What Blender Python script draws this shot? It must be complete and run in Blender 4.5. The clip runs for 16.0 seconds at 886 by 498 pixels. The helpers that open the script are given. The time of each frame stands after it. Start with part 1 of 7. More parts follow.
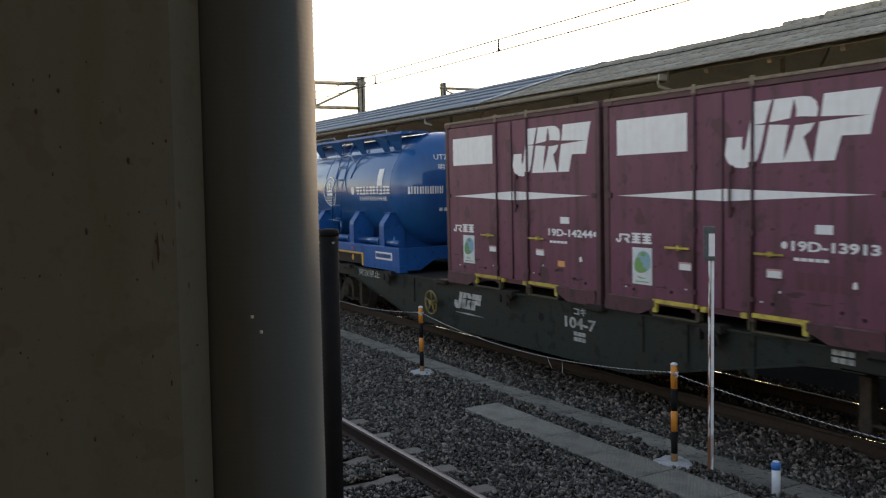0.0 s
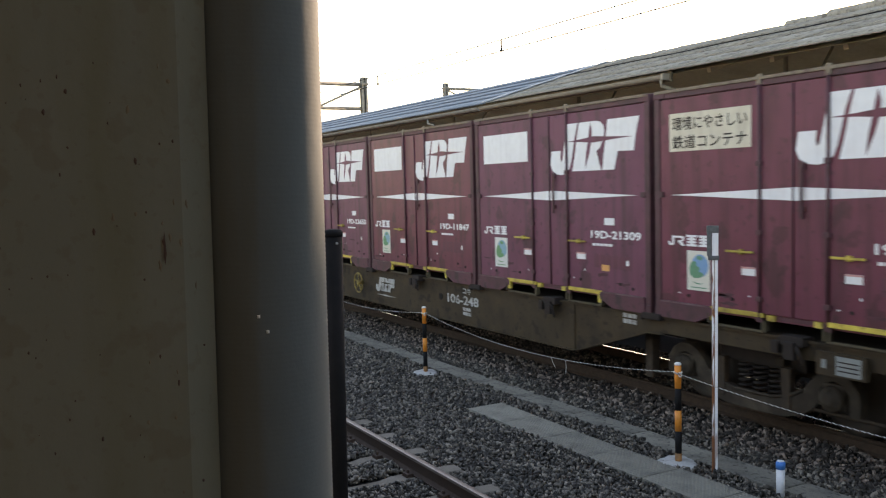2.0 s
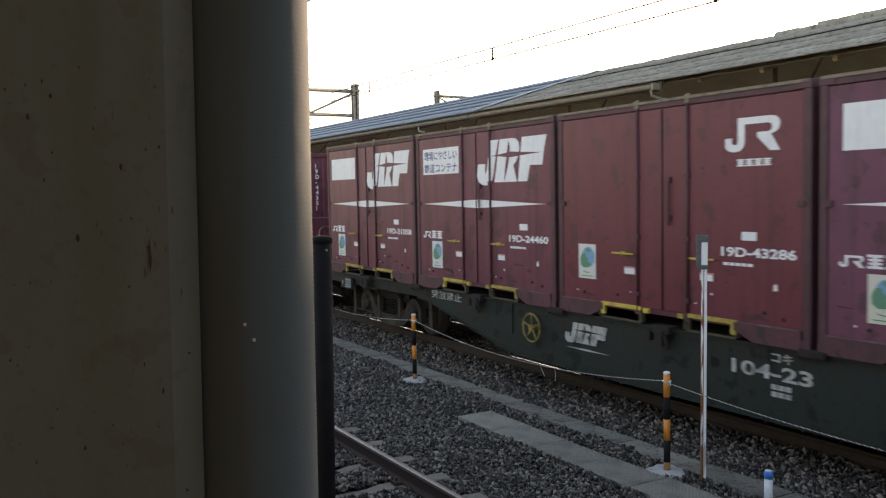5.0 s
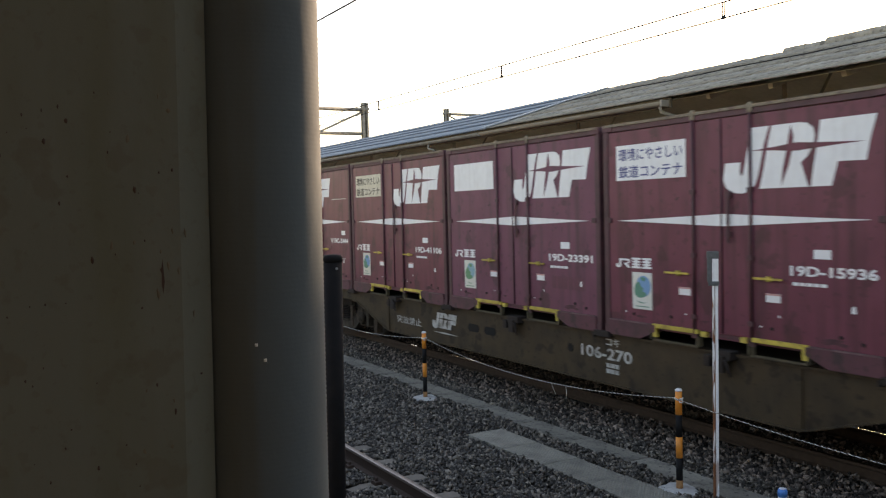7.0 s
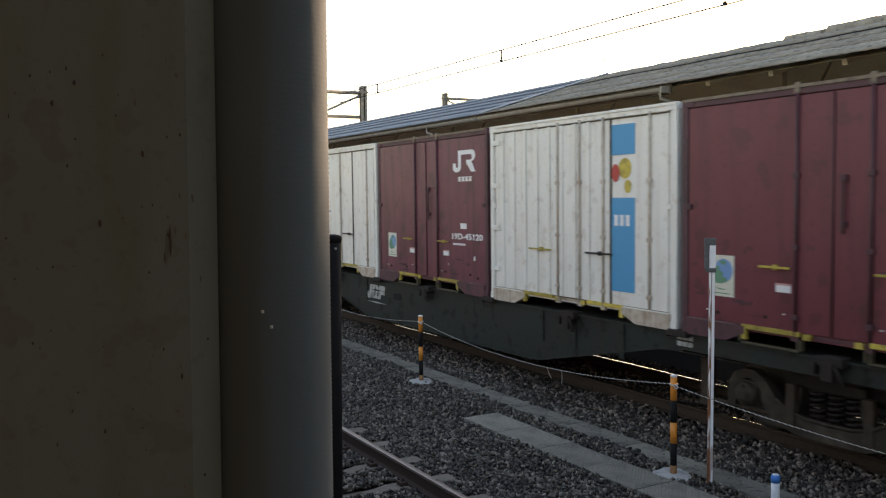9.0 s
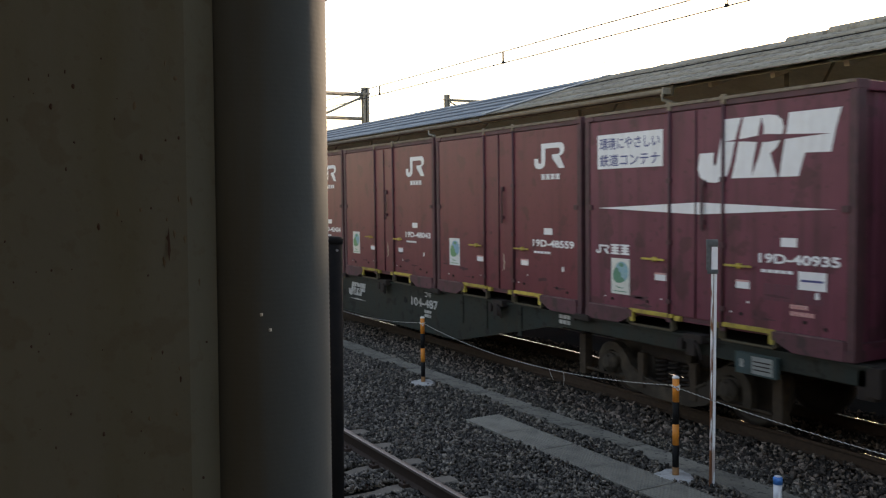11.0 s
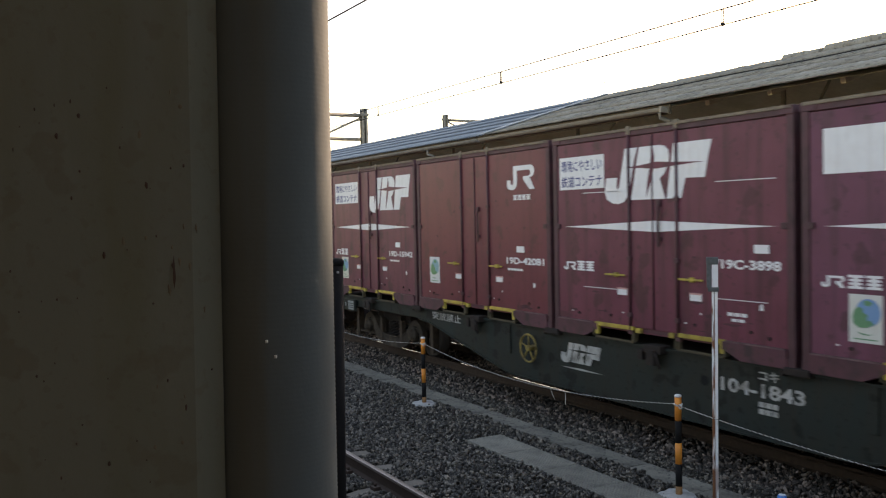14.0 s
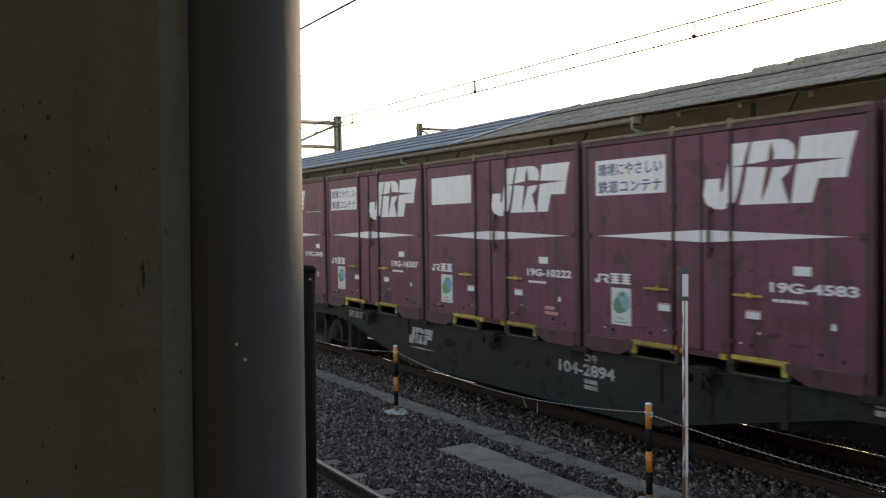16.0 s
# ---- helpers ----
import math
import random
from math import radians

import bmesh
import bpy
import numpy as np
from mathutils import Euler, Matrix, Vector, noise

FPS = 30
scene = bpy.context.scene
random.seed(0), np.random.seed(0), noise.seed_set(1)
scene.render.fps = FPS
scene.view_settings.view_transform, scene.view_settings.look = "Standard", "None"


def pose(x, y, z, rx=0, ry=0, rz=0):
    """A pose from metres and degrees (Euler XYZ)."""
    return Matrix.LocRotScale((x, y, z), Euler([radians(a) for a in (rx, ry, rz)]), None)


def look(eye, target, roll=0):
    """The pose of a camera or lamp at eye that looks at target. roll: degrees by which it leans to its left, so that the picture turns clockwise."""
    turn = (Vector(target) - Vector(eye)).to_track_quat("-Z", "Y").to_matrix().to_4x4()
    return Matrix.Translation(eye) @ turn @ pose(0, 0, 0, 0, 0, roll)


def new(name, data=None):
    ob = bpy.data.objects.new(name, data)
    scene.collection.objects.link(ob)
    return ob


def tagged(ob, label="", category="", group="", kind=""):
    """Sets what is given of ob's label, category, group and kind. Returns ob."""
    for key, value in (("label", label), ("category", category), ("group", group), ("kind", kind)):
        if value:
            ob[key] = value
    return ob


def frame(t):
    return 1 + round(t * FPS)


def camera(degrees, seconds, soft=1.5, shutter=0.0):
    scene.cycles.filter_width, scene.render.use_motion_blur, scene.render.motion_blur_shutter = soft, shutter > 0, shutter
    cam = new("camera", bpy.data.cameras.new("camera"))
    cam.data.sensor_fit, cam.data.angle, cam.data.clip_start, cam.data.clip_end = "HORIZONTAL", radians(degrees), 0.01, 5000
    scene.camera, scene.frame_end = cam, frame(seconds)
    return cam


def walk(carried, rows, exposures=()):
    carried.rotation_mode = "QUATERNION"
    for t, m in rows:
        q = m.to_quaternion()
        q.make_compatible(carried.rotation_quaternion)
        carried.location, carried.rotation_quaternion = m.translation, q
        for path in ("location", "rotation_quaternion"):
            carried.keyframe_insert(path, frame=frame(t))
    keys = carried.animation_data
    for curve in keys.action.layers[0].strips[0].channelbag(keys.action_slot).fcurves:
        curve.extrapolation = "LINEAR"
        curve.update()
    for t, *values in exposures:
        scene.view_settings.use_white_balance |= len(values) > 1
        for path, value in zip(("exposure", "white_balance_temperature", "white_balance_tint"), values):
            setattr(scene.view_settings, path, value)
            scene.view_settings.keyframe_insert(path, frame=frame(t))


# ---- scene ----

# Axes: X runs along the tracks (the train travels towards +X), Y across them, Z up from the rail tops.
CAM_ROWS = [
    (0, 0.0010, 0.0061, 2.5033, 85.892, 1.345, 60.499),
    (0.5, 0.0015, 0.0096, 2.5052, 85.687, 1.584, 60.308),
    (1, -0.0009, 0.0039, 2.5011, 85.687, 1.484, 60.577),
    (1.5, -0.0011, 0.0023, 2.5016, 85.725, 1.439, 60.609),
    (2, 0.0002, 0.0032, 2.5024, 85.924, 1.532, 60.681),
    (2.5, 0.0002, 0.0032, 2.5012, 86.043, 1.435, 60.691),
    (3, 0.0012, 0.0040, 2.5044, 86.285, 1.261, 60.347),
    (3.5, -0.0030, 0.0096, 2.5089, 86.301, 1.152, 60.097),
    (4, -0.0046, 0.0100, 2.5031, 86.075, 0.988, 60.010),
    (6.5, 0.0016, 0.0019, 2.5041, 87.365, 1.374, 60.515),
    (7, 0.0027, 0.0045, 2.5062, 87.536, 1.400, 60.707),
    (7.5, 0.0023, 0.0055, 2.5047, 87.181, 1.305, 60.836),
    (8, 0.0004, 0.0027, 2.4976, 86.732, 0.992, 60.596),
    (10.5, -0.0015, -0.0088, 2.4904, 86.503, 0.588, 60.530),
    (11, 0.0005, -0.0015, 2.4933, 86.645, 0.725, 60.675),
    (11.5, -0.0000, -0.0010, 2.4930, 86.853, 0.872, 60.698),
    (12, -0.0005, -0.0037, 2.4945, 87.006, 0.930, 60.794),
    (12.5, 0.0013, -0.0102, 2.4941, 87.185, 0.911, 60.739),
    (13, -0.0039, -0.0106, 2.4969, 87.455, 0.938, 60.499),
    (13.5, -0.0038, -0.0099, 2.4952, 87.779, 1.100, 60.517),
    (14, -0.0021, -0.0056, 2.4982, 87.928, 1.240, 60.616),
    (14.5, -0.0041, -0.0090, 2.4943, 87.873, 1.089, 60.306),
    (15, -0.0062, -0.0147, 2.4937, 87.892, 0.783, 59.519),
    (15.5, -0.0056, -0.0132, 2.4926, 88.191, 0.763, 59.076),
    (16, 0.0066, -0.0067, 2.4946, 88.455, 0.851, 58.887),
]

cam = camera(53.7, 16.0, soft=1.2, shutter=0.15)
walk(cam, [(t, pose(x, y, z, rx, ry, rz)) for t, x, y, z, rx, ry, rz in CAM_ROWS],
     exposures=[(t, e, 8300 if 0.4 < t < 1.8 else 8000, 24 if 0.4 < t < 1.8 else 21) for t, e in ((0, 1.65), (0.5, 2.27), (1, 2.75), (1.5, 2.72), (2, 2.3), (2.5, 2.06), (3, 1.97), (3.5, 2.1), (4, 2.15), (6.5, 1.81), (7, 1.95), (7.5, 1.95), (8, 2.01), (10.5, 1.45), (11, 1.7), (12, 1.77), (13, 1.91), (13.6, 1.93), (14.5, 1.78), (15, 1.88), (15.5, 1.9), (16, 1.66))])

# ---------------------------------------------------------------- light
world = bpy.data.worlds.new("evening_sky")
scene.world = world
world.use_nodes = True
wn, wl = world.node_tree.nodes, world.node_tree.links
sky = wn.new("ShaderNodeTexSky")
sky.sky_type = 'NISHITA'
sky.sun_disc = False
sky.sun_elevation = radians(11)
SUN_AZ = 118                      # degrees from +X towards +Y: low sun beyond the far platform roof
sky.sun_rotation = radians(90 - SUN_AZ)
sky.air_density, sky.dust_density = 1.0, 1.0
wl.new(sky.outputs[0], wn["Background"].inputs[0])
wn["Background"].inputs[1].default_value = 0.14

sun = new("sun", bpy.data.lights.new("sun", 'SUN'))
sun.data.energy, sun.data.angle, sun.data.color = 2.0, radians(0.6), (1.0, 0.82, 0.62)
sa, se = radians(SUN_AZ), radians(11)
sun.matrix_world = look((0, 0, 30), (-30 * math.cos(sa) * math.cos(se), -30 * math.sin(sa) * math.cos(se), 30 - 30 * math.sin(se)))

# ---------------------------------------------------------------- materials


def material(name, base, rough=0.6, metal=0.0, grain=None, stain=None, bump=0.0, bump_scale=40.0, coat=0.0, vary=0.0, scuff=None, spec=0.5):
    """A surface with two scales of variation: grain = (scale, other colour, amount), stain = (scale, colour, amount)."""
    m = bpy.data.materials.new(name)
    m.use_nodes = True
    n, l = m.node_tree.nodes, m.node_tree.links
    b = n["Principled BSDF"]
    b.inputs["Roughness"].default_value = rough
    b.inputs["Metallic"].default_value = metal
    b.inputs["Coat Weight"].default_value = coat
    b.inputs["Specular IOR Level"].default_value = spec
    co = n.new("ShaderNodeTexCoord")
    col = n.new("ShaderNodeRGB")
    col.outputs[0].default_value = (*base, 1)
    out = col.outputs[0]

    def layer(scale, other, amount, lo, hi, detail, stretch=None):
        nonlocal out
        t = n.new("ShaderNodeTexNoise")
        t.inputs["Scale"].default_value = scale
        t.inputs["Detail"].default_value = detail
        if stretch:
            mp = n.new("ShaderNodeMapping")
            mp.inputs["Scale"].default_value = stretch
            l.new(co.outputs["Object"], mp.inputs[0])
            l.new(mp.outputs[0], t.inputs["Vector"])
        else:
            l.new(co.outputs["Object"], t.inputs["Vector"])
        r = n.new("ShaderNodeMapRange")
        r.inputs[1].default_value, r.inputs[2].default_value = lo, hi
        r.inputs[3].default_value, r.inputs[4].default_value = 0, amount
        l.new(t.outputs[0], r.inputs[0])
        mx = n.new("ShaderNodeMix")
        mx.data_type = 'RGBA'
        l.new(r.outputs[0], mx.inputs[0])
        l.new(out, mx.inputs[6])
        mx.inputs[7].default_value = (*other, 1)
        out = mx.outputs[2]
        return t
    if grain:
        layer(grain[0], grain[1], grain[2], 0.35, 0.7, 6)
    if stain:
        layer(stain[0], stain[1], stain[2], 0.48, 0.72, 4, stain[3] if len(stain) > 3 else None)
    if scuff:
        layer(scuff[0], scuff[1], scuff[2], 0.585, 0.625, 9)
        layer(scuff[0] * 4.3, scuff[1], scuff[2] * 0.7, 0.61, 0.64, 9)
    if vary:
        oi = n.new("ShaderNodeObjectInfo")
        hs = n.new("ShaderNodeHueSaturation")
        r = n.new("ShaderNodeMapRange")
        r.inputs[3].default_value, r.inputs[4].default_value = 1 - vary, 1 + vary
        l.new(oi.outputs["Random"], r.inputs[0])
        l.new(r.outputs[0], hs.inputs["Value"])
        l.new(out, hs.inputs["Color"])
        out = hs.outputs[0]
    l.new(out, b.inputs["Base Color"])
    if bump:
        t = n.new("ShaderNodeTexNoise")
        t.inputs["Scale"].default_value = bump_scale
        t.inputs["Detail"].default_value = 5
        l.new(co.outputs["Object"], t.inputs["Vector"])
        bp = n.new("ShaderNodeBump")
        bp.inputs["Strength"].default_value = bump
        bp.inputs["Distance"].default_value = 0.01
        l.new(t.outputs[0], bp.inputs["Height"])
        l.new(bp.outputs[0], b.inputs["Normal"])
    return m


def glow(name, colour, strength):
    m = bpy.data.materials.new(name)
    m.use_nodes = True
    b = m.node_tree.nodes["Principled BSDF"]
    b.inputs["Base Color"].default_value = (*colour, 1)
    b.inputs["Emission Color"].default_value = (*colour, 1)
    b.inputs["Emission Strength"].default_value = strength
    return m


STREAK = (3, 3, 0.25)
DIRT = (0.035, 0.024, 0.022)
MAROON = [material("maroon_paint", (0.1778, 0.0480, 0.0710), 0.42, grain=(2.0, (0.112, 0.028, 0.044), 0.6), stain=(2.2, (0.06, 0.027, 0.03), 0.6, STREAK), bump=0.12, bump_scale=6, spec=0.33, scuff=(2.6, DIRT, 0.42)),
          material("maroon_faded_paint", (0.1838, 0.0615, 0.097), 0.5, grain=(2.0, (0.12, 0.038, 0.06), 0.6), stain=(2.0, (0.066, 0.036, 0.04), 0.65, STREAK), bump=0.12, bump_scale=6, spec=0.33, scuff=(2.3, DIRT, 0.45)),
          material("maroon_fresh_paint", (0.1701, 0.0405, 0.0525), 0.38, grain=(1.5, (0.135, 0.030, 0.037), 0.5), stain=(2.0, (0.085, 0.024, 0.032), 0.4, STREAK), bump=0.1, bump_scale=6, spec=0.33, scuff=(3.6, DIRT, 0.32))]
MAROON_LOW = material("road_dirt_on_maroon", (0.118, 0.036, 0.050), 0.6, grain=(5, (0.07, 0.028, 0.034), 0.75), stain=(3, (0.045, 0.025, 0.026), 0.7), scuff=(5, (0.03, 0.022, 0.02), 0.6), bump=0.12, bump_scale=6)
# Grimy frame edges; on the lock rods the darker tone stands in for shade.
MAROON_GRIME_SHADE = material("grimy_shaded_maroon", (0.0945, 0.0351, 0.0432), 0.6, grain=(6, (0.04, 0.02, 0.02), 0.7), stain=(4, (0.12, 0.038, 0.05), 0.6))
GAP_DARK = material("grimy_dark_steel", (0.024, 0.018, 0.016), 0.8, grain=(8, (0.042, 0.03, 0.024), 0.6), spec=0.3)
WHITE = material("white_marking", (0.80, 0.80, 0.80), 0.5, grain=(9, (0.68, 0.66, 0.65), 0.4), stain=(5, (0.38, 0.32, 0.31), 0.14, STREAK))
AGED_PLATE = material("yellowed_plate", (0.66, 0.60, 0.47), 0.5, grain=(9, (0.54, 0.48, 0.37), 0.6), stain=(5, (0.36, 0.29, 0.22), 0.3, STREAK))
WHITE_BOX = material("cream_container_paint", (0.80, 0.78, 0.72), 0.45, grain=(3, (0.73, 0.69, 0.62), 0.4), stain=(3, (0.46, 0.34, 0.24), 0.2, STREAK), scuff=(6, (0.3, 0.17, 0.09), 0.18), bump=0.1, bump_scale=6)
CREAM_RUST = material("rust_streaked_cream_steel", (0.6, 0.52, 0.43), 0.55, grain=(12, (0.36, 0.25, 0.17), 0.7), stain=(8, (0.2, 0.11, 0.06), 0.6, STREAK))
YELLOW = material("yellow_paint", (0.56, 0.43, 0.07), 0.6, grain=(14, (0.36, 0.25, 0.05), 0.7), stain=(9, (0.14, 0.09, 0.04), 0.6), vary=0.3)
ORANGE = material("orange_paint", (0.85, 0.29, 0.035), 0.5, grain=(20, (0.7, 0.22, 0.03), 0.5), stain=(9, (0.4, 0.15, 0.05), 0.3))
BLACK = material("black_paint", (0.008, 0.008, 0.009), 0.7, grain=(20, (0.016, 0.015, 0.014), 0.6), spec=0.2)
FORK_WORN = material("worn_fork_opening_steel", (0.085, 0.068, 0.036), 0.75, grain=(14, (0.045, 0.035, 0.024), 0.8))
DUST_EDGE = material("dust_on_maroon_edge", (0.20, 0.125, 0.13), 0.85, grain=(7, (0.10, 0.05, 0.055), 0.8), stain=(3, (0.08, 0.035, 0.04), 0.7, (3, 3, 3)))
DUST_TOP = material("dust_on_upper_edge", (0.23, 0.185, 0.13), 0.85, grain=(9, (0.19, 0.14, 0.10), 0.8), stain=(3, (0.12, 0.075, 0.06), 0.7, (3, 3, 3)))
CARD = material("grimy_card", (0.272, 0.289, 0.272), 0.7, grain=(12, (0.2, 0.21, 0.2), 0.7))
HOLDER_TEAL = material("grimy_teal_board", (0.03375, 0.06375, 0.066), 0.7, grain=(9, (0.03, 0.05, 0.05), 0.8), stain=(5, (0.02, 0.024, 0.022), 0.7))
FENCE_BLACK = material("matt_black_fence_paint", (0.010, 0.010, 0.011), 0.8, grain=(20, (0.018, 0.016, 0.016), 0.6), spec=0.12)
END_RAIL = material("dirty_grey_rail_paint", (0.2, 0.196, 0.18), 0.6, grain=(20, (0.10, 0.095, 0.085), 0.7))
DULL_YELLOW = material("dirty_old_yellow_paint", (0.33, 0.235, 0.05), 0.7, grain=(14, (0.12, 0.085, 0.03), 0.8), stain=(9, (0.05, 0.035, 0.022), 0.7))
WAGON_WHITE = material("dirty_wagon_lettering", (0.5, 0.49, 0.46), 0.7, grain=(9, (0.34, 0.33, 0.3), 0.7), stain=(6, (0.14, 0.13, 0.11), 0.75))
FOOT = material("pale_mortar", (0.52, 0.51, 0.49), 0.9, grain=(30, (0.38, 0.37, 0.35), 0.7), stain=(8, (0.22, 0.21, 0.19), 0.6), bump=0.5, bump_scale=50)
POST_BASE = material("scraped_orange_paint", (0.36, 0.17, 0.06), 0.7, grain=(20, (0.16, 0.08, 0.04), 0.8), stain=(9, (0.06, 0.04, 0.03), 0.6))
INK = material("dark_blue_ink", (0.05, 0.06, 0.2), 0.6)
ECO_GREEN = material("green_print", (0.09, 0.27, 0.19), 0.5, grain=(30, (0.05, 0.18, 0.14), 0.6))
ECO_BLUE = material("blue_print", (0.18, 0.38, 0.45), 0.5, grain=(40, (0.34, 0.50, 0.46), 0.7))
ECO_BACK = material("pale_print", (0.68, 0.72, 0.73), 0.5, grain=(14, (0.5, 0.54, 0.5), 0.5))
CYAN = material("cyan_print", (0.03, 0.3, 0.55), 0.5)
NAVY = material("navy_print", (0.03, 0.07, 0.25), 0.5)
OCHRE = material("ochre_print", (0.234, 0.156, 0.0455), 0.5, grain=(9, (0.26, 0.16, 0.05), 0.5))
TANK_YELLOW = material("ochre_yellow_paint", (0.72, 0.40, 0.09), 0.55, grain=(14, (0.5, 0.27, 0.06), 0.6), stain=(8, (0.2, 0.12, 0.05), 0.4))
ORANGE_TAG = material("orange_sticker", (0.75, 0.36, 0.12), 0.5)
RED = material("red_print", (0.5, 0.05, 0.04), 0.5)
PINK_PRINT = material("faded_red_print", (0.55, 0.24, 0.22), 0.6, grain=(60, (0.7, 0.5, 0.47), 0.6))
BLUE_TANK = material("blue_tank_paint", (0.002, 0.092, 0.262), 0.34, grain=(1.5, (0.004, 0.08, 0.255), 0.6), stain=(2, (0.01, 0.05, 0.16), 0.4, STREAK), spec=0.3, coat=0.8)
BLUE_FRAME = material("blue_frame_paint", (0.002, 0.105, 0.34), 0.34, grain=(4, (0.006, 0.08, 0.28), 0.6), stain=(3, (0.010, 0.05, 0.15), 0.5, STREAK), spec=0.22, scuff=(9, (0.02, 0.03, 0.05), 0.4))
WAGON_GREEN = material("dark_green_grey_wagon_paint", (0.028, 0.031, 0.0250), 0.65, grain=(1.7, (0.021, 0.034, 0.032), 0.75), stain=(3, (0.038, 0.029, 0.02), 0.6, STREAK), spec=0.2, scuff=(4, (0.012, 0.01, 0.009), 0.7), bump=0.2, bump_scale=12)
WAGON_BROWN = material("dusty_brown_grey_wagon_paint", (0.070, 0.048, 0.027), 0.7, grain=(3, (0.035, 0.027, 0.019), 0.75), stain=(3, (0.066, 0.048, 0.03), 0.5, STREAK), spec=0.2, scuff=(4, (0.02, 0.016, 0.013), 0.6), bump=0.2, bump_scale=12)
BOGIE = material("brake_dust_brown_steel", (0.04725, 0.03375, 0.02363), 0.85, grain=(14, (0.09375, 0.0625, 0.04125), 0.6), spec=0.3, bump=0.4, bump_scale=30)
BOGIE_DUST = material("dusty_cast_bogie_frame", (0.0528, 0.0408, 0.0296), 0.9, grain=(12, (0.036, 0.027, 0.02), 0.7), stain=(5, (0.12, 0.092, 0.066), 0.6), bump=0.4, bump_scale=30, spec=0.25)
WHEEL = material("dusty_wheel_steel", (0.06, 0.046, 0.036), 0.7, metal=0.2, grain=(10, (0.085, 0.065, 0.05), 0.5))
RAIL_SIDE = material("rusty_rail", (0.05, 0.028, 0.019), 0.8, grain=(20, (0.075, 0.04, 0.025), 0.6), bump=0.3, bump_scale=60)
RAIL_DARK = material("brake_dusted_rail", (0.063, 0.0406, 0.028), 0.9, grain=(20, (0.0924, 0.0588, 0.0406), 0.6), spec=0.2)
RAIL_DULL = material("dull_rail_head", (0.3, 0.26, 0.23), 0.38, metal=0.8, grain=(30, (0.2, 0.15, 0.12), 0.6))
RAIL_TOP = material("polished_rail_head", (0.85, 0.84, 0.82), 0.035, metal=1.0, grain=(30, (0.75, 0.73, 0.71), 0.4))
CONCRETE = material("weathered_concrete", (0.27, 0.2484, 0.1987), 0.85, grain=(28, (0.19, 0.174, 0.15), 0.7), stain=(3.5, (0.10, 0.09, 0.077), 0.75), bump=0.5, bump_scale=80, vary=0.2, scuff=(14, (0.03, 0.028, 0.026), 0.7))
PLATE_CONCRETE = material("patterned_walkway_concrete", (0.308, 0.2831, 0.2257), 0.85, grain=(30, (0.22, 0.205, 0.18), 0.7), stain=(4, (0.15, 0.138, 0.12), 0.7), bump=0.5, bump_scale=80, vary=0.15)
SLEEPER = material("dusty_sleeper_concrete", (0.1936, 0.164, 0.1295), 0.9, grain=(25, (0.18, 0.15, 0.12), 0.6), stain=(5, (0.12, 0.085, 0.06), 0.6), bump=0.4, bump_scale=60, vary=0.15)
STONE = material("grey_ballast_stone", (0.0848, 0.0714, 0.0552), 0.5, grain=(60, (0.058, 0.049, 0.042), 0.7), bump=0.5, bump_scale=90)
BROWN_STONE = material("rust_dusted_ballast_stone", (0.1013, 0.0765, 0.06075), 0.8, grain=(60, (0.036, 0.027, 0.021), 0.7), bump=0.3, bump_scale=70)
DARK_SLEEPER = material("rust_dusted_sleeper", (0.07, 0.0532, 0.042), 0.9, grain=(25, (0.042, 0.0308, 0.0238), 0.6), bump=0.3)
# Near-black base puts the shade of the crevices between stones into the colour.
GROUND = material("shade_dark_ballast_bed", (0.02, 0.0195, 0.019), 0.95, grain=(30, (0.035, 0.035, 0.036), 0.9), stain=(0.6, (0.055, 0.045, 0.035), 0.6), bump=1.0, bump_scale=28)
GALV = material("grey_galvanised_steel", (0.3, 0.31, 0.32), 0.5, metal=0.6, grain=(15, (0.22, 0.22, 0.22), 0.5))
CLAMP = material("tarnished_clamp_steel", (0.15, 0.16, 0.16), 0.55, metal=0.4, grain=(30, (0.08, 0.08, 0.078), 0.7))
MAST = material("weathered_mast_steel", (0.272, 0.2635, 0.238), 0.7, grain=(6, (0.1, 0.09, 0.08), 0.6))


def rusted_paint(name, base, low, high, amount):
    """White paint whose rust spreads up from the foot, between two heights."""
    m = material(name, base, 0.5, grain=(20, tuple(c * 0.86 for c in base), 0.5))
    n, l = m.node_tree.nodes, m.node_tree.links
    b = n["Principled BSDF"]
    src = b.inputs["Base Color"].links[0].from_socket
    co, sep, t, mp = n.new("ShaderNodeTexCoord"), n.new("ShaderNodeSeparateXYZ"), n.new("ShaderNodeTexNoise"), n.new("ShaderNodeMapping")
    mp.inputs["Scale"].default_value = (1, 1, 0.14)
    t.inputs["Scale"].default_value, t.inputs["Detail"].default_value = 26, 6
    l.new(co.outputs["Object"], mp.inputs[0])
    l.new(mp.outputs[0], t.inputs["Vector"])
    l.new(co.outputs["Object"], sep.inputs[0])
    h, s, r = n.new("ShaderNodeMapRange"), n.new("ShaderNodeMath"), n.new("ShaderNodeMapRange")
    h.inputs[1].default_value, h.inputs[2].default_value = high, low
    h.inputs[3].default_value, h.inputs[4].default_value = 0.0, 0.30
    l.new(sep.outputs[2], h.inputs[0])
    l.new(h.outputs[0], s.inputs[0])
    l.new(t.outputs[0], s.inputs[1])
    r.inputs[1].default_value, r.inputs[2].default_value, r.inputs[4].default_value = 0.64, 0.74, amount
    l.new(s.outputs[0], r.inputs[0])
    mx = n.new("ShaderNodeMix")
    mx.data_type = 'RGBA'
    l.new(r.outputs[0], mx.inputs[0])
    l.new(src, mx.inputs[6])
    mx.inputs[7].default_value = (0.26, 0.10, 0.045, 1)
    l.new(mx.outputs[2], b.inputs["Base Color"])
    return m


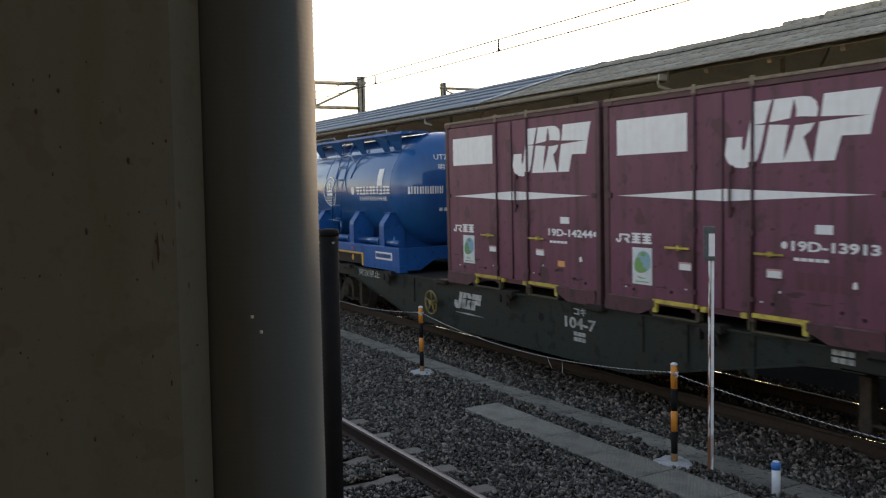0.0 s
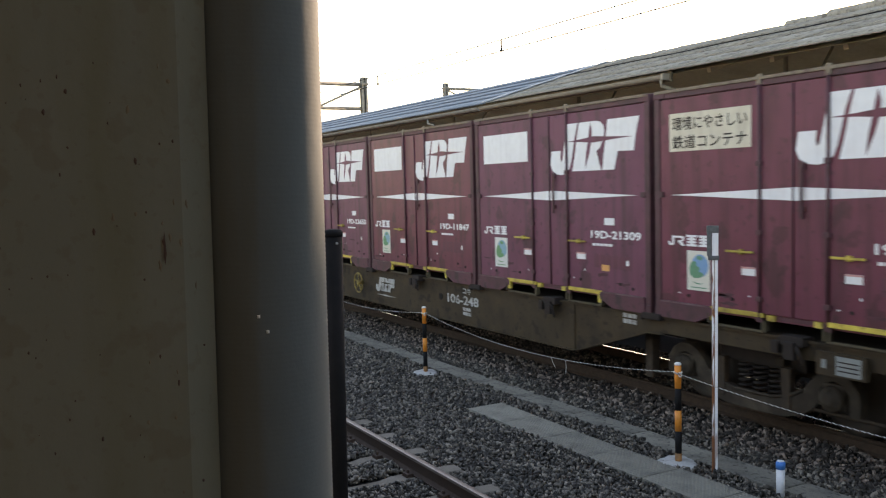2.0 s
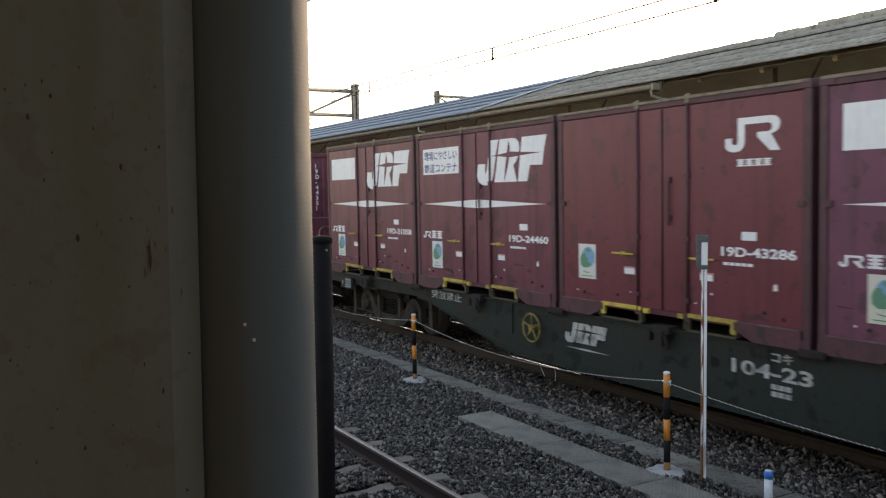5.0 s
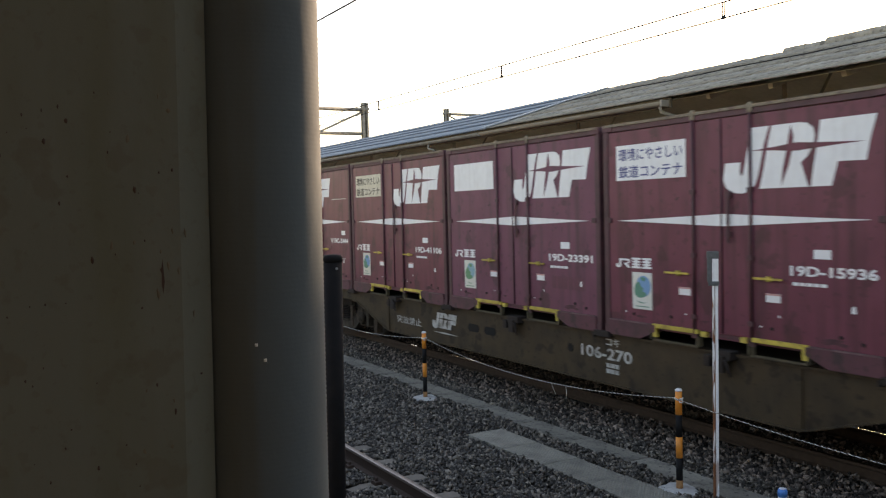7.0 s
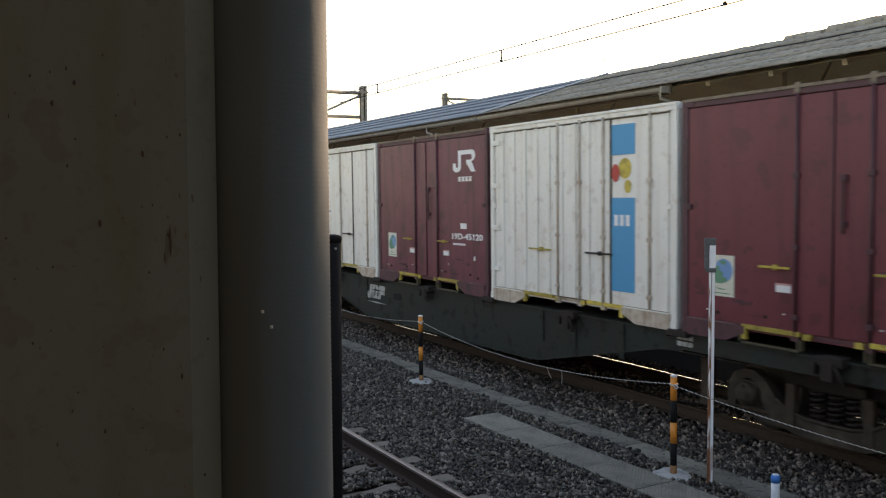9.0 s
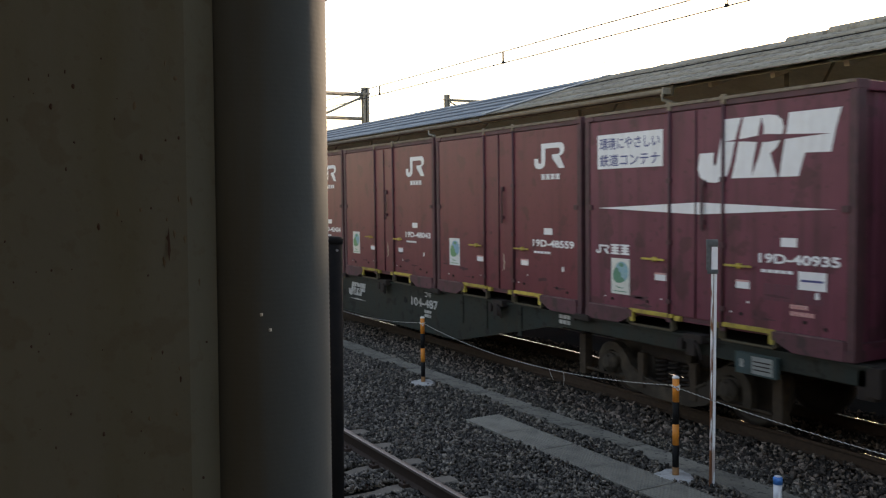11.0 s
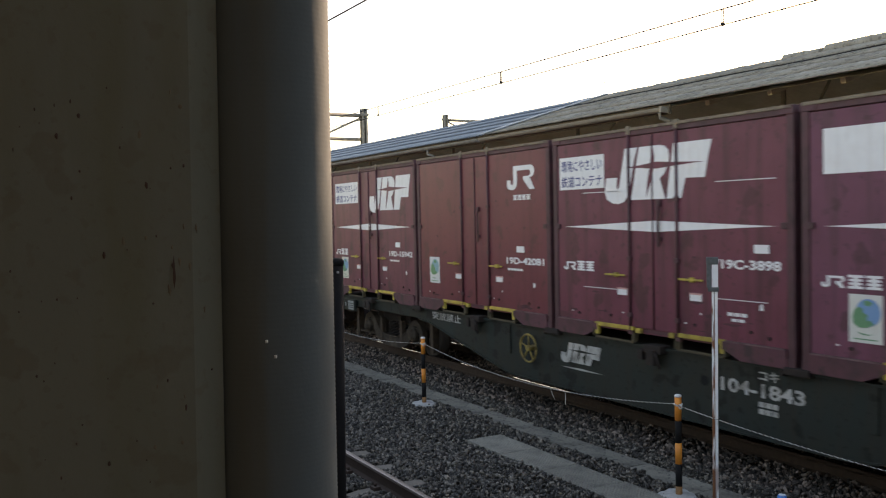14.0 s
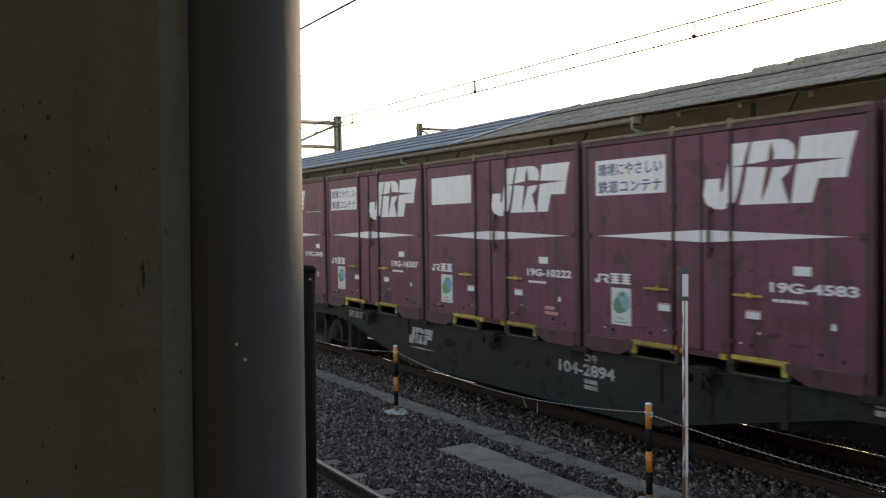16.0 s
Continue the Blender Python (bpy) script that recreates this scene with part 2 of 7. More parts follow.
POLE_WHITE = rusted_paint("white_pole_paint", (0.88, 0.88, 0.88), -0.9, 1.3, 0.6)
POLE_RUST = rusted_paint("rust_streaked_white_paint", (0.90, 0.89, 0.88), 0.3, 1.9, 1.0)
POLE_SEAM = rusted_paint("rusted_seam", (0.3, 0.24, 0.2), 0.9, 2.0, 1.0)
PVC = material("white_pvc", (0.82, 0.83, 0.86), 0.4, grain=(20, (0.55, 0.56, 0.6), 0.5))
BLUE_CAP = material("blue_cap_plastic", (0.05, 0.27, 0.72), 0.4, grain=(30, (0.04, 0.2, 0.6), 0.6))
ROOF_METAL = material("blue_grey_corrugated_roof", (0.21, 0.245, 0.29), 0.5, metal=0.0, grain=(2, (0.12, 0.15, 0.19), 0.6), stain=(1.2, (0.26, 0.29, 0.33), 0.6), bump=0.2)
ROOF_SEAM = material("dark_blue_grey_seam", (0.112, 0.144, 0.192), 0.6, grain=(4, (0.11, 0.13, 0.16), 0.6))
ROOF_SLATE = material("lichened_grey_roof_sheet", (0.30, 0.275, 0.235), 0.9, grain=(16, (0.19, 0.175, 0.15), 0.8), stain=(3, (0.40, 0.38, 0.33), 0.6), bump=0.6, bump_scale=14, vary=0.1, scuff=(7, (0.10, 0.09, 0.08), 0.7))
POST_PAINT = material("pale_olive_post_paint", (0.52, 0.47, 0.34), 0.6, grain=(8, (0.4, 0.35, 0.24), 0.6))
# Olive boarding; its base is lightened to stand in for haze under the eave.
EAVE_WOOD = material("haze_lightened_eave_olive", (0.62, 0.55, 0.37), 0.85, grain=(10, (0.50, 0.43, 0.28), 0.6), stain=(1.5, (0.40, 0.33, 0.2), 0.5))
FASCIA = material("weathered_dark_fascia_board", (0.13, 0.105, 0.072), 0.85, grain=(10, (0.08, 0.064, 0.045), 0.6))
FLASHING = material("pale_metal_flashing", (0.36, 0.39, 0.43), 0.6, metal=0.1, grain=(4, (0.5, 0.54, 0.6), 0.5))
GUTTER = material("faded_beige_gutter", (0.3, 0.27, 0.22), 0.6, grain=(8, (0.2, 0.17, 0.14), 0.6))
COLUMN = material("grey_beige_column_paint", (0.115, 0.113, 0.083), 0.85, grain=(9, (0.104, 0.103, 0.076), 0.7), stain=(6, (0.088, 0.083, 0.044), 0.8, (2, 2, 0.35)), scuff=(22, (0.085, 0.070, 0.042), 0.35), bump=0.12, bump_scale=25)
RUST = material("rust_spot", (0.05, 0.025, 0.015), 0.9)
RUST_BLOOM = material("faint_rust_bloom", (0.118, 0.096, 0.060), 0.9, grain=(60, (0.09, 0.066, 0.038), 0.9))
PIPE_GREY = material("grey_drainpipe", (0.084, 0.104, 0.110), 0.85, grain=(5, (0.066, 0.078, 0.080), 0.6), stain=(9, (0.076, 0.070, 0.046), 0.75, (2, 2, 0.12)), spec=0.28, bump=0.06, bump_scale=60)
PAINT_FLECK = material("white_paint_fleck", (0.6, 0.6, 0.56), 0.7)
ROPE = material("white_rope_strand", (0.8, 0.78, 0.73), 0.9, grain=(120, (0.4, 0.37, 0.33), 0.8))
ROPE_DARK = material("dark_rope_strand", (0.11, 0.10, 0.09), 0.9, grain=(120, (0.2, 0.18, 0.16), 0.8))
PAVING = material("platform_paving", (0.2, 0.195, 0.185), 0.9, grain=(12, (0.13, 0.125, 0.12), 0.6), bump=0.3)
FAR_PAVING = material("pale_platform_paving", (0.4, 0.38, 0.34), 0.9, grain=(12, (0.3, 0.28, 0.25), 0.6), bump=0.3)
# Surface of the unseen wall that tones down the tank's reflection.
YARD = material("plain_reflection_wall", (0.31, 0.285, 0.25), 0.9, grain=(2, (0.22, 0.20, 0.17), 0.6))
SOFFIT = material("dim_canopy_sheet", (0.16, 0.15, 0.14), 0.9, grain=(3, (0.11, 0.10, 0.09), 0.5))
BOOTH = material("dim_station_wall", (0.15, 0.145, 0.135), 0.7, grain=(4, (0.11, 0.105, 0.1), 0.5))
LAMP_GLOW = glow("fluorescent_tube", (1.0, 0.86, 0.5), 6.0)


def two_tone(m, other):
    """Blends a printed colour towards another, by a different share on each object."""
    n, l = m.node_tree.nodes, m.node_tree.links
    b = n["Principled BSDF"]
    src = b.inputs["Base Color"].links[0].from_socket
    oi, mx = n.new("ShaderNodeObjectInfo"), n.new("ShaderNodeMix")
    mx.data_type = 'RGBA'
    l.new(oi.outputs["Random"], mx.inputs[0])
    l.new(src, mx.inputs[6])
    mx.inputs[7].default_value = (*other, 1)
    l.new(mx.outputs[2], b.inputs["Base Color"])


def ring_ribs(m, pitch):
    """Fine rings round an upright pipe."""
    n, l = m.node_tree.nodes, m.node_tree.links
    b = n["Principled BSDF"]
    co, wv, bp = n.new("ShaderNodeTexCoord"), n.new("ShaderNodeTexWave"), n.new("ShaderNodeBump")
    wv.bands_direction = 'Z'
    wv.inputs["Scale"].default_value = 2 * math.pi / (20 * pitch)
    wv.inputs["Distortion"].default_value = 0.4
    bp.inputs["Strength"].default_value, bp.inputs["Distance"].default_value = 0.05, 0.0006
    l.new(co.outputs["Object"], wv.inputs["Vector"])
    l.new(wv.outputs["Fac"], bp.inputs["Height"])
    l.new(b.inputs["Normal"].links[0].from_socket, bp.inputs["Normal"])
    l.new(bp.outputs[0], b.inputs["Normal"])


ring_ribs(PIPE_GREY, 0.0047)
two_tone(ECO_BLUE, (0.14, 0.30, 0.55))
two_tone(ECO_GREEN, (0.16, 0.36, 0.10))
two_tone(ECO_BACK, (0.66, 0.63, 0.50))

# ---------------------------------------------------------------- mesh helpers


def box(bm, x0, x1, y0, y1, z0, z1, bevel=0.0):
    vs = [bm.verts.new(p) for p in ((x0, y0, z0), (x1, y0, z0), (x1, y1, z0), (x0, y1, z0), (x0, y0, z1), (x1, y0, z1), (x1, y1, z1), (x0, y1, z1))]
    fs = [bm.faces.new([vs[i] for i in q]) for q in ((3, 2, 1, 0), (4, 5, 6, 7), (0, 1, 5, 4), (1, 2, 6, 5), (2, 3, 7, 6), (3, 0, 4, 7))]
    if bevel:
        es = list({e for f in fs for e in f.edges})
        bmesh.ops.bevel(bm, geom=es, offset=bevel, segments=2, affect='EDGES', profile=0.6)


def tube(bm, a, b, r, seg=12, r2=None, caps=True):
    a, b = Vector(a), Vector(b)
    d = b - a
    q = d.to_track_quat('Z', 'Y')
    r2 = r if r2 is None else r2
    ra = [bm.verts.new(a + q @ Vector((r * math.cos(2 * math.pi * i / seg), r * math.sin(2 * math.pi * i / seg), 0))) for i in range(seg)]
    rb = [bm.verts.new(b + q @ Vector((r2 * math.cos(2 * math.pi * i / seg), r2 * math.sin(2 * math.pi * i / seg), 0))) for i in range(seg)]
    for i in range(seg):
        f = bm.faces.new((ra[i], ra[(i + 1) % seg], rb[(i + 1) % seg], rb[i]))
        f.smooth = True
    if caps:
        bm.faces.new(ra[::-1])
        bm.faces.new(rb)


def path_tube(bm, pts, r, seg=8):
    """A bent rod through the points."""
    pts = [Vector(p) for p in pts]
    rings = []
    for i, p in enumerate(pts):
        d = (pts[min(i + 1, len(pts) - 1)] - pts[max(i - 1, 0)]).normalized()
        q = d.to_track_quat('Z', 'Y')
        rings.append([bm.verts.new(p + q @ Vector((r * math.cos(2 * math.pi * k / seg), r * math.sin(2 * math.pi * k / seg), 0))) for k in range(seg)])
    for a, b in zip(rings, rings[1:]):
        # match the seam so that the skin does not twist
        off = min(range(seg), key=lambda o: (a[0].co - b[o].co).length)
        for k in range(seg):
            f = bm.faces.new((a[k], a[(k + 1) % seg], b[(k + 1 + off) % seg], b[(k + off) % seg]))
            f.smooth = True
    bm.faces.new(rings[0][::-1])
    bm.faces.new(rings[-1])


def lathe(bm, profile, seg, m=Matrix()):
    """Turns (radius, height) pairs round the Z axis of m."""
    rings = []
    for r, h in profile:
        rings.append([bm.verts.new(m @ Vector((r * math.cos(2 * math.pi * k / seg), r * math.sin(2 * math.pi * k / seg), h))) for k in range(seg)])
    for a, b in zip(rings, rings[1:]):
        for k in range(seg):
            f = bm.faces.new((a[k], a[(k + 1) % seg], b[(k + 1) % seg], b[k]))
            f.smooth = True
    bm.faces.new(rings[0][::-1])
    bm.faces.new(rings[-1])


def flat(bm, pts, y, m=None, thick=0.004):
    """A thin plate in the XZ plane facing -Y, standing proud of y by its thickness."""
    lo = [bm.verts.new((x, y, z)) for x, z in pts]
    hi = [bm.verts.new((x, y - thick, z)) for x, z in pts]
    area = sum(pts[i][0] * pts[(i + 1) % len(pts)][1] - pts[(i + 1) % len(pts)][0] * pts[i][1] for i in range(len(pts)))
    if area < 0:
        lo, hi = lo[::-1], hi[::-1]
    bm.faces.new(hi)
    n = len(pts)
    for i in range(n):
        bm.faces.new((hi[i], lo[i], lo[(i + 1) % n], hi[(i + 1) % n]))


def rect(x0, x1, z0, z1):
    return [(x0, z0), (x1, z0), (x1, z1), (x0, z1)]


def extrude_y(bm, pts, y0, y1):
    """A solid from an outline in XZ (counter-clockwise seen from -Y) between y0 and y1."""
    a = [bm.verts.new((x, y0, z)) for x, z in pts]
    b = [bm.verts.new((x, y1, z)) for x, z in pts]
    n = len(pts)
    fs = [bm.faces.new(a), bm.faces.new(b[::-1])]
    for i in range(n):
        fs.append(bm.faces.new((a[i], b[i], b[(i + 1) % n], a[(i + 1) % n])))
    bmesh.ops.recalc_face_normals(bm, faces=fs)


def mesh_of(name, fill, *args):
    bm = bmesh.new()
    fill(bm, *args)
    me = bpy.data.meshes.new(name)
    bm.to_mesh(me)
    bm.free()
    return me


def put(name, me, mat, parent=None, label="", loc=None):
    """Links a mesh as one object; the material sits on the object, so that meshes may be shared."""
    ob = new(name, me)
    if not me.materials:
        me.materials.append(mat)
    if me.materials[0] != mat:
        ob.material_slots[0].link = 'OBJECT'
        ob.material_slots[0].material = mat
    if parent:
        ob.parent = parent
    if loc:
        ob.location = loc
    if label:
        ob["label"] = label
    return ob


def part(name, bm, mat, parent=None, label="", loc=None):
    me = bpy.data.meshes.new(name)
    bm.to_mesh(me)
    bm.free()
    return put(name, me, mat, parent, label, loc)


def build(fill, *args):
    bm = bmesh.new()
    fill(bm, *args)
    return bm


TEXTS = {}


def text_mesh(words, size, width=None, bold=0.0):
    """Lettering as a mesh in the XZ plane, its left foot at the origin, facing -Y; stretched to a width if given."""
    key = (words, size, width, bold)
    if key in TEXTS:
        return TEXTS[key]
    cu = bpy.data.curves.new("lettering", 'FONT')
    cu.body, cu.size, cu.offset = words, size, bold
    cu.resolution_u = 3
    ob = new("lettering", cu)
    bpy.context.view_layer.update()
    me = bpy.data.meshes.new_from_object(ob.evaluated_get(bpy.context.evaluated_depsgraph_get()))
    bpy.data.objects.remove(ob)
    bpy.data.curves.remove(cu)
    if len(me.vertices):
        co = np.empty(len(me.vertices) * 3)
        me.vertices.foreach_get("co", co)
        co = co.reshape(-1, 3)
        co[:, 0] -= co[:, 0].min()
        if width:
            co[:, 0] *= width / co[:, 0].max()
        co = np.stack([co[:, 0], np.zeros(len(co)), co[:, 1]], 1)
        me.vertices.foreach_set("co", co.ravel())
        me.update()
    me.name = "lettering"
    TEXTS[key] = me
    return me


def empty(name, label, category, group="", m=None):
    ob = new(name)
    ob.empty_display_size = 0.2
    tagged(ob, label, category, group)
    if m:
        ob.matrix_basis = m
    return ob


def still(name, bm, mat, label="", category="", group="", kind=""):
    ob = part(name, bm, mat)
    return tagged(ob, label, category, group, kind)

# ---------------------------------------------------------------- ground and tracks
BED = -0.20


def ground_sheet(bm):
    vs = [bm.verts.new(p) for p in ((-2500, -2500, BED), (2500, -2500, BED), (2500, 2500, BED), (-2500, 2500, BED))]
    bm.faces.new(vs)


still("ground", build(ground_sheet), GROUND, "ballast bed, coloured near black as the shaded gaps between stones", "ground", kind="structure")


def rail_fill(bm, y):
    prof = [(-0.062, -0.15), (0.062, -0.15), (0.062, -0.138), (0.012, -0.122), (0.012, -0.045), (0.032, -0.032), (0.032, -0.006), (0.028, -0.002), (-0.028, -0.002), (-0.032, -0.006), (-0.032, -0.032), (-0.012, -0.045), (-0.012, -0.122), (-0.062, -0.138)]
    a = [bm.verts.new((-140, y + p, z)) for p, z in prof]
    b = [bm.verts.new((60, y + p, z)) for p, z in prof]
    n = len(prof)
    for i in range(n):
        bm.faces.new((a[i], b[i], b[(i + 1) % n], a[(i + 1) % n]))


def crown_fill(bm, y):
    """The narrow polished strip that the wheels keep bright."""
    prof = [(p, 0.0020 - 2.6 * p * p) for p in np.linspace(-0.013, 0.013, 9)]
    a = [bm.verts.new((-140, y + p, z)) for p, z in prof]
    b = [bm.verts.new((60, y + p, z)) for p, z in prof]
    for i in range(len(prof) - 1):
        f = bm.faces.new((a[i], a[i + 1], b[i + 1], b[i]))
        f.smooth = True


def head_fill(bm, y):
    """The bright worn top of a rail, with rounded shoulders."""
    prof = [(-0.0335, -0.022)] + [(-0.0195 - 0.014 * math.cos(a), -0.0135 + 0.014 * math.sin(a)) for a in np.linspace(0, math.pi / 2, 6)]
    prof += [(0, 0.0015)] + [(-p, z) for p, z in reversed(prof)]
    a = [bm.verts.new((-140, y + p, z)) for p, z in prof]
    b = [bm.verts.new((60, y + p, z)) for p, z in prof]
    for i in range(len(prof) - 1):
        f = bm.faces.new((a[i], a[i + 1], b[i + 1], b[i]))
        f.smooth = True


def sleeper_fill(bm):
    # crowned concrete sleeper, lower in the middle
    prof = [(-1.0, -0.158), (-0.80, -0.15), (-0.32, -0.15), (-0.2, -0.17), (0.2, -0.17), (0.32, -0.15), (0.80, -0.15), (1.0, -0.158)]
    rows = []
    for y, z in prof:
        rows.append([bm.verts.new((x, y, h)) for x, h in ((-0.13, -0.34), (-0.10, z - 0.012), (-0.085, z), (0.085, z), (0.10, z - 0.012), (0.13, -0.34))])
    for a, b in zip(rows, rows[1:]):
        for i in range(5):
            bm.faces.new((a[i], a[i + 1], b[i + 1], b[i]))
    bm.faces.new(rows[0])
    bm.faces.new(rows[-1][::-1])


SLEEPER_MESH = mesh_of("sleeper", sleeper_fill)


def clip_fill(bm):
    for s in (-1, 1):
        box(bm, -0.05, 0.05, s * 0.10 - 0.035, s * 0.10 + 0.035, -0.155, -0.115, 0.006)
        tube(bm, (0, s * 0.10, -0.12), (0, s * 0.10, -0.085), 0.014, 6)


CLIP_MESH = mesh_of("rail_clip", clip_fill)


def track(name, yc, label, x0, x1, near):
    t = empty(name, label, "railway track")
    t["kind"] = "structure"
    for s in (-1, 1):
        part("rail", build(rail_fill, yc + s * 0.5655), RAIL_SIDE if near else RAIL_DARK, t)
        part("rail_head", build(head_fill if near else crown_fill, yc + s * 0.5655), RAIL_DULL if near else RAIL_TOP, t, "worn steel running surface")
    x = x0
    while x < x1:
        put("sleeper", SLEEPER_MESH, SLEEPER if near else DARK_SLEEPER, t, loc=(x, yc, 0 if near else -0.02))
        if near and -14 < x < -2:
            for s in (-1, 1):
                put("rail_clip", CLIP_MESH, RAIL_SIDE, t, loc=(x, yc + s * 0.5655, 0))
        x += 0.664
    return t


Y1, Y2 = 3.06, 8.07
track("track_1", Y1, "rusty railway track with concrete sleepers beside the platform", -9.73 - 0.664 * 40, 6, True)
track("track_2", Y2, "railway track on dark ballast carrying the freight train", -60, 10, False)

POST_X = [-21.03, -16.03, -11.03, -6.03, -1.03]          # striped barrier posts between the tracks

# loose stones of the ballast: one joined mesh of small uneven blocks
rng = np.random.default_rng(4)


def stones(name, count, x0, x1, y0, y1, size, keep, top=None):
    xy = np.stack([x0 + (x1 - x0) * rng.random(count) ** 1.0, y0 + (y1 - y0) * rng.random(count)], 1)
    xy = xy[keep(xy[:, 0], xy[:, 1])]
    n = len(xy)
    cube = np.array([(-1, -1, -1), (1, -1, -1), (1, 1, -1), (-1, 1, -1), (-1, -1, 1), (1, -1, 1), (1, 1, 1), (-1, 1, 1)], float)
    faces = np.array([(3, 2, 1, 0), (4, 5, 6, 7), (0, 1, 5, 4), (1, 2, 6, 5), (2, 3, 7, 6), (3, 0, 4, 7)])
    v = cube[None] * (0.5 + 0.8 * rng.random((n, 8, 3))) * (size * (0.5 + 0.75 * rng.random((n, 1, 1)))) * np.array([1.1, 0.75, 0.42])
    # random turns
    q = rng.normal(size=(n, 4)) * np.array([1, 0.6, 0.6, 1])
    q /= np.linalg.norm(q, axis=1, keepdims=True)
    w, x, y, z = q.T
    R = np.stack([np.stack([1 - 2 * (y * y + z * z), 2 * (x * y - w * z), 2 * (x * z + w * y)], 1),
                  np.stack([2 * (x * y + w * z), 1 - 2 * (x * x + z * z), 2 * (y * z - w * x)], 1),
                  np.stack([2 * (x * z - w * y), 2 * (y * z + w * x), 1 - 2 * (x * x + y * y)], 1)], 1)
    v = np.einsum('nij,nkj->nki', R, v)
    h = BED + 0.012 * np.sin(xy[:, 0] * 2.3 + 1.7 * np.sin(xy[:, 1] * 1.9)) + 0.046 * rng.random(n) ** 1.5 + (top(xy[:, 0], xy[:, 1]) if top else 0)
    v += np.concatenate([xy, h[:, None]], 1)[:, None, :]
    me = bpy.data.meshes.new(name)
    me.vertices.add(n * 8)
    me.vertices.foreach_set("co", v.ravel())
    f = (faces[None] + (np.arange(n) * 8)[:, None, None]).reshape(-1, 4)
    me.loops.add(f.size)
    me.loops.foreach_set("vertex_index", f.ravel())
    me.polygons.add(len(f))
    me.polygons.foreach_set("loop_start", np.arange(0, f.size, 4))
    me.update(calc_edges=True)
    me.validate()
    return me


def island_stone(m):
    """Gives each loose stone a shade of its own."""
    n, l = m.node_tree.nodes, m.node_tree.links
    b = n["Principled BSDF"]
    src = b.inputs["Base Color"].links[0].from_socket
    g = n.new("ShaderNodeNewGeometry")
    r = n.new("ShaderNodeMapRange")
    r.inputs[3].default_value, r.inputs[4].default_value = 0.30, 4.2
    p = n.new("ShaderNodeMath")
    p.operation = 'POWER'
    p.inputs[1].default_value = 2.7
    l.new(g.outputs["Random Per Island"], p.inputs[0])
    l.new(p.outputs[0], r.inputs[0])
    hs = n.new("ShaderNodeHueSaturation")
    l.new(r.outputs[0], hs.inputs["Value"])
    l.new(src, hs.inputs["Color"])
    l.new(hs.outputs[0], b.inputs["Base Color"])


island_stone(STONE)
island_stone(BROWN_STONE)


def clear(x, y):
    spill = 0.05 * np.maximum(0, 0.3 + np.sin(3.1 * x) * np.sin(7.7 * x + 1)) + 0.03 * np.maximum(0, np.sin(13.0 * x + 2))
    over = 0.05 * np.maximum(0, 0.2 + np.sin(4.3 * x + 2) * np.sin(6.1 * x)) + 0.03 * np.maximum(0, np.sin(11.0 * x))
    on_trough = (y > 6.03 + spill) & (y < 6.405 - over)
    on_path = (y > 5.25 + over * 0.2) & (y < 5.76 - spill * 0.2) & (x > -8.93)
    for px in POST_X:
        on_path = on_path | (np.hypot((x - px + 0.02) / 1.15, y - (5.84 if px < -7 else 5.88)) < 0.145 + 0.02 * np.sin(9 * np.arctan2(y - 5.85, x - px)))
    ph = np.abs(((x + 9.73 + 0.332) % 0.664) - 0.332)
    on_sleeper = (np.abs(y - Y1) < 1.0) & (ph < 0.12)
    on_rail = (np.abs(np.abs(y - Y1) - 0.5655) < 0.07) | (np.abs(np.abs(y - Y2) - 0.5655) < 0.07)
    return ~(on_trough | on_path | on_sleeper | on_rail)


def lift(x, y):
    """The ballast shoulder stands a little higher beside the sleepers of both tracks."""
    return 0.035 * np.exp(-((y - Y2) / 1.1) ** 2) + 0.03 * np.exp(-((y - Y1) / 1.0) ** 2)


for nm, mat_, words, args in (("ballast_stones", STONE, "loose grey crushed stones of the track ballast", (112000, -15, -4.0, 2.4, 6.75, 0.0198)),
                              ("far_ballast_stones", STONE, "loose grey crushed stones further along the tracks", (22000, -34, -15, 3.6, 6.75, 0.030)),
                              ("nearer_ballast_stones", STONE, "loose grey crushed stones in front of the platform", (22000, -4, 6, 1.5, 9.5, 0.030)),
                              ("rusty_ballast_stones", BROWN_STONE, "brown rust-dusted ballast stones under the train", (52000, -24, -3.2, 6.6, 9.5, 0.024))):
    ob = put(nm, stones(nm, *args, clear, lift), mat_)
    tagged(ob, words, "ballast", kind="stuff")

# cable trough with concrete lids, and a walkway of patterned concrete plates
trough = empty("cable_trough", "long concrete cable trough with lids laid flush in the ballast", "cable trough")
trough["kind"] = "structure"
LID = mesh_of("lid", lambda bm: box(bm, -0.492, 0.492, -0.165, 0.165, -0.08, 0.0, 0.006))
for i in range(36):
    o = put("lid", LID, CONCRETE, trough, loc=(-30.5 + i, 6.215 + random.uniform(-0.006, 0.006), -0.163 + random.uniform(-0.005, 0.004)))
    o.rotation_euler = (random.uniform(-0.01, 0.01), random.uniform(-0.004, 0.004), random.uniform(-0.006, 0.006))


def plate_fill(bm):
    box(bm, -0.3685, 0.3685, -0.235, 0.235, -0.06, 0.0, 0.005)
    for i in range(18):
        for j in range(11):
            x, y = -0.345 + i * 0.0406, -0.21 + j * 0.042
            s = 0.0165
            t = [bm.verts.new(p) for p in ((x - s, y, -0.0005), (x, y - s, -0.0005), (x + s, y, -0.0005), (x, y + s, -0.0005))]
            c = bm.verts.new((x, y, 0.012))
            for k in range(4):
                bm.faces.new((t[k], t[(k + 1) % 4], c))


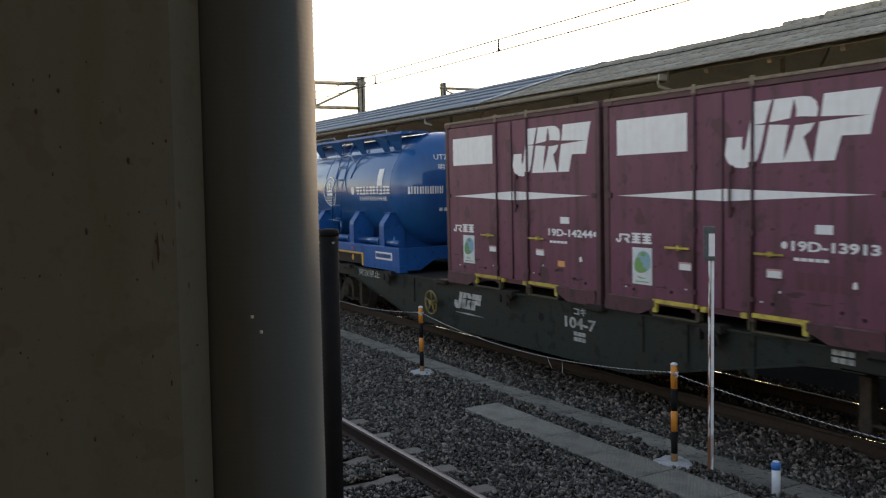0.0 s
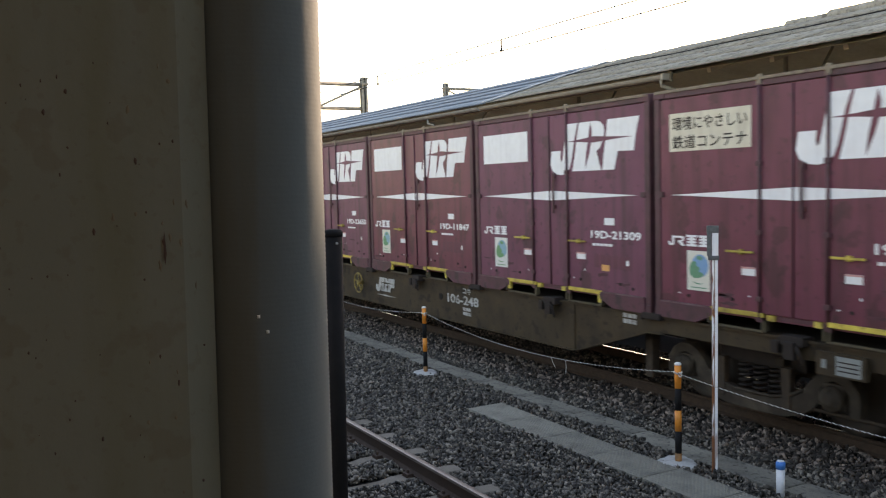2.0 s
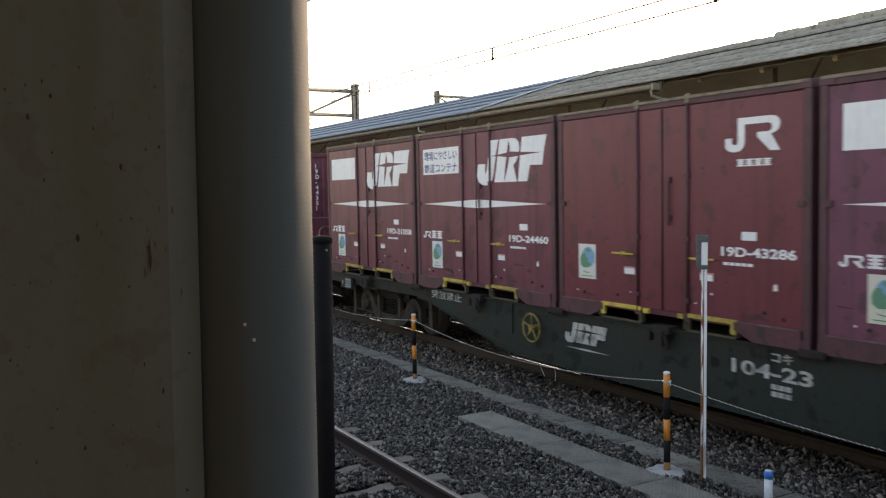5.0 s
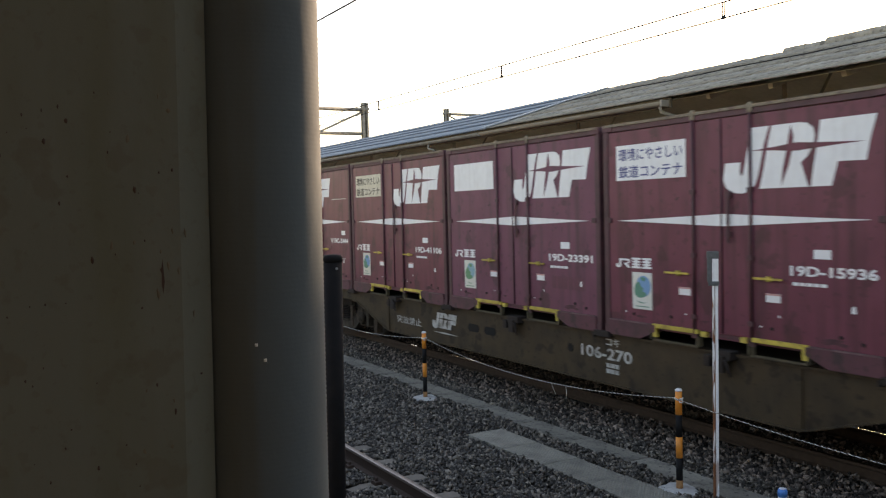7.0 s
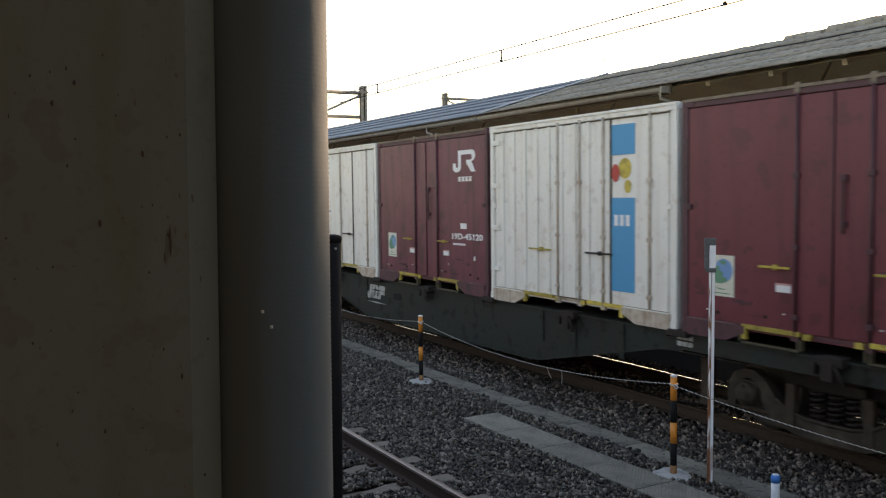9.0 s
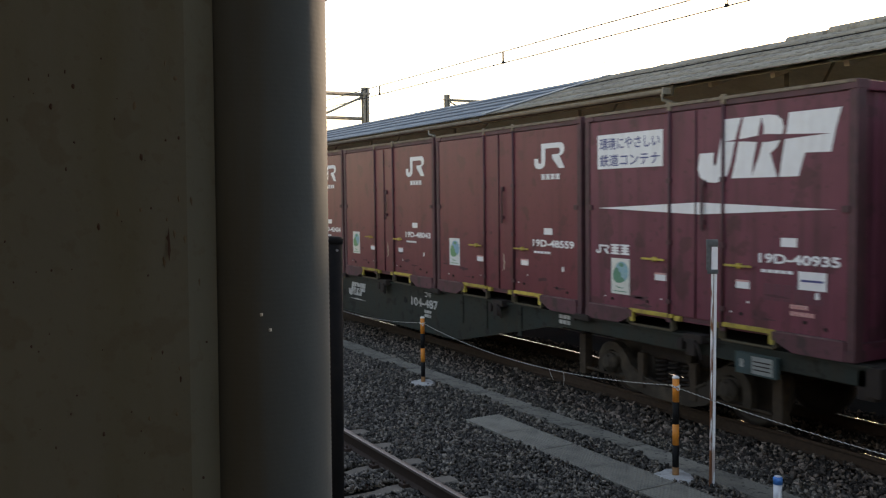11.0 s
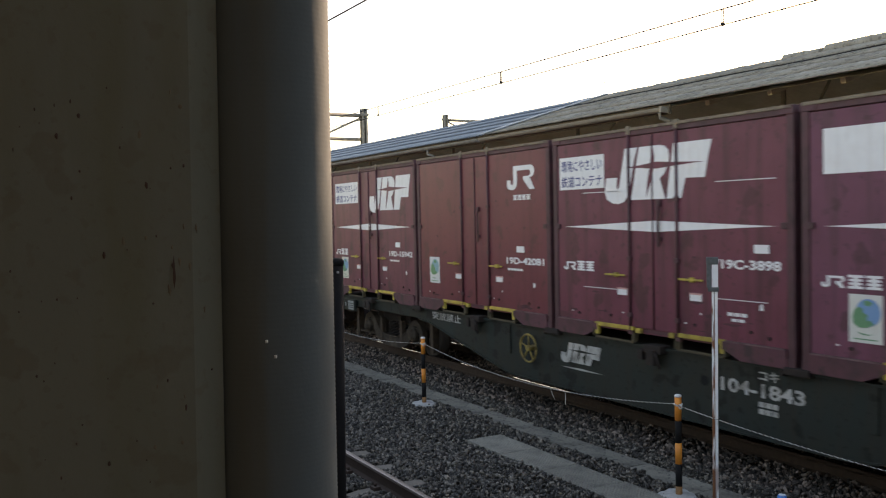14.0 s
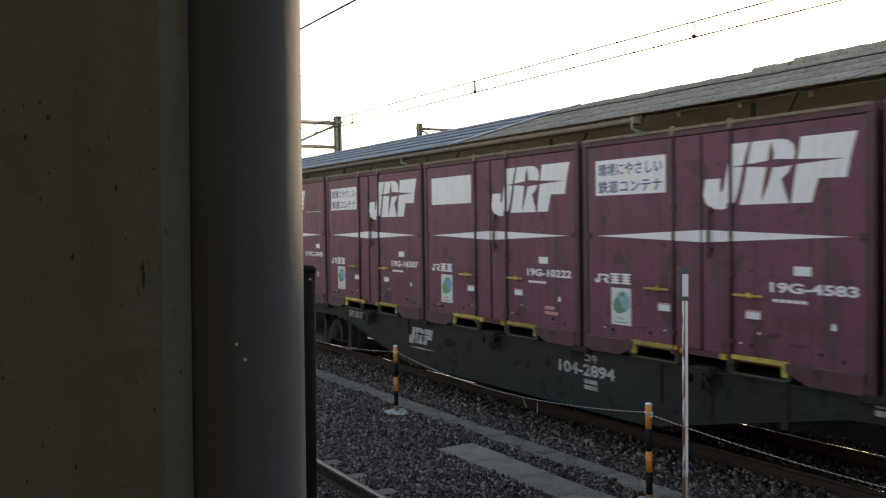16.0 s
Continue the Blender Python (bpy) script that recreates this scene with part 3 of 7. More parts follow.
PLATE = mesh_of("plate", plate_fill)
walkway = empty("walkway", "walkway of patterned concrete plates between the tracks", "walkway")
walkway["kind"] = "structure"
for i in range(10):
    o = put("plate", PLATE, PLATE_CONCRETE, walkway, loc=(-8.53 + 0.755 * i, 5.505 + random.uniform(-0.01, 0.01), -0.158 + random.uniform(-0.004, 0.004)))
    o.rotation_euler = (0, 0, random.uniform(-0.008, 0.008))

# ---------------------------------------------------------------- posts between the tracks


def foot_fill(bm):
    """A flat lump of mortar with an uneven rim."""
    rings = []
    for r, z in ((0.185, -0.26), (0.178, -0.172), (0.15, -0.152), (0.06, -0.146)):
        rings.append([bm.verts.new((-0.02 + 1.1 * r * math.cos(a) * (1 + 0.10 * math.sin(3 * a + 1) + 0.07 * math.sin(7 * a)), 0.01 + r * math.sin(a) * (1 + 0.10 * math.sin(3 * a + 1) + 0.07 * math.sin(7 * a)), z)) for a in np.linspace(0, 2 * math.pi, 29)[:-1]])
    for a, b in zip(rings, rings[1:]):
        for i in range(28):
            bm.faces.new((a[i], a[(i + 1) % 28], b[(i + 1) % 28], b[i]))
    bm.faces.new(rings[-1])


def striped_post(x, y):
    p = empty("barrier_post", "orange and black striped barrier post in a concrete foot", "post", "barrier posts", pose(x, y, 0))
    bands = ((-0.2, -0.07, POST_BASE), (-0.07, 0.14, BLACK), (0.14, 0.34, ORANGE), (0.34, 0.55, BLACK), (0.55, 0.775, ORANGE))
    for a, b, m in bands:
        part("band", build(lambda bm: tube(bm, (0, 0, a), (0, 0, b), 0.031 if m is BLACK else 0.0315, 20)), m, p)
    part("cap", build(lambda bm: lathe(bm, [(0.0325, 0.772), (0.034, 0.785), (0.02, 0.795), (0.006, 0.797)], 20)), WHITE, p, "pale worn cap")
    part("rope_ring", build(lambda bm: (path_tube(bm, [(0.036 * math.cos(a), 0.036 * math.sin(a), 0.70 + 0.006 * math.sin(2 * a)) for a in np.linspace(0, 6.2, 18)], 0.008, 6),
                                        path_tube(bm, [(0.05 + 0.02 * math.cos(a), -0.02, 0.69 + 0.02 * math.sin(a)) for a in np.linspace(0, 6.2, 14)], 0.005, 6))), ROPE, p, "knotted rope")
    part("foot", build(foot_fill), FOOT, p, "pale lump of poured mortar")
    return p


for x in POST_X:
    striped_post(x, 5.83 if x < -7 else 5.87)


def sag_points(xa, ya, xb, yb, z, drop, n=28):
    return [(xa + (xb - xa) * i / n, ya + (yb - ya) * i / n, z - drop * 4 * (i / n) * (1 - i / n)) for i in range(n + 1)]


for i, (xa, xb) in enumerate(zip(POST_X, POST_X[1:])):
    r = empty("barrier_rope", "thin twisted rope sagging between striped posts", "rope", "barrier ropes")

    def strand(bm, ph, xa=xa, xb=xb):
        pts = sag_points(xa, 5.83, xb, 5.87 if xb > -7 else 5.83, 0.705, {-16.03: 0.145, -6.03: 0.12}.get(xa, 0.18), 420)
        path_tube(bm, [(x, y + 0.0024 * math.cos(ph + k * 1.25), z + 0.0024 * math.sin(ph + k * 1.25)) for k, (x, y, z) in enumerate(pts)], 0.0026, 5)
    part("strand", build(strand, 0), ROPE, r, "white strand")
    part("strand", build(strand, math.pi), ROPE_DARK, r, "dark strand")
    if xa == -11.03:
        for pts in ([(-8.02, 5.86, 0.53), (-7.99, 5.86, 0.48), (-7.94, 5.86, 0.42)], [(-7.75, 5.86, 0.535), (-7.74, 5.86, 0.47), (-7.75, 5.86, 0.39)]):
            part("loose_end", build(lambda bm: path_tube(bm, pts, 0.003, 5)), ROPE, r)

# tall white marker pole with a clamped box
pole = empty("marker_pole", "tall rust-streaked white steel pole with a grey clamped box", "pole", m=pose(-5.70, 6.0, 0, 0, 0.3, 43))
part("flange", build(lambda bm: box(bm, -0.026, -0.006, -0.022, 0.022, -0.3, 1.98, 0.004)), POLE_RUST, pole, "rust-streaked flange")
part("web", build(lambda bm: box(bm, -0.0058, 0.0003, -0.014, 0.022, -0.3, 1.98, 0.001)), POLE_SEAM, pole, "rusted seam")
part("flange", build(lambda bm: box(bm, 0.0005, 0.026, -0.022, 0.022, -0.3, 1.98, 0.004)), POLE_WHITE, pole, "white painted flange")
part("reflector_plate", build(lambda bm: box(bm, -0.024, 0.030, -0.030, -0.023, 1.80, 2.02, 0.002)), POLE_WHITE, pole, "pale plate")
part("clamp_box", build(lambda bm: box(bm, -0.070, -0.028, -0.035, 0.03, 1.81, 2.05, 0.005)), CLAMP, pole, "grey steel box")
part("clamp", build(lambda bm: (box(bm, -0.074, 0.032, -0.034, 0.03, 2.02, 2.085, 0.006), tube(bm, (0.0, -0.045, 2.05), (0.0, -0.03, 2.05), 0.012, 8), tube(bm, (-0.05, -0.045, 2.05), (-0.05, -0.03, 2.05), 0.012, 8))), CLAMP, pole)
part("clamp", build(lambda bm: (box(bm, -0.06, 0.036, -0.034, 0.03, 1.775, 1.815, 0.005), tube(bm, (-0.02, -0.045, 1.795), (-0.02, -0.03, 1.795), 0.012, 8))), CLAMP, pole)

short = empty("short_marker_post", "short white plastic post with a blue cap standing in ballast", "post", m=pose(-4.95, 5.98, 0.05))
part("tube", build(lambda bm: tube(bm, (0, 0, -0.3), (0, 0, 0.035), 0.036, 20)), PVC, short)
part("cap", build(lambda bm: lathe(bm, [(0.039, 0.0), (0.039, 0.05), (0.033, 0.062), (0.02, 0.064)], 20)), BLUE_CAP, short, "blue plastic cap")
part("cap_top", build(lambda bm: lathe(bm, [(0.03, 0.0645), (0.028, 0.068)], 16)), PVC, short)

# ---------------------------------------------------------------- platform where the camera stands


def near_platform(bm):
    box(bm, -40, 25, -5, 1.42, BED - 0.3, 1.05)
    box(bm, -40, 25, 1.05, 1.50, 1.052, 1.12, 0.01)


still("platform", build(near_platform), PAVING, "grey station platform with a concrete edge", "platform", kind="structure")
# Canopy and walls out of view, added to limit sky light from behind.
still("platform_canopy", build(lambda bm: box(bm, -1.7, 25, -6, 1.1, 4.4, 4.55)), SOFFIT, "plain unseen canopy over the platform", "canopy", kind="structure")
still("platform_end_wall", build(lambda bm: box(bm, 1.0, 1.3, -5, 1.2, 1.05, 4.4)), SOFFIT, "plain unseen wall added to close off the platform", "wall", kind="structure")
# Unseen wall, added so the tank mirrors less bright horizon.
still("yard_wall", build(lambda bm: box(bm, -95, 40, -15.6, -15.0, -0.4, 5.0)), YARD, "plain unseen wall added behind the platform for reflections", "wall", kind="structure")
still("platform_wall", build(lambda bm: box(bm, -1.7, 25, -6.2, -5, -0.4, 4.4)), SOFFIT, "plain unseen back wall added behind the platform", "wall", kind="structure")


def column_fill(bm):
    # square hollow column with chamfered corners
    r, n = 0.012, 1
    x0, x1, y0, y1 = -1.17, -0.770, -0.20, 0.197
    pts = []
    for cx, cy, a0 in ((x1 - r, y1 - r, 0), (x0 + r, y1 - r, 90), (x0 + r, y0 + r, 180), (x1 - r, y0 + r, 270)):
        for k in range(n + 1):
            a = radians(a0 + 90 * k / n)
            pts.append((cx + r * math.cos(a), cy + r * math.sin(a)))
    # the corner beside the drainpipe has a slightly tilted edge strip
    pts[:2] = [(-0.770, 0.176), (-0.783, 0.2043)]
    lo = [bm.verts.new((x, y, 1.05)) for x, y in pts]
    hi = [bm.verts.new((x, y, 4.4)) for x, y in pts]
    for i in range(len(pts)):
        bm.faces.new((lo[i], lo[(i + 1) % len(pts)], hi[(i + 1) % len(pts)], hi[i]))
    bm.faces.new(hi)
    bm.faces.new(lo[::-1])


def lean(px, py, pz, degrees):
    """A slight lean to the side, as seen from the platform, about a point."""
    return Matrix.Translation((px, py, pz)) @ Matrix.Rotation(radians(degrees), 4, Vector((px, py, 0)).normalized()) @ Matrix.Translation((-px, -py, -pz))


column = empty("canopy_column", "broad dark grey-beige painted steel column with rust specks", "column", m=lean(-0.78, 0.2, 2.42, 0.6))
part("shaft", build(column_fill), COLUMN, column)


SPECKS = [(0.087, 2.586), (0.07, 2.569), (0.139, 2.53), (0.104, 2.472), (0.146, 2.487), (0.08, 2.519), (0.056, 2.372), (0.067, 2.292), (0.191, 2.369), (0.168, 2.338), (0.153, 2.363), (0.134, 2.297), (0.186, 2.248), (0.17, 2.547), (0.159, 2.545), (0.109, 2.61), (0.081, 2.597), (0.104, 2.298)]


def specks(bm):
    rs = random.Random(5)
    spots = [(y, z, rs.choice((0.0008, 0.0011, 0.0014)), rs.choice((1.2, 1.8, 2.6))) for y, z in SPECKS]
    spots += [(rs.uniform(0.02, 0.15), rs.uniform(2.05, 2.6), rs.choice((0.0006, 0.0009)), rs.choice((1, 1.5, 3))) for _ in range(38)]
    for y, z, w, q in spots:
        h = w * q
        c = bm.verts.new((-0.7688, y, z))
        ring = [bm.verts.new((-0.7695, y + w * math.cos(k * 0.785) * rs.uniform(0.6, 1.2), z + h * math.sin(k * 0.785) * rs.uniform(0.6, 1.2))) for k in range(8)]
        for k in range(8):
            bm.faces.new((c, ring[k], ring[(k + 1) % 8]))
    bm.faces.new([bm.verts.new((-0.7688, 0.1600 + dy, 2.455 + dz)) for dy, dz in ((0, 0.016), (-0.001, 0.009), (-0.0025, 0.007), (-0.001, 0.003), (-0.0012, -0.006), (0.0, -0.014), (0.0014, -0.004), (0.0008, 0.004))])


def blooms(bm):
    rs = random.Random(8)
    for _ in range(22):
        y, z = rs.gauss(0.145, 0.016), rs.uniform(2.1, 2.62)
        w, h = rs.uniform(0.0006, 0.0018), rs.uniform(0.0015, 0.005)
        if not 0.09 < y < 0.19:
            continue
        c = bm.verts.new((-0.7693, y, z))
        ring = [bm.verts.new((-0.7697, y + w * math.cos(k * 0.6283) * rs.uniform(0.4, 1.3), z + h * math.sin(k * 0.6283) * rs.uniform(0.4, 1.3))) for k in range(10)]
        for k in range(10):
            bm.faces.new((c, ring[k], ring[(k + 1) % 10]))


part("rust_bloom", build(blooms), RUST_BLOOM, column, "faint brown rust blooms")
part("rust_speck", build(specks), RUST, column, "dark rust specks")

pipe = empty("drainpipe", "grey vertical drainpipe beside the column", "drainpipe", m=lean(-0.825, 0.26, 2.42, 0.35))


def pipe_fill(bm):
    # finely ringed over the middle length, plain above and below
    prof = [(0.0652, 1.05), (0.0652, 1.95)]
    for k in range(213):
        z = 1.95 + 0.0047 * k
        prof += [(0.0649, z), (0.0655, z + 0.0023)]
    prof += [(0.0652, 2.96), (0.0652, 4.42)]
    lathe(bm, prof, 64, Matrix.Translation((-0.8247, 0.2586, 0)))


part("pipe", build(pipe_fill), PIPE_GREY, pipe)
for x, y, z in ((-0.7626, 0.2384, 2.3903), (-0.7602, 0.2456, 2.3762)):
    part("paint_fleck", build(lambda bm: tube(bm, (0, 0, -0.0013), (0, 0, 0.0013), 0.0014, 8)), PAINT_FLECK, pipe, "pale paint fleck", loc=(x, y, z))

for x, y, zt, r in ((-3.264, 1.326, 2.345, 0.037), (-3.415, 1.326, 2.34, 0.03)):
    bp = empty("fence_post", "black steel fence post with a domed cap on the platform edge", "post", "platform fence posts", lean(x, y, 2.3, 0.7) @ pose(x, y, 0))
    part("shaft", build(lambda bm: tube(bm, (0, 0, 1.05), (0, 0, zt - 0.012), r, 24)), FENCE_BLACK, bp)
    part("cap", build(lambda bm: lathe(bm, [(r + 0.002, zt - 0.03), (r + 0.003, zt - 0.012), (r * 0.85, zt - 0.003), (r * 0.4, zt)], 24)), FENCE_BLACK, bp)
    part("rivet", build(lambda bm: tube(bm, (r - 0.002, 0, zt - 0.055), (r + 0.005, 0, zt - 0.055), 0.005, 8)), GALV, bp)

# ---------------------------------------------------------------- far platform and its roof


still("far_platform", build(lambda bm: (box(bm, -80, 25, 10.75, 16.5, BED - 0.3, 0.42), box(bm, -80, 25, 10.62, 11.05, 0.422, 0.46, 0.01))), FAR_PAVING, "grey island platform beyond the train", "platform", kind="structure")

EY, EZ, RY, RZ = 10.2, 4.22, 13.5, 5.25
RIDGE_STEP = -11.3          # beyond here the ridge carries taller caps
roof = empty("station_roof", "long low station roof of corrugated metal and lichened grey sheets", "roof")
roof["kind"] = "structure"


def course(bm, x0, x1, k, rows, wave, amp):
    """One overlapping course of corrugated sheets."""
    f0, f1 = k / rows, (k + 1.06) / rows
    ya, za = EY - 0.12 + (RY - EY + 0.12) * f0, EZ + (RZ - EZ) * f0 + 0.040
    yb, zb = EY - 0.12 + (RY - EY + 0.12) * f1, EZ + (RZ - EZ) * f1 + 0.03
    n = max(2, int((x1 - x0) / (wave / 4)))
    lo, hi, un = [], [], []
    for i in range(n + 1):
        x = x0 + (x1 - x0) * i / n
        w = amp * math.sin(2 * math.pi * x / wave)
        lo.append(bm.verts.new((x, ya, za + w)))
        hi.append(bm.verts.new((x, yb, zb + w)))
        un.append(bm.verts.new((x, ya + 0.01, za + w - 0.009)))
    for i in range(n):
        f = bm.faces.new((lo[i], lo[i + 1], hi[i + 1], hi[i]))
        f.smooth = True
        bm.faces.new((un[i], un[i + 1], lo[i + 1], lo[i]))


for k in range(5):
    part("metal_course", build(course, -75, -16.0, k, 5, 0.13, 0.016), ROOF_METAL, roof, "blue-grey corrugated metal")
for k in range(1, 5):
    part("seam_bar", build(lambda bm: path_tube(bm, [(x, EY - 0.12 + (RY - EY + 0.12) * k / 5, EZ + (RZ - EZ) * k / 5 + 0.058) for x in (-75, -45, -16.2)], 0.017, 6)), ROOF_SEAM, roof, "dark seam bar")
rs = random.Random(11)
for k in range(4):
    x = -16.0
    while x < 16:
        w = 0.92
        o = part("roof_sheet", build(course, 0, w - 0.006, k, 4, 0.145, 0.0045), ROOF_SLATE, roof, loc=(x, 0, rs.uniform(-0.001, 0.003)))
        x += w
part("back_slope", build(lambda bm: extrude_y(bm, [(-75, RZ - 0.02), (16, RZ - 0.02), (16, RZ + 0.02), (-75, RZ + 0.02)], RY, RY + 0.12)), ROOF_SLATE, roof)


def back(bm):
    vs = [bm.verts.new(p) for p in ((-75, RY + 0.1, RZ), (16, RY + 0.1, RZ), (16, RY + 3.3, EZ), (-75, RY + 3.3, EZ))]
    bm.faces.new(vs[::-1])
    vs = [bm.verts.new(p) for p in ((-75, RY, RZ - 0.03), (16, RY, RZ - 0.03), (16, EY + 0.02, EZ - 0.01), (-75, EY + 0.02, EZ - 0.01))]
    bm.faces.new(vs)
    vs = [bm.verts.new(p) for p in ((-75, RY, RZ - 0.03), (16, RY, RZ - 0.03), (16, RY + 3.3, EZ - 0.03), (-75, RY + 3.3, EZ - 0.03))]
    bm.faces.new(vs[::-1])


part("boarding", build(back), EAVE_WOOD, roof, "olive-brown boarding, lightened for haze under the eave")


def extrude_x(bm, x0, x1):
    """A thin strip lying down the slope over the joint between the two roofings."""
    lo = [(EY - 0.13, EZ + 0.062), (RY - 0.02, RZ + 0.045)]
    vs = [bm.verts.new((x, y, z + d)) for d in (0, 0.02) for (x, (y, z)) in ((x0, lo[0]), (x1, lo[0]), (x1, lo[1]), (x0, lo[1]))]
    for q in ((4, 5, 6, 7), (0, 1, 5, 4), (1, 2, 6, 5), (2, 3, 7, 6), (3, 0, 4, 7)):
        bm.faces.new([vs[i] for i in q])


def ridge(bm):
    x = -16.0
    r2 = random.Random(3)
    while x < 16:
        up = 0.055 if x > RIDGE_STEP + 1.1 else 0.035 if x > RIDGE_STEP else 0.0
        tube(bm, (x, RY + 0.02, RZ + up - 0.025 + r2.uniform(0, 0.02)), (x + 0.46, RY + 0.02, RZ + up - 0.02 + r2.uniform(0, 0.02)), 0.065 + up * 0.5, 10)
        x += 0.45


part("ridge_cap", build(ridge), ROOF_SLATE, roof)
part("roof_cable", build(lambda bm: path_tube(bm, [(x * 0.8, EY - 0.12 + (RY - EY + 0.12) * 0.63, EZ + (RZ - EZ) * 0.63 + 0.062 + 0.006 * math.sin(x * 1.7)) for x in range(-20, 20)], 0.011, 6)), BLACK, roof, "thin dark cable along the roof")
part("flashing", build(lambda bm: extrude_x(bm, -16.14, -15.99)), FLASHING, roof, "pale bent metal strip")
part("metal_ridge", build(lambda bm: tube(bm, (-75, RY, RZ + 0.0), (-16, RY, RZ + 0.0), 0.05, 8)), ROOF_METAL, roof)
part("fascia", build(lambda bm: box(bm, -75, -10.55, EY - 0.03, EY + 0.01, EZ - 0.13, EZ + 0.03)), FASCIA, roof)


def gutter_fill(bm, x0, x1):
    seg = 8
    def ring(x):
        return [bm.verts.new((x, EY - 0.11 + 0.075 * math.cos(a), EZ - 0.03 + 0.075 * math.sin(a))) for a in np.linspace(math.pi, 2 * math.pi, seg)]
    a, b = ring(x0), ring(x1)
    for i in range(seg - 1):
        f = bm.faces.new((a[i], b[i], b[i + 1], a[i + 1]))
        f.smooth = True
    if x1 < -16:
        path_tube(bm, [(-18.6, EY - 0.11, EZ - 0.05), (-18.6, EY - 0.12, EZ - 0.20), (-18.4, EY - 0.05, EZ - 0.26)], 0.03, 8)
        return
    box(bm, -10.62, -10.58, EY - 0.19, EY - 0.03, EZ - 0.11, EZ - 0.01)
    path_tube(bm, [(-10.7, EY - 0.11, EZ - 0.10), (-10.7, EY - 0.10, EZ - 0.18), (-10.6, EY + 0.15, EZ - 0.28), (-10.55, EY + 0.4, EZ - 0.36)], 0.035, 10)


part("gutter", build(gutter_fill, -16.2, -10.6), GUTTER, roof, "faded half-round gutter")
part("gutter", build(gutter_fill, -75, -16.25), MAST, roof, "dark half-round gutter")
RAFTER = mesh_of("rafter", lambda bm: extrude_y(bm, [(-0.04, 0), (0.04, 0), (0.04, 0.1), (-0.04, 0.1)], 0, 3.1))
for i in range(26):
    x = -22 + 1.2 * i
    o = put("rafter", RAFTER, EAVE_WOOD, roof, loc=(x, EY + 0.25, EZ - 0.05))
    o.rotation_euler = (math.atan2(RZ - EZ, RY - EY), 0, 0)
for x in (-32, -26.5, -21, -15.5, -10, -4.5, 1, 6.5):
    cp = empty("roof_post", "slim pale olive steel post carrying the station roof", "post", "station roof posts", pose(x, 12.2, 0))
    part("shaft", build(lambda bm: tube(bm, (0, 0, 0.42), (0, 0, 4.72), 0.04, 14)), POST_PAINT, cp)
    part("brace", build(lambda bm: path_tube(bm, [(0, 0, 3.7), (0, 0.8, 4.2), (0, 1.2, 4.75)], 0.026, 8)), POST_PAINT, cp)
# Added board that shuts out bright sky and sun below the far eave.
part("valance", build(lambda bm: box(bm, -75, 16, RY + 3.28, RY + 3.32, 3.62, EZ + 0.02)), EAVE_WOOD, roof, "plain board added under the far eave to stop light")
part("purlin", build(lambda bm: box(bm, -75, 16, 12.12, 12.28, 4.62, 4.76)), EAVE_WOOD, roof)
for x in (-16.3, -29.5):
    h = empty("roof_hook", "small bent wire hook on the roof ridge", "hook", "roof hooks", pose(x, RY, RZ))
    part("wire", build(lambda bm: path_tube(bm, [(0, 0, 0), (0, 0, 0.3), (0.05, 0, 0.36), (0.16, 0, 0.37), (0.2, 0, 0.3)], 0.011, 6)), MAST, h)

still("platform_line", build(lambda bm: box(bm, -80, 25, 11.5, 11.63, 0.423, 0.427)), WHITE, "white painted safety line on the far platform", "line marking", kind="structure")
# station building behind the far platform, seen between the wagons
hall = empty("station_building", "long pale station building with windows behind the far platform", "building")
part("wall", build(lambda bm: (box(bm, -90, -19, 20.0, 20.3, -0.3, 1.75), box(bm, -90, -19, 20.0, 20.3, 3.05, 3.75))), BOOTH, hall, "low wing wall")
# This wing's extra height is added to keep the low sun off the train.
part("wall", build(lambda bm: (box(bm, -19, 25, 20.0, 20.3, -0.3, 1.75), box(bm, -19, 25, 20.0, 20.3, 3.05, 6.3))), BOOTH, hall, "tall wing wall, raised to block the low sun")
part("roof", build(lambda bm: box(bm, -90, -19, 19.7, 23, 3.75, 3.87)), MAST, hall)
part("roof", build(lambda bm: box(bm, -19.1, 25, 19.6, 23.2, 6.3, 6.5)), MAST, hall)
part("rear_wall", build(lambda bm: (box(bm, -90, -19, 22.6, 23, -0.3, 3.75), box(bm, -19, 25, 22.6, 23, -0.3, 6.3), box(bm, -19.05, -18.85, 20.3, 22.6, -0.3, 6.3))), BOOTH, hall)
part("header", build(lambda bm: box(bm, -90, 25, 19.85, 20.0, 3.05, 3.25)), MAST, hall)
GLASS = material("dim_window_glass", (0.05, 0.06, 0.065), 0.08)
for i in range(24):
    x = -30.3 + 1.6 * i
    wn_ = part("window", build(lambda bm: (box(bm, x - 0.8, x - 0.74, 19.96, 20.06, 1.75, 3.05), box(bm, x - 0.03, x + 0.03, 19.97, 20.05, 1.75, 3.05), box(bm, x - 0.8, x + 0.8, 19.97, 20.05, 2.38, 2.44))), WHITE, hall)
    part("pane", build(lambda bm: box(bm, x - 0.74, x + 0.8, 20.09, 20.11, 1.75, 3.05)), GLASS, wn_)
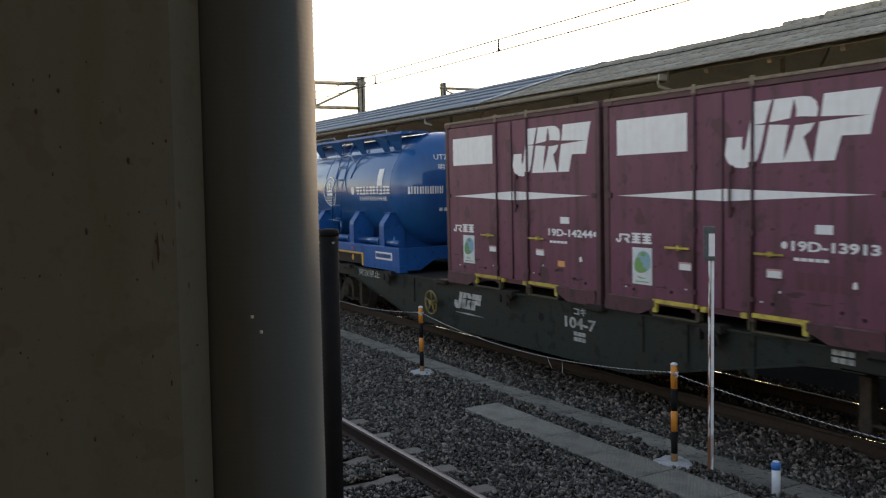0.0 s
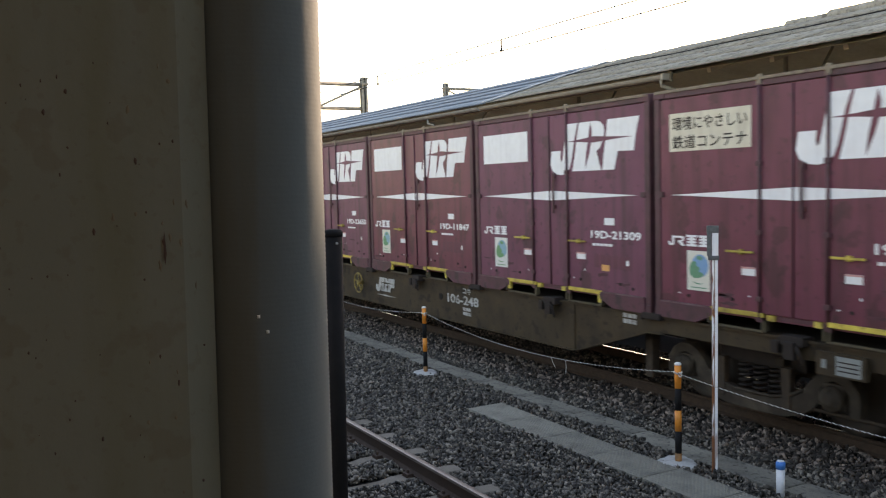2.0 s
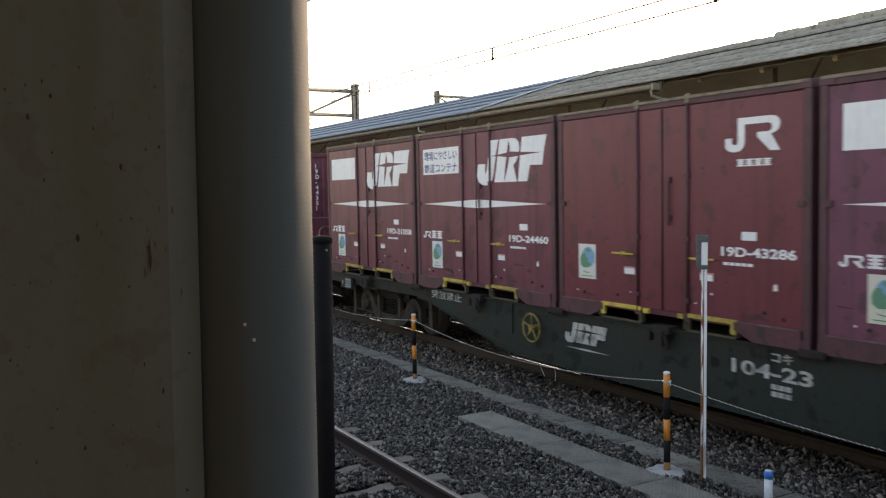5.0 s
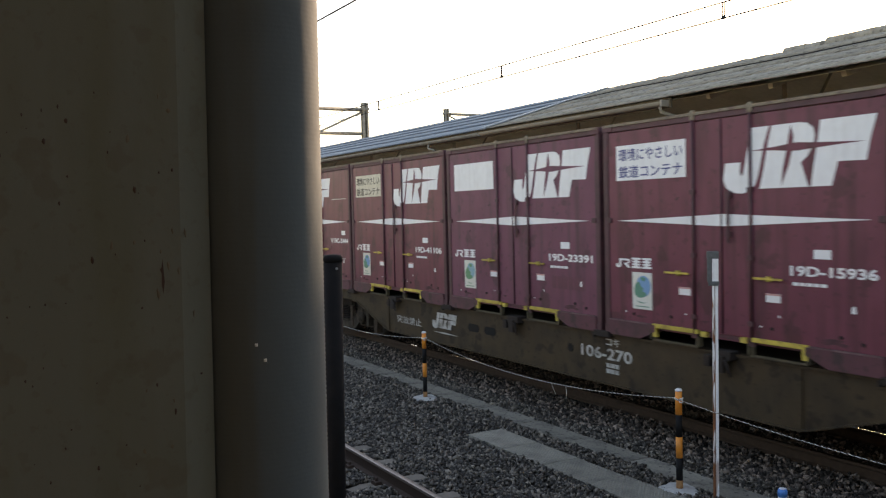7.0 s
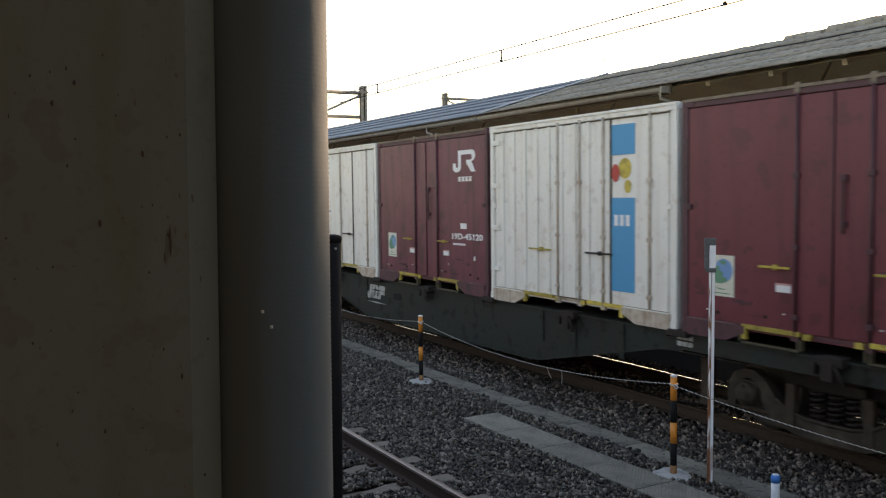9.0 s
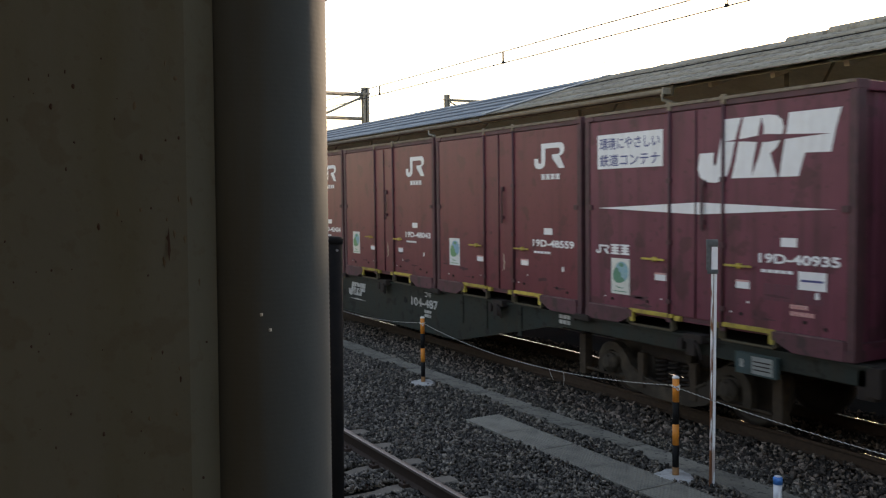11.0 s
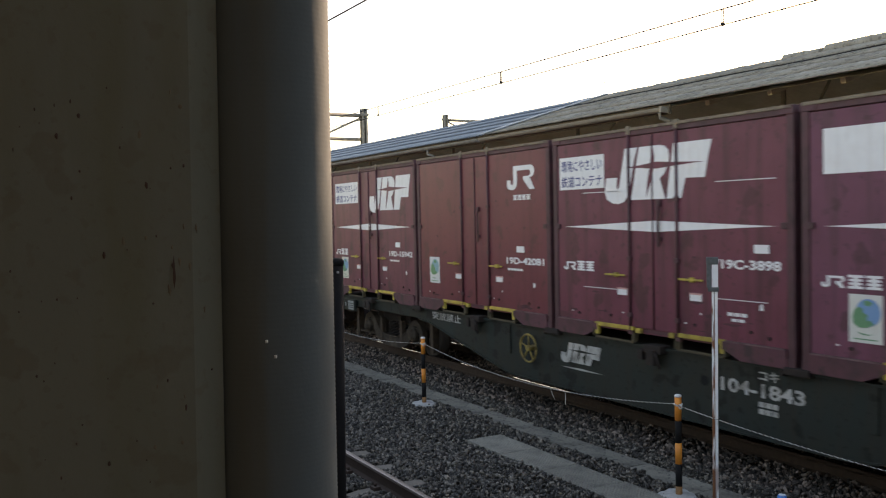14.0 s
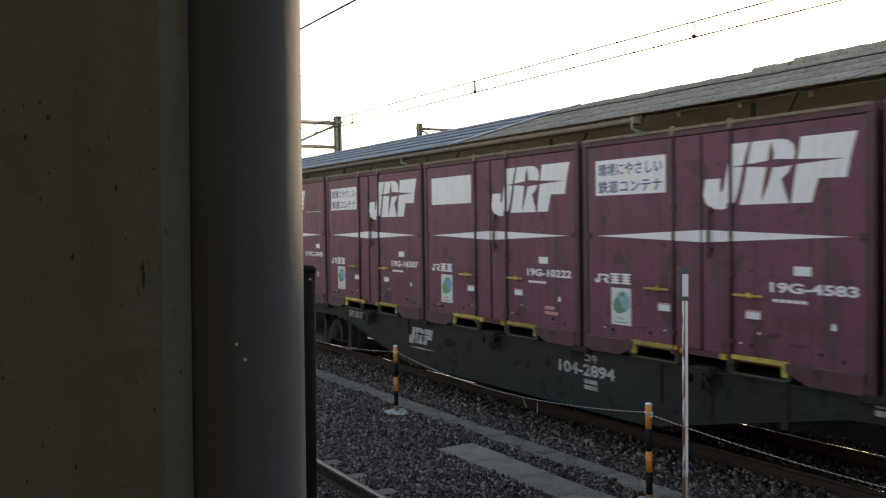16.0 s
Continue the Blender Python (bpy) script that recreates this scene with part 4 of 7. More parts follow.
for x in (-21.5, -17.0, -12.5, -8.0, -3.5):
    fl = empty("tube_lamp", "lit yellowish fluorescent lamp by the station building", "lamp", "station lamps", pose(x, 19.2, 3.5))
    part("housing", build(lambda bm: box(bm, -1.3, 1.3, -0.06, 0.06, 0.05, 0.11, 0.01)), GALV, fl)
    part("tube", build(lambda bm: tube(bm, (-1.2, 0, 0), (1.2, 0, 0), 0.045, 10)), LAMP_GLOW, fl)
    part("bracket", build(lambda bm: tube(bm, (0, 0, 0.09), (0, 0.85, 0.3), 0.02, 6)), GALV, fl)

# ---------------------------------------------------------------- overhead line


def mast(x, y, z, arm, label):
    g = empty("line_mast", label, "catenary mast", "overhead line masts", pose(x, y, 0))
    w = 0.17
    part("post", build(lambda bm: (box(bm, -w, -w + 0.08, -w, w, -0.3, z), box(bm, w - 0.08, w, -w, w, -0.3, z), box(bm, -w, w, -0.04, 0.04, -0.3, z))), MAST, g)
    part("cap", build(lambda bm: box(bm, -w - 0.06, w + 0.06, -w - 0.05, w + 0.05, z - 0.42, z - 0.3)), MAST, g)
    d = -1 if arm < 0 else 1
    part("beam", build(lambda bm: tube(bm, (0, 0, z - 0.4), (0, arm, z - 0.4), 0.11, 8)), MAST, g)
    part("beam", build(lambda bm: tube(bm, (0, 0, z - 1.75), (0, arm, z - 1.75), 0.10, 8)), MAST, g)
    n = max(1, int(abs(arm) / 2.6))
    for i in range(n):
        a, b = arm * i / n, arm * (i + 1) / n
        part("brace", build(lambda bm: tube(bm, (0, a, z - 0.45), (0, b, z - 1.7), 0.07, 6)), MAST, g)
        part("strut", build(lambda bm: tube(bm, (0, b, z - 0.4), (0, b, z - 1.75), 0.06, 6)), MAST, g)
    return g


mast(-45.6, 20.65, 8.75, -19.5, "weathered steel overhead line mast with a lattice beam")
mast(-59.0, 33.6, 10.4, 9.0, "distant weathered steel overhead line mast with a bracket")

for y, z, drop in ((9.5, 5.10, 0), (9.5, 5.32, 0), (4.4, 5.10, 0)):
    wr = empty("overhead_wire", "thin dark overhead line wire", "wire", "overhead wires")
    part("wire", build(lambda bm: path_tube(bm, [(x, y, z) for x in range(-140, 41, 20)], 0.0108, 6)), BLACK, wr)
for i in range(16):
    dr = empty("dropper", "short wire dropper between overhead wires", "wire", "droppers")
    xx = 2.5 - 5.65 * i
    part("rod", build(lambda bm: [tube(bm, (xx + d, 9.5, 5.11), (xx + d, 9.5, 5.32), 0.009, 6) for d in (-0.016, 0.016)]), BLACK, dr)
    part("clip", build(lambda bm: box(bm, xx - 0.025, xx + 0.025, 9.48, 9.52, 5.085, 5.135, 0.006)), BLACK, dr)

# ---------------------------------------------------------------- the train
# Places along the train are given in train metres c; at a time the train is shifted by its own travel along X.
SIDE_Y = 6.82            # near face of the containers
L, W, HT = 3.715, 2.45, 2.47
PITCH = 3.795
CZ = 1.0


def container_body(bm):
    """One box with upright folds in its end walls; x from -L to 0, y from 0 to W."""
    ys = [0.035]
    fold = [0.0]
    for k in range(5):
        y = 0.30 + k * 0.42
        ys += [y, y + 0.03, y + 0.14, y + 0.17]
        fold += [0.0, 0.014, 0.014, 0.0]
    ys.append(W - 0.035)
    fold.append(0.0)
    ring = [(-0.055 + f, y) for y, f in zip(ys, fold)] + [(-L + 0.055 - f, y) for y, f in zip(ys[::-1], fold[::-1])]
    lo = [bm.verts.new((x, y, 0.12)) for x, y in ring]
    hi = [bm.verts.new((x, y, HT - 0.02)) for x, y in ring]
    n = len(ring)
    for i in range(n):
        bm.faces.new((lo[i], lo[(i + 1) % n], hi[(i + 1) % n], hi[i]))
    bm.faces.new(hi)
    bm.faces.new(lo[::-1])


def corner_fill(bm):
    box(bm, 0, 0.085, 0, 0.13, 0.0, HT, 0.012)
    box(bm, -0.003, 0.15, -0.006, 0.16, 0.0, 0.10, 0.006)
    box(bm, -0.003, 0.16, -0.006, 0.16, HT - 0.08, HT + 0.004, 0.006)
    box(bm, 0.06, 0.14, -0.012, 0.02, 1.32, 1.38, 0.004)


def top_rail(bm):
    box(bm, -L + 0.125, -0.125, 0.004, 0.10, HT - 0.085, HT - 0.003, 0.008)


def top_lip(bm):
    box(bm, -L + 0.02, -0.02, -0.012, 0.02, HT - 0.026, HT + 0.006, 0.004)


def end_rail_fill(bm, z0, z1):
    box(bm, 0.004, 0.1, 0.125, W - 0.125, z0, z1, 0.008)


def sill_fill(bm):
    """Bottom side rail: two outer lengths tapering towards the fork openings."""
    extrude_y(bm, [(0.088 - L, 0.0), (0.62 - L, 0.0), (0.86 - L, 0.10), (0.86 - L, 0.175), (0.088 - L, 0.175)], -0.016, 0.10)
    extrude_y(bm, [(2.84 - L, 0.10), (3.08 - L, 0.0), (-0.088, 0.0), (-0.088, 0.175), (2.84 - L, 0.175)], -0.016, 0.10)
    box(bm, 0.86 - L, 2.84 - L, 0.03, 0.10, 0.135, 0.175)


def door_fill(bm, a, b):
    """One door leaf."""
    box(bm, a - L, b - L, 0.010, 0.05, 0.185, HT - 0.095, 0.006)


def lock_rod(bm, a):
    x = a - L
    tube(bm, (x, -0.002, 0.14), (x, -0.002, HT - 0.06), 0.017, 10)
    for z in (0.30, 0.95, 1.62):
        box(bm, x - 0.032, x + 0.032, -0.022, 0.012, z, z + 0.05, 0.005)
    box(bm, x - 0.04, x + 0.04, -0.01, 0.03, 0.10, 0.18, 0.006)


def rod_cap(bm, a):
    x = a - L
    box(bm, x - 0.028, x + 0.028, -0.016, 0.014, HT - 0.075, HT + 0.028, 0.006)


def lever_fill(bm):
    x = 1.94 - L
    box(bm, x - 0.012, x + 0.012, -0.03, -0.012, 1.12, 1.60, 0.004)
    box(bm, x - 0.03, x + 0.03, -0.02, 0.014, 1.57, 1.64, 0.005)
    box(bm, x - 0.03, x + 0.03, -0.02, 0.014, 1.18, 1.23, 0.005)
    tube(bm, (x - 0.11, 0.003, 0.19), (x - 0.11, 0.003, HT - 0.1), 0.008, 6)


def grip_fill(bm, a, b):
    box(bm, a - L, b - L, -0.042, -0.026, 0.770, 0.792, 0.003)
    c = (a + b) / 2 - L
    box(bm, c - 0.022, c + 0.022, -0.03, 0.012, 0.755, 0.805, 0.004)


def fork_fill(bm, a, b):
    """Yellow lintel over a fork opening, its outer leg, and the small block on the inner side."""
    box(bm, a - L, b - L, -0.014, 0.03, 0.148, 0.192, 0.004)
    e, i = (a, b + 0.045) if a < 1.5 else (b - 0.06, a - 0.125)
    box(bm, e - L, e - L + 0.06, -0.012, 0.03, 0.045, 0.152, 0.004)
    box(bm, i - L, i - L + 0.08, -0.014, 0.03, 0.125, 0.18, 0.004)


def fork_frame(bm, a, b):
    """The dark worn surround of a fork opening."""
    for x in (a + 0.01, b - 0.03):
        box(bm, x - L, x + 0.02 - L, -0.006, 0.04, 0.0, 0.153)
    box(bm, a - L, b - L, -0.008, 0.04, 0.0, 0.02)
    for x in (a - 0.03, b + 0.012):
        box(bm, x - L, x + 0.02 - L, -0.02, 0.04, 0.02, 0.12, 0.003)


def eco_back(bm):
    flat(bm, rect(0.48 - L, 0.80 - L, 0.335, 0.755), 0.011)


def disc(cx, cz, r, n=20, sq=1.0):
    return [(cx + r * math.cos(2 * math.pi * k / n), cz + sq * r * math.sin(2 * math.pi * k / n)) for k in range(n)]


LOGO_X, LOGO_Z, LOGO_W, LOGO_H = 1.89 - L, 1.65, 1.66, 0.595


def emblem(bm, x, z, w, h, y):
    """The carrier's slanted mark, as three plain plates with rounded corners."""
    j = [(.20, 1), (.325, 1), (.288, .72), (.265, .45), (.245, .22), (.22, .06), (.185, -.03), (.125, -.07), (.06, -.05), (.005, .03), (-.02, .17), (-.003, .45), (.115, .45), (.108, .30), (.118, .21), (.136, .26), (.152, .45), (.178, .75)]
    r = [(.345, 1), (.535, 1), (.585, .975), (.62, .90), (.632, .78), (.618, .62), (.585, .47), (.54, .38), (.59, 0), (.255, 0), (.285, .30), (.30, .5), (.325, .8)]
    f = [(.668, 1), (1, 1), (.965, .68), (.94, .35), (.775, .36), (.735, 0), (.605, 0), (.622, .30), (.65, .70)]
    for o in (j, r, f):
        flat(bm, [(x + u * w, z + v * h) for u, v in o], y)


def emblem_spark(bm, x, z, w, h, y):
    """The dark four-pointed gap across the mark, its two arms on two levels."""
    across = [(.19, .625), (.36, .655), (.47, .685), (.52, .695), (.62, .67), (.80, .645), (.94, .625), (.80, .61), (.62, .585), (.52, .565), (.45, .575), (.36, .60)]
    upright = [(.478, .97), (.494, .80), (.489, .60), (.46, .34), (.41, .03), (.425, .34), (.448, .60), (.462, .80)]
    for k, o in enumerate((across, upright)):
        flat(bm, [(x + u * w, z + v * h) for u, v in o], y - 0.0012 * k, thick=0.002)


def badge(bm, x, z, w, h, y):
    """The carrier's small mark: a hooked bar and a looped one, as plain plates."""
    hook = [(.37, 1), (.37, .28), (.35, .14), (.29, .04), (.20, 0), (.12, .01), (.04, .07), (.0, .18), (.0, .42), (.13, .42), (.13, .28), (.16, .22), (.21, .21), (.235, .26), (.24, .34), (.24, 1)]
    loop = [(.372, 1), (.84, 1), (.93, .97), (.98, .88), (1, .76), (.98, .62), (.93, .53), (.84, .48), (1.0, 0), (.83, 0), (.60, .42), (.60, .55), (.80, .55), (.85, .60), (.865, .68), (.85, .76), (.80, .80), (.372, .80)]
    for o in (hook, loop):
        flat(bm, [(x + u * w, z + v * h) for u, v in o], y)


def name_bars(bm, x, z, w, h, y, n=4):
    """Unreadable or withheld lettering as plain bars."""
    for k in range(n):
        a = x + w * k / n
        flat(bm, rect(a, a + w / n * 0.82, z, z + h), y)


GLYPH = ((0, 0), (1, 0), (1, .19), (.66, .19), (.66, .28), (.93, .28), (.93, .45), (.66, .45), (.66, .54), (.93, .54), (.93, .71), (.66, .71), (.66, .81), (1, .81), (1, 1), (0, 1),
         (0, .81), (.34, .81), (.34, .71), (.07, .71), (.07, .54), (.34, .54), (.34, .45), (.07, .45), (.07, .28), (.34, .28), (.34, .19), (0, .19))


def block_bars(bm, x, z, w, h, y, n=2):
    """Withheld lettering: one comb-shaped block in place of each character."""
    for k in range(n):
        a, d = x + w * k / n, w / n * 0.88
        flat(bm, [(a + u * d, z + v * h) for u, v in GLYPH], y)


BODY = mesh_of("body", container_body)
CORNER = mesh_of("corner_post", corner_fill)
TOP = mesh_of("top_rail", top_rail)
TOP_LIP = mesh_of("top_lip", top_lip)
ROD_CAPS = [mesh_of("rod_cap", rod_cap, 1.45), mesh_of("rod_cap", rod_cap, 2.21)]
END_LOW = mesh_of("end_rail", end_rail_fill, 0.0, 0.16)
END_HIGH = mesh_of("end_rail", end_rail_fill, HT - 0.09, HT - 0.004)
SILL = mesh_of("bottom_rail", sill_fill)
SILL_EDGES = [mesh_of("sill_edge", lambda bm: box(bm, 0.10 - L, 0.80 - L, -0.022, 0.008, 0.172, 0.186, 0.002)), mesh_of("sill_edge", lambda bm: box(bm, 2.88 - L, -0.10, -0.022, 0.008, 0.172, 0.186, 0.002))]
DOORS = [mesh_of("door", door_fill, 0.09, 1.825), mesh_of("door", door_fill, 1.84, L - 0.09)]
RODS = [mesh_of("lock_rod", lock_rod, 1.45), mesh_of("lock_rod", lock_rod, 2.21)]
LEVER = mesh_of("lever", lever_fill)
GRIPS = [mesh_of("handle", grip_fill, 1.05, 1.40), mesh_of("handle", grip_fill, 2.26, 2.60)]
FORK_FRAMES = [mesh_of("fork_frame", fork_frame, 0.82, 1.50), mesh_of("fork_frame", fork_frame, 2.20, 2.86)]
FORKS = [mesh_of("fork_pocket", fork_fill, 0.82, 1.50), mesh_of("fork_pocket", fork_fill, 2.20, 2.86)]
ECO_A = mesh_of("label_back", eco_back)
ECO_B = mesh_of("label_print", lambda bm: flat(bm, disc(0.665 - L, 0.60, 0.118, 24, 1.02), 0.0065, thick=0.002))
ECO_C = mesh_of("label_print", lambda bm: (flat(bm, [(0.515 - L, 0.56), (0.525 - L, 0.50), (0.58 - L, 0.465), (0.66 - L, 0.47), (0.72 - L, 0.50), (0.69 - L, 0.535), (0.655 - L, 0.53), (0.66 - L, 0.58), (0.62 - L, 0.60), (0.61 - L, 0.64), (0.56 - L, 0.645), (0.53 - L, 0.61)], 0.004, thick=0.002),
                                          flat(bm, [(0.63 - L, 0.665), (0.68 - L, 0.655), (0.71 - L, 0.685), (0.67 - L, 0.705), (0.62 - L, 0.70)], 0.004, thick=0.002),
                                          flat(bm, [(0.55 - L, 0.432), (0.60 - L, 0.408), (0.66 - L, 0.402), (0.72 - L, 0.418), (0.66 - L, 0.412), (0.60 - L, 0.42)], 0.0065, thick=0.002), flat(bm, rect(0.53 - L, 0.75 - L, 0.362, 0.372), 0.0065, thick=0.002)))
TAG_TOPS = [mesh_of("sticker_band", lambda bm: flat(bm, rect(1.22 - L, 1.39 - L, 0.612, 0.63), 0.0065, thick=0.002)), mesh_of("sticker_band", lambda bm: flat(bm, rect(2.38 - L, 2.55 - L, 0.622, 0.64), 0.0065, thick=0.002))]
CHIPS = mesh_of("paint_chip", lambda bm: [flat(bm, [(x - L, z), (x + w - L, z + 0.006), (x + w * 0.8 - L, z + h), (x + w * 0.1 - L, z + h * 0.8)], 0.011, thick=0.003) for x, z, w, h in ((1.30, 0.33, 0.03, 0.018), (2.52, 0.41, 0.025, 0.03), (2.30, 0.30, 0.03, 0.02), (3.3, 0.52, 0.05, 0.07), (0.35, 0.28, 0.03, 0.02))])
LINES = mesh_of("thin_line", lambda bm: (flat(bm, rect(0.6 - L, 1.3 - L, 1.755, 1.763), 0.011), flat(bm, rect(2.75 - L, 3.5 - L, 1.80, 1.808), 0.011), flat(bm, rect(0.6 - L, 1.2 - L, 0.60, 0.608), 0.011), flat(bm, rect(2.75 - L, 3.4 - L, 0.60, 0.608), 0.011)))
STRIPE = mesh_of("stripe", lambda bm: flat(bm, [(0.23 - L, 1.345), (1.86 - L, 1.285), (3.51 - L, 1.345), (1.86 - L, 1.41)], 0.011))
EMBLEM = mesh_of("emblem", emblem, LOGO_X, LOGO_Z, LOGO_W, LOGO_H, 0.011)
EMBLEM_SPARK = mesh_of("emblem_gap", emblem_spark, LOGO_X, LOGO_Z, LOGO_W, LOGO_H, 0.0065)
BADGE = mesh_of("badge", badge, 2.71 - L, 1.855, 0.66, 0.33, 0.011)
BADGE_NAME = mesh_of("name_block", block_bars, 2.86 - L, 1.715, 0.105, 0.07, 0.011, 1)
NAME = mesh_of("carrier_mark", badge, 0.20 - L, 0.80, 0.24, 0.105, 0.011)
NAME_BLOCK = mesh_of("name_block", block_bars, 0.47 - L, 0.80, 0.17, 0.12, 0.011, 1)
PANEL = mesh_of("label_plate", lambda bm: flat(bm, rect(0.23 - L, 1.34 - L, 1.81, 2.215), 0.011))
TAGS = [mesh_of("sticker", lambda bm: flat(bm, rect(1.22 - L, 1.39 - L, 0.545, 0.63), 0.011)),
        mesh_of("sticker", lambda bm: flat(bm, rect(2.38 - L, 2.55 - L, 0.555, 0.64), 0.011)),
        mesh_of("sticker", lambda bm: flat(bm, rect(2.92 - L, 3.10 - L, 0.99, 1.075), 0.011))]
SUBTEXT = mesh_of("small_lettering", lambda bm: name_bars(bm, 2.69 - L, 0.735, 0.38, 0.03, 0.011, 5))
WEIGHTS = mesh_of("small_lettering", lambda bm: (name_bars(bm, 2.9 - L, 0.44, 0.26, 0.035, 0.011, 3), name_bars(bm, 2.95 - L, 0.385, 0.18, 0.03, 0.011, 2)))
TAG_ORANGE = mesh_of("sticker", lambda bm: flat(bm, rect(2.86 - L, 3.0 - L, 0.435, 0.51), 0.011))
SPOT = mesh_of("fitting", lambda bm: tube(bm, (0, 0.014, 0), (0, -0.002, 0), 0.018, 8))
END_MARK = mesh_of("emblem", lambda bm: emblem(bm, 0, 0, 0.72, 0.26, 0))
WEIGHT_PRINT = mesh_of("small_lettering", lambda bm: (name_bars(bm, -0.68, 0.415, 0.20, 0.04, 0.0095, 4), name_bars(bm, -0.68, 0.35, 0.27, 0.04, 0.0095, 5)))
END_GAP = mesh_of("emblem_gap", emblem_spark, 0, 0, 0.72, 0.26, -0.004)


def scrape_fill(bm, seed):
    """Dark rubbed patches low on the doors, with ragged outlines."""
    r = random.Random(seed)
    spots = [(r.uniform(0.2, 3.4), r.choice((0.27, 0.34, 0.42, 0.55)) + r.uniform(-0.04, 0.04), r.uniform(0.02, 0.17), r.uniform(0.006, 0.03)) for _ in range(8)]
    spots += [(r.uniform(0.3, 3.3), r.uniform(0.7, 2.2), r.uniform(0.008, 0.03), r.uniform(0.006, 0.03)) for _ in range(7)]
    for cx, cz, w, h in spots:
        if abs(cx - 1.45) < w + 0.05 or abs(cx - 2.21) < w + 0.05 or abs(cx - 1.83) < w + 0.06:
            continue
        flat(bm, [(cx - L + w * math.cos(k * 0.5236) * r.uniform(0.35, 1.25), cz + h * math.sin(k * 0.5236) * r.uniform(0.25, 1.4)) for k in range(12)], 0.010, thick=0.0015)


def ghost_fill(bm):
    """One character of old lettering, painted over in a darker tone."""
    flat(bm, rect(2.72 - L, 2.81 - L, 0.47, 0.63), 0.010, thick=0.0012)


SCRAPES = [mesh_of("scrape", scrape_fill, k) for k in range(5)]
GHOST = mesh_of("painted_over_mark", ghost_fill)
GHOST_PAINT = material("darker_overpaint", (0.128, 0.034, 0.055), 0.5, grain=(6, (0.095, 0.028, 0.04), 0.6))
SCRAPE_DIRT = material("rubbed_dark_dirt", (0.0806, 0.0351, 0.0416), 0.75, grain=(18, (0.12, 0.036, 0.05), 0.75), stain=(9, (0.03, 0.02, 0.02), 0.6))


def end_number(words, parent):
    """Serial written downwards on the front end wall."""
    for k, ch in enumerate(words):
        if ch == " ":
            continue
        o = put("end_number", text_mesh(ch, 0.13, bold=0.004), WHITE, parent, loc=(-0.002, 0.28 if words == "19D-30444" else 0.53, 2.13 - 0.118 * k))
        o.rotation_euler = (0, 0, radians(90))


MOVERS = []          # (thing, train metre, height)


def shell_parts(t, p, edge):
    put("body", BODY, p, t)
    put("bottom_rail", SILL, MAROON_LOW if p is not WHITE_BOX else CREAM_RUST, t)
    put("top_rail", TOP, edge, t)
    put("top_lip", TOP_LIP, DUST_TOP if p is not WHITE_BOX else p, t, "dusty pale upper edge")
    for m in SILL_EDGES:
        put("sill_edge", m, DUST_EDGE if p is not WHITE_BOX else p, t, "dusty sill edge")
    o = put("top_rail", TOP, edge, t, loc=(0, W, 0))
    o.scale.y = -1
    for x, sx in ((-L, 1), (0, -1)):
        for y, sy in ((0, 1), (W, -1)):
            o = put("corner_post", CORNER, edge, t, loc=(x, y, 0))
            o.scale = (sx, sy, 1)
        for m in (END_LOW, END_HIGH):
            o = put("end_rail", m, p, t, loc=(x, 0, 0))
            o.scale.x = sx


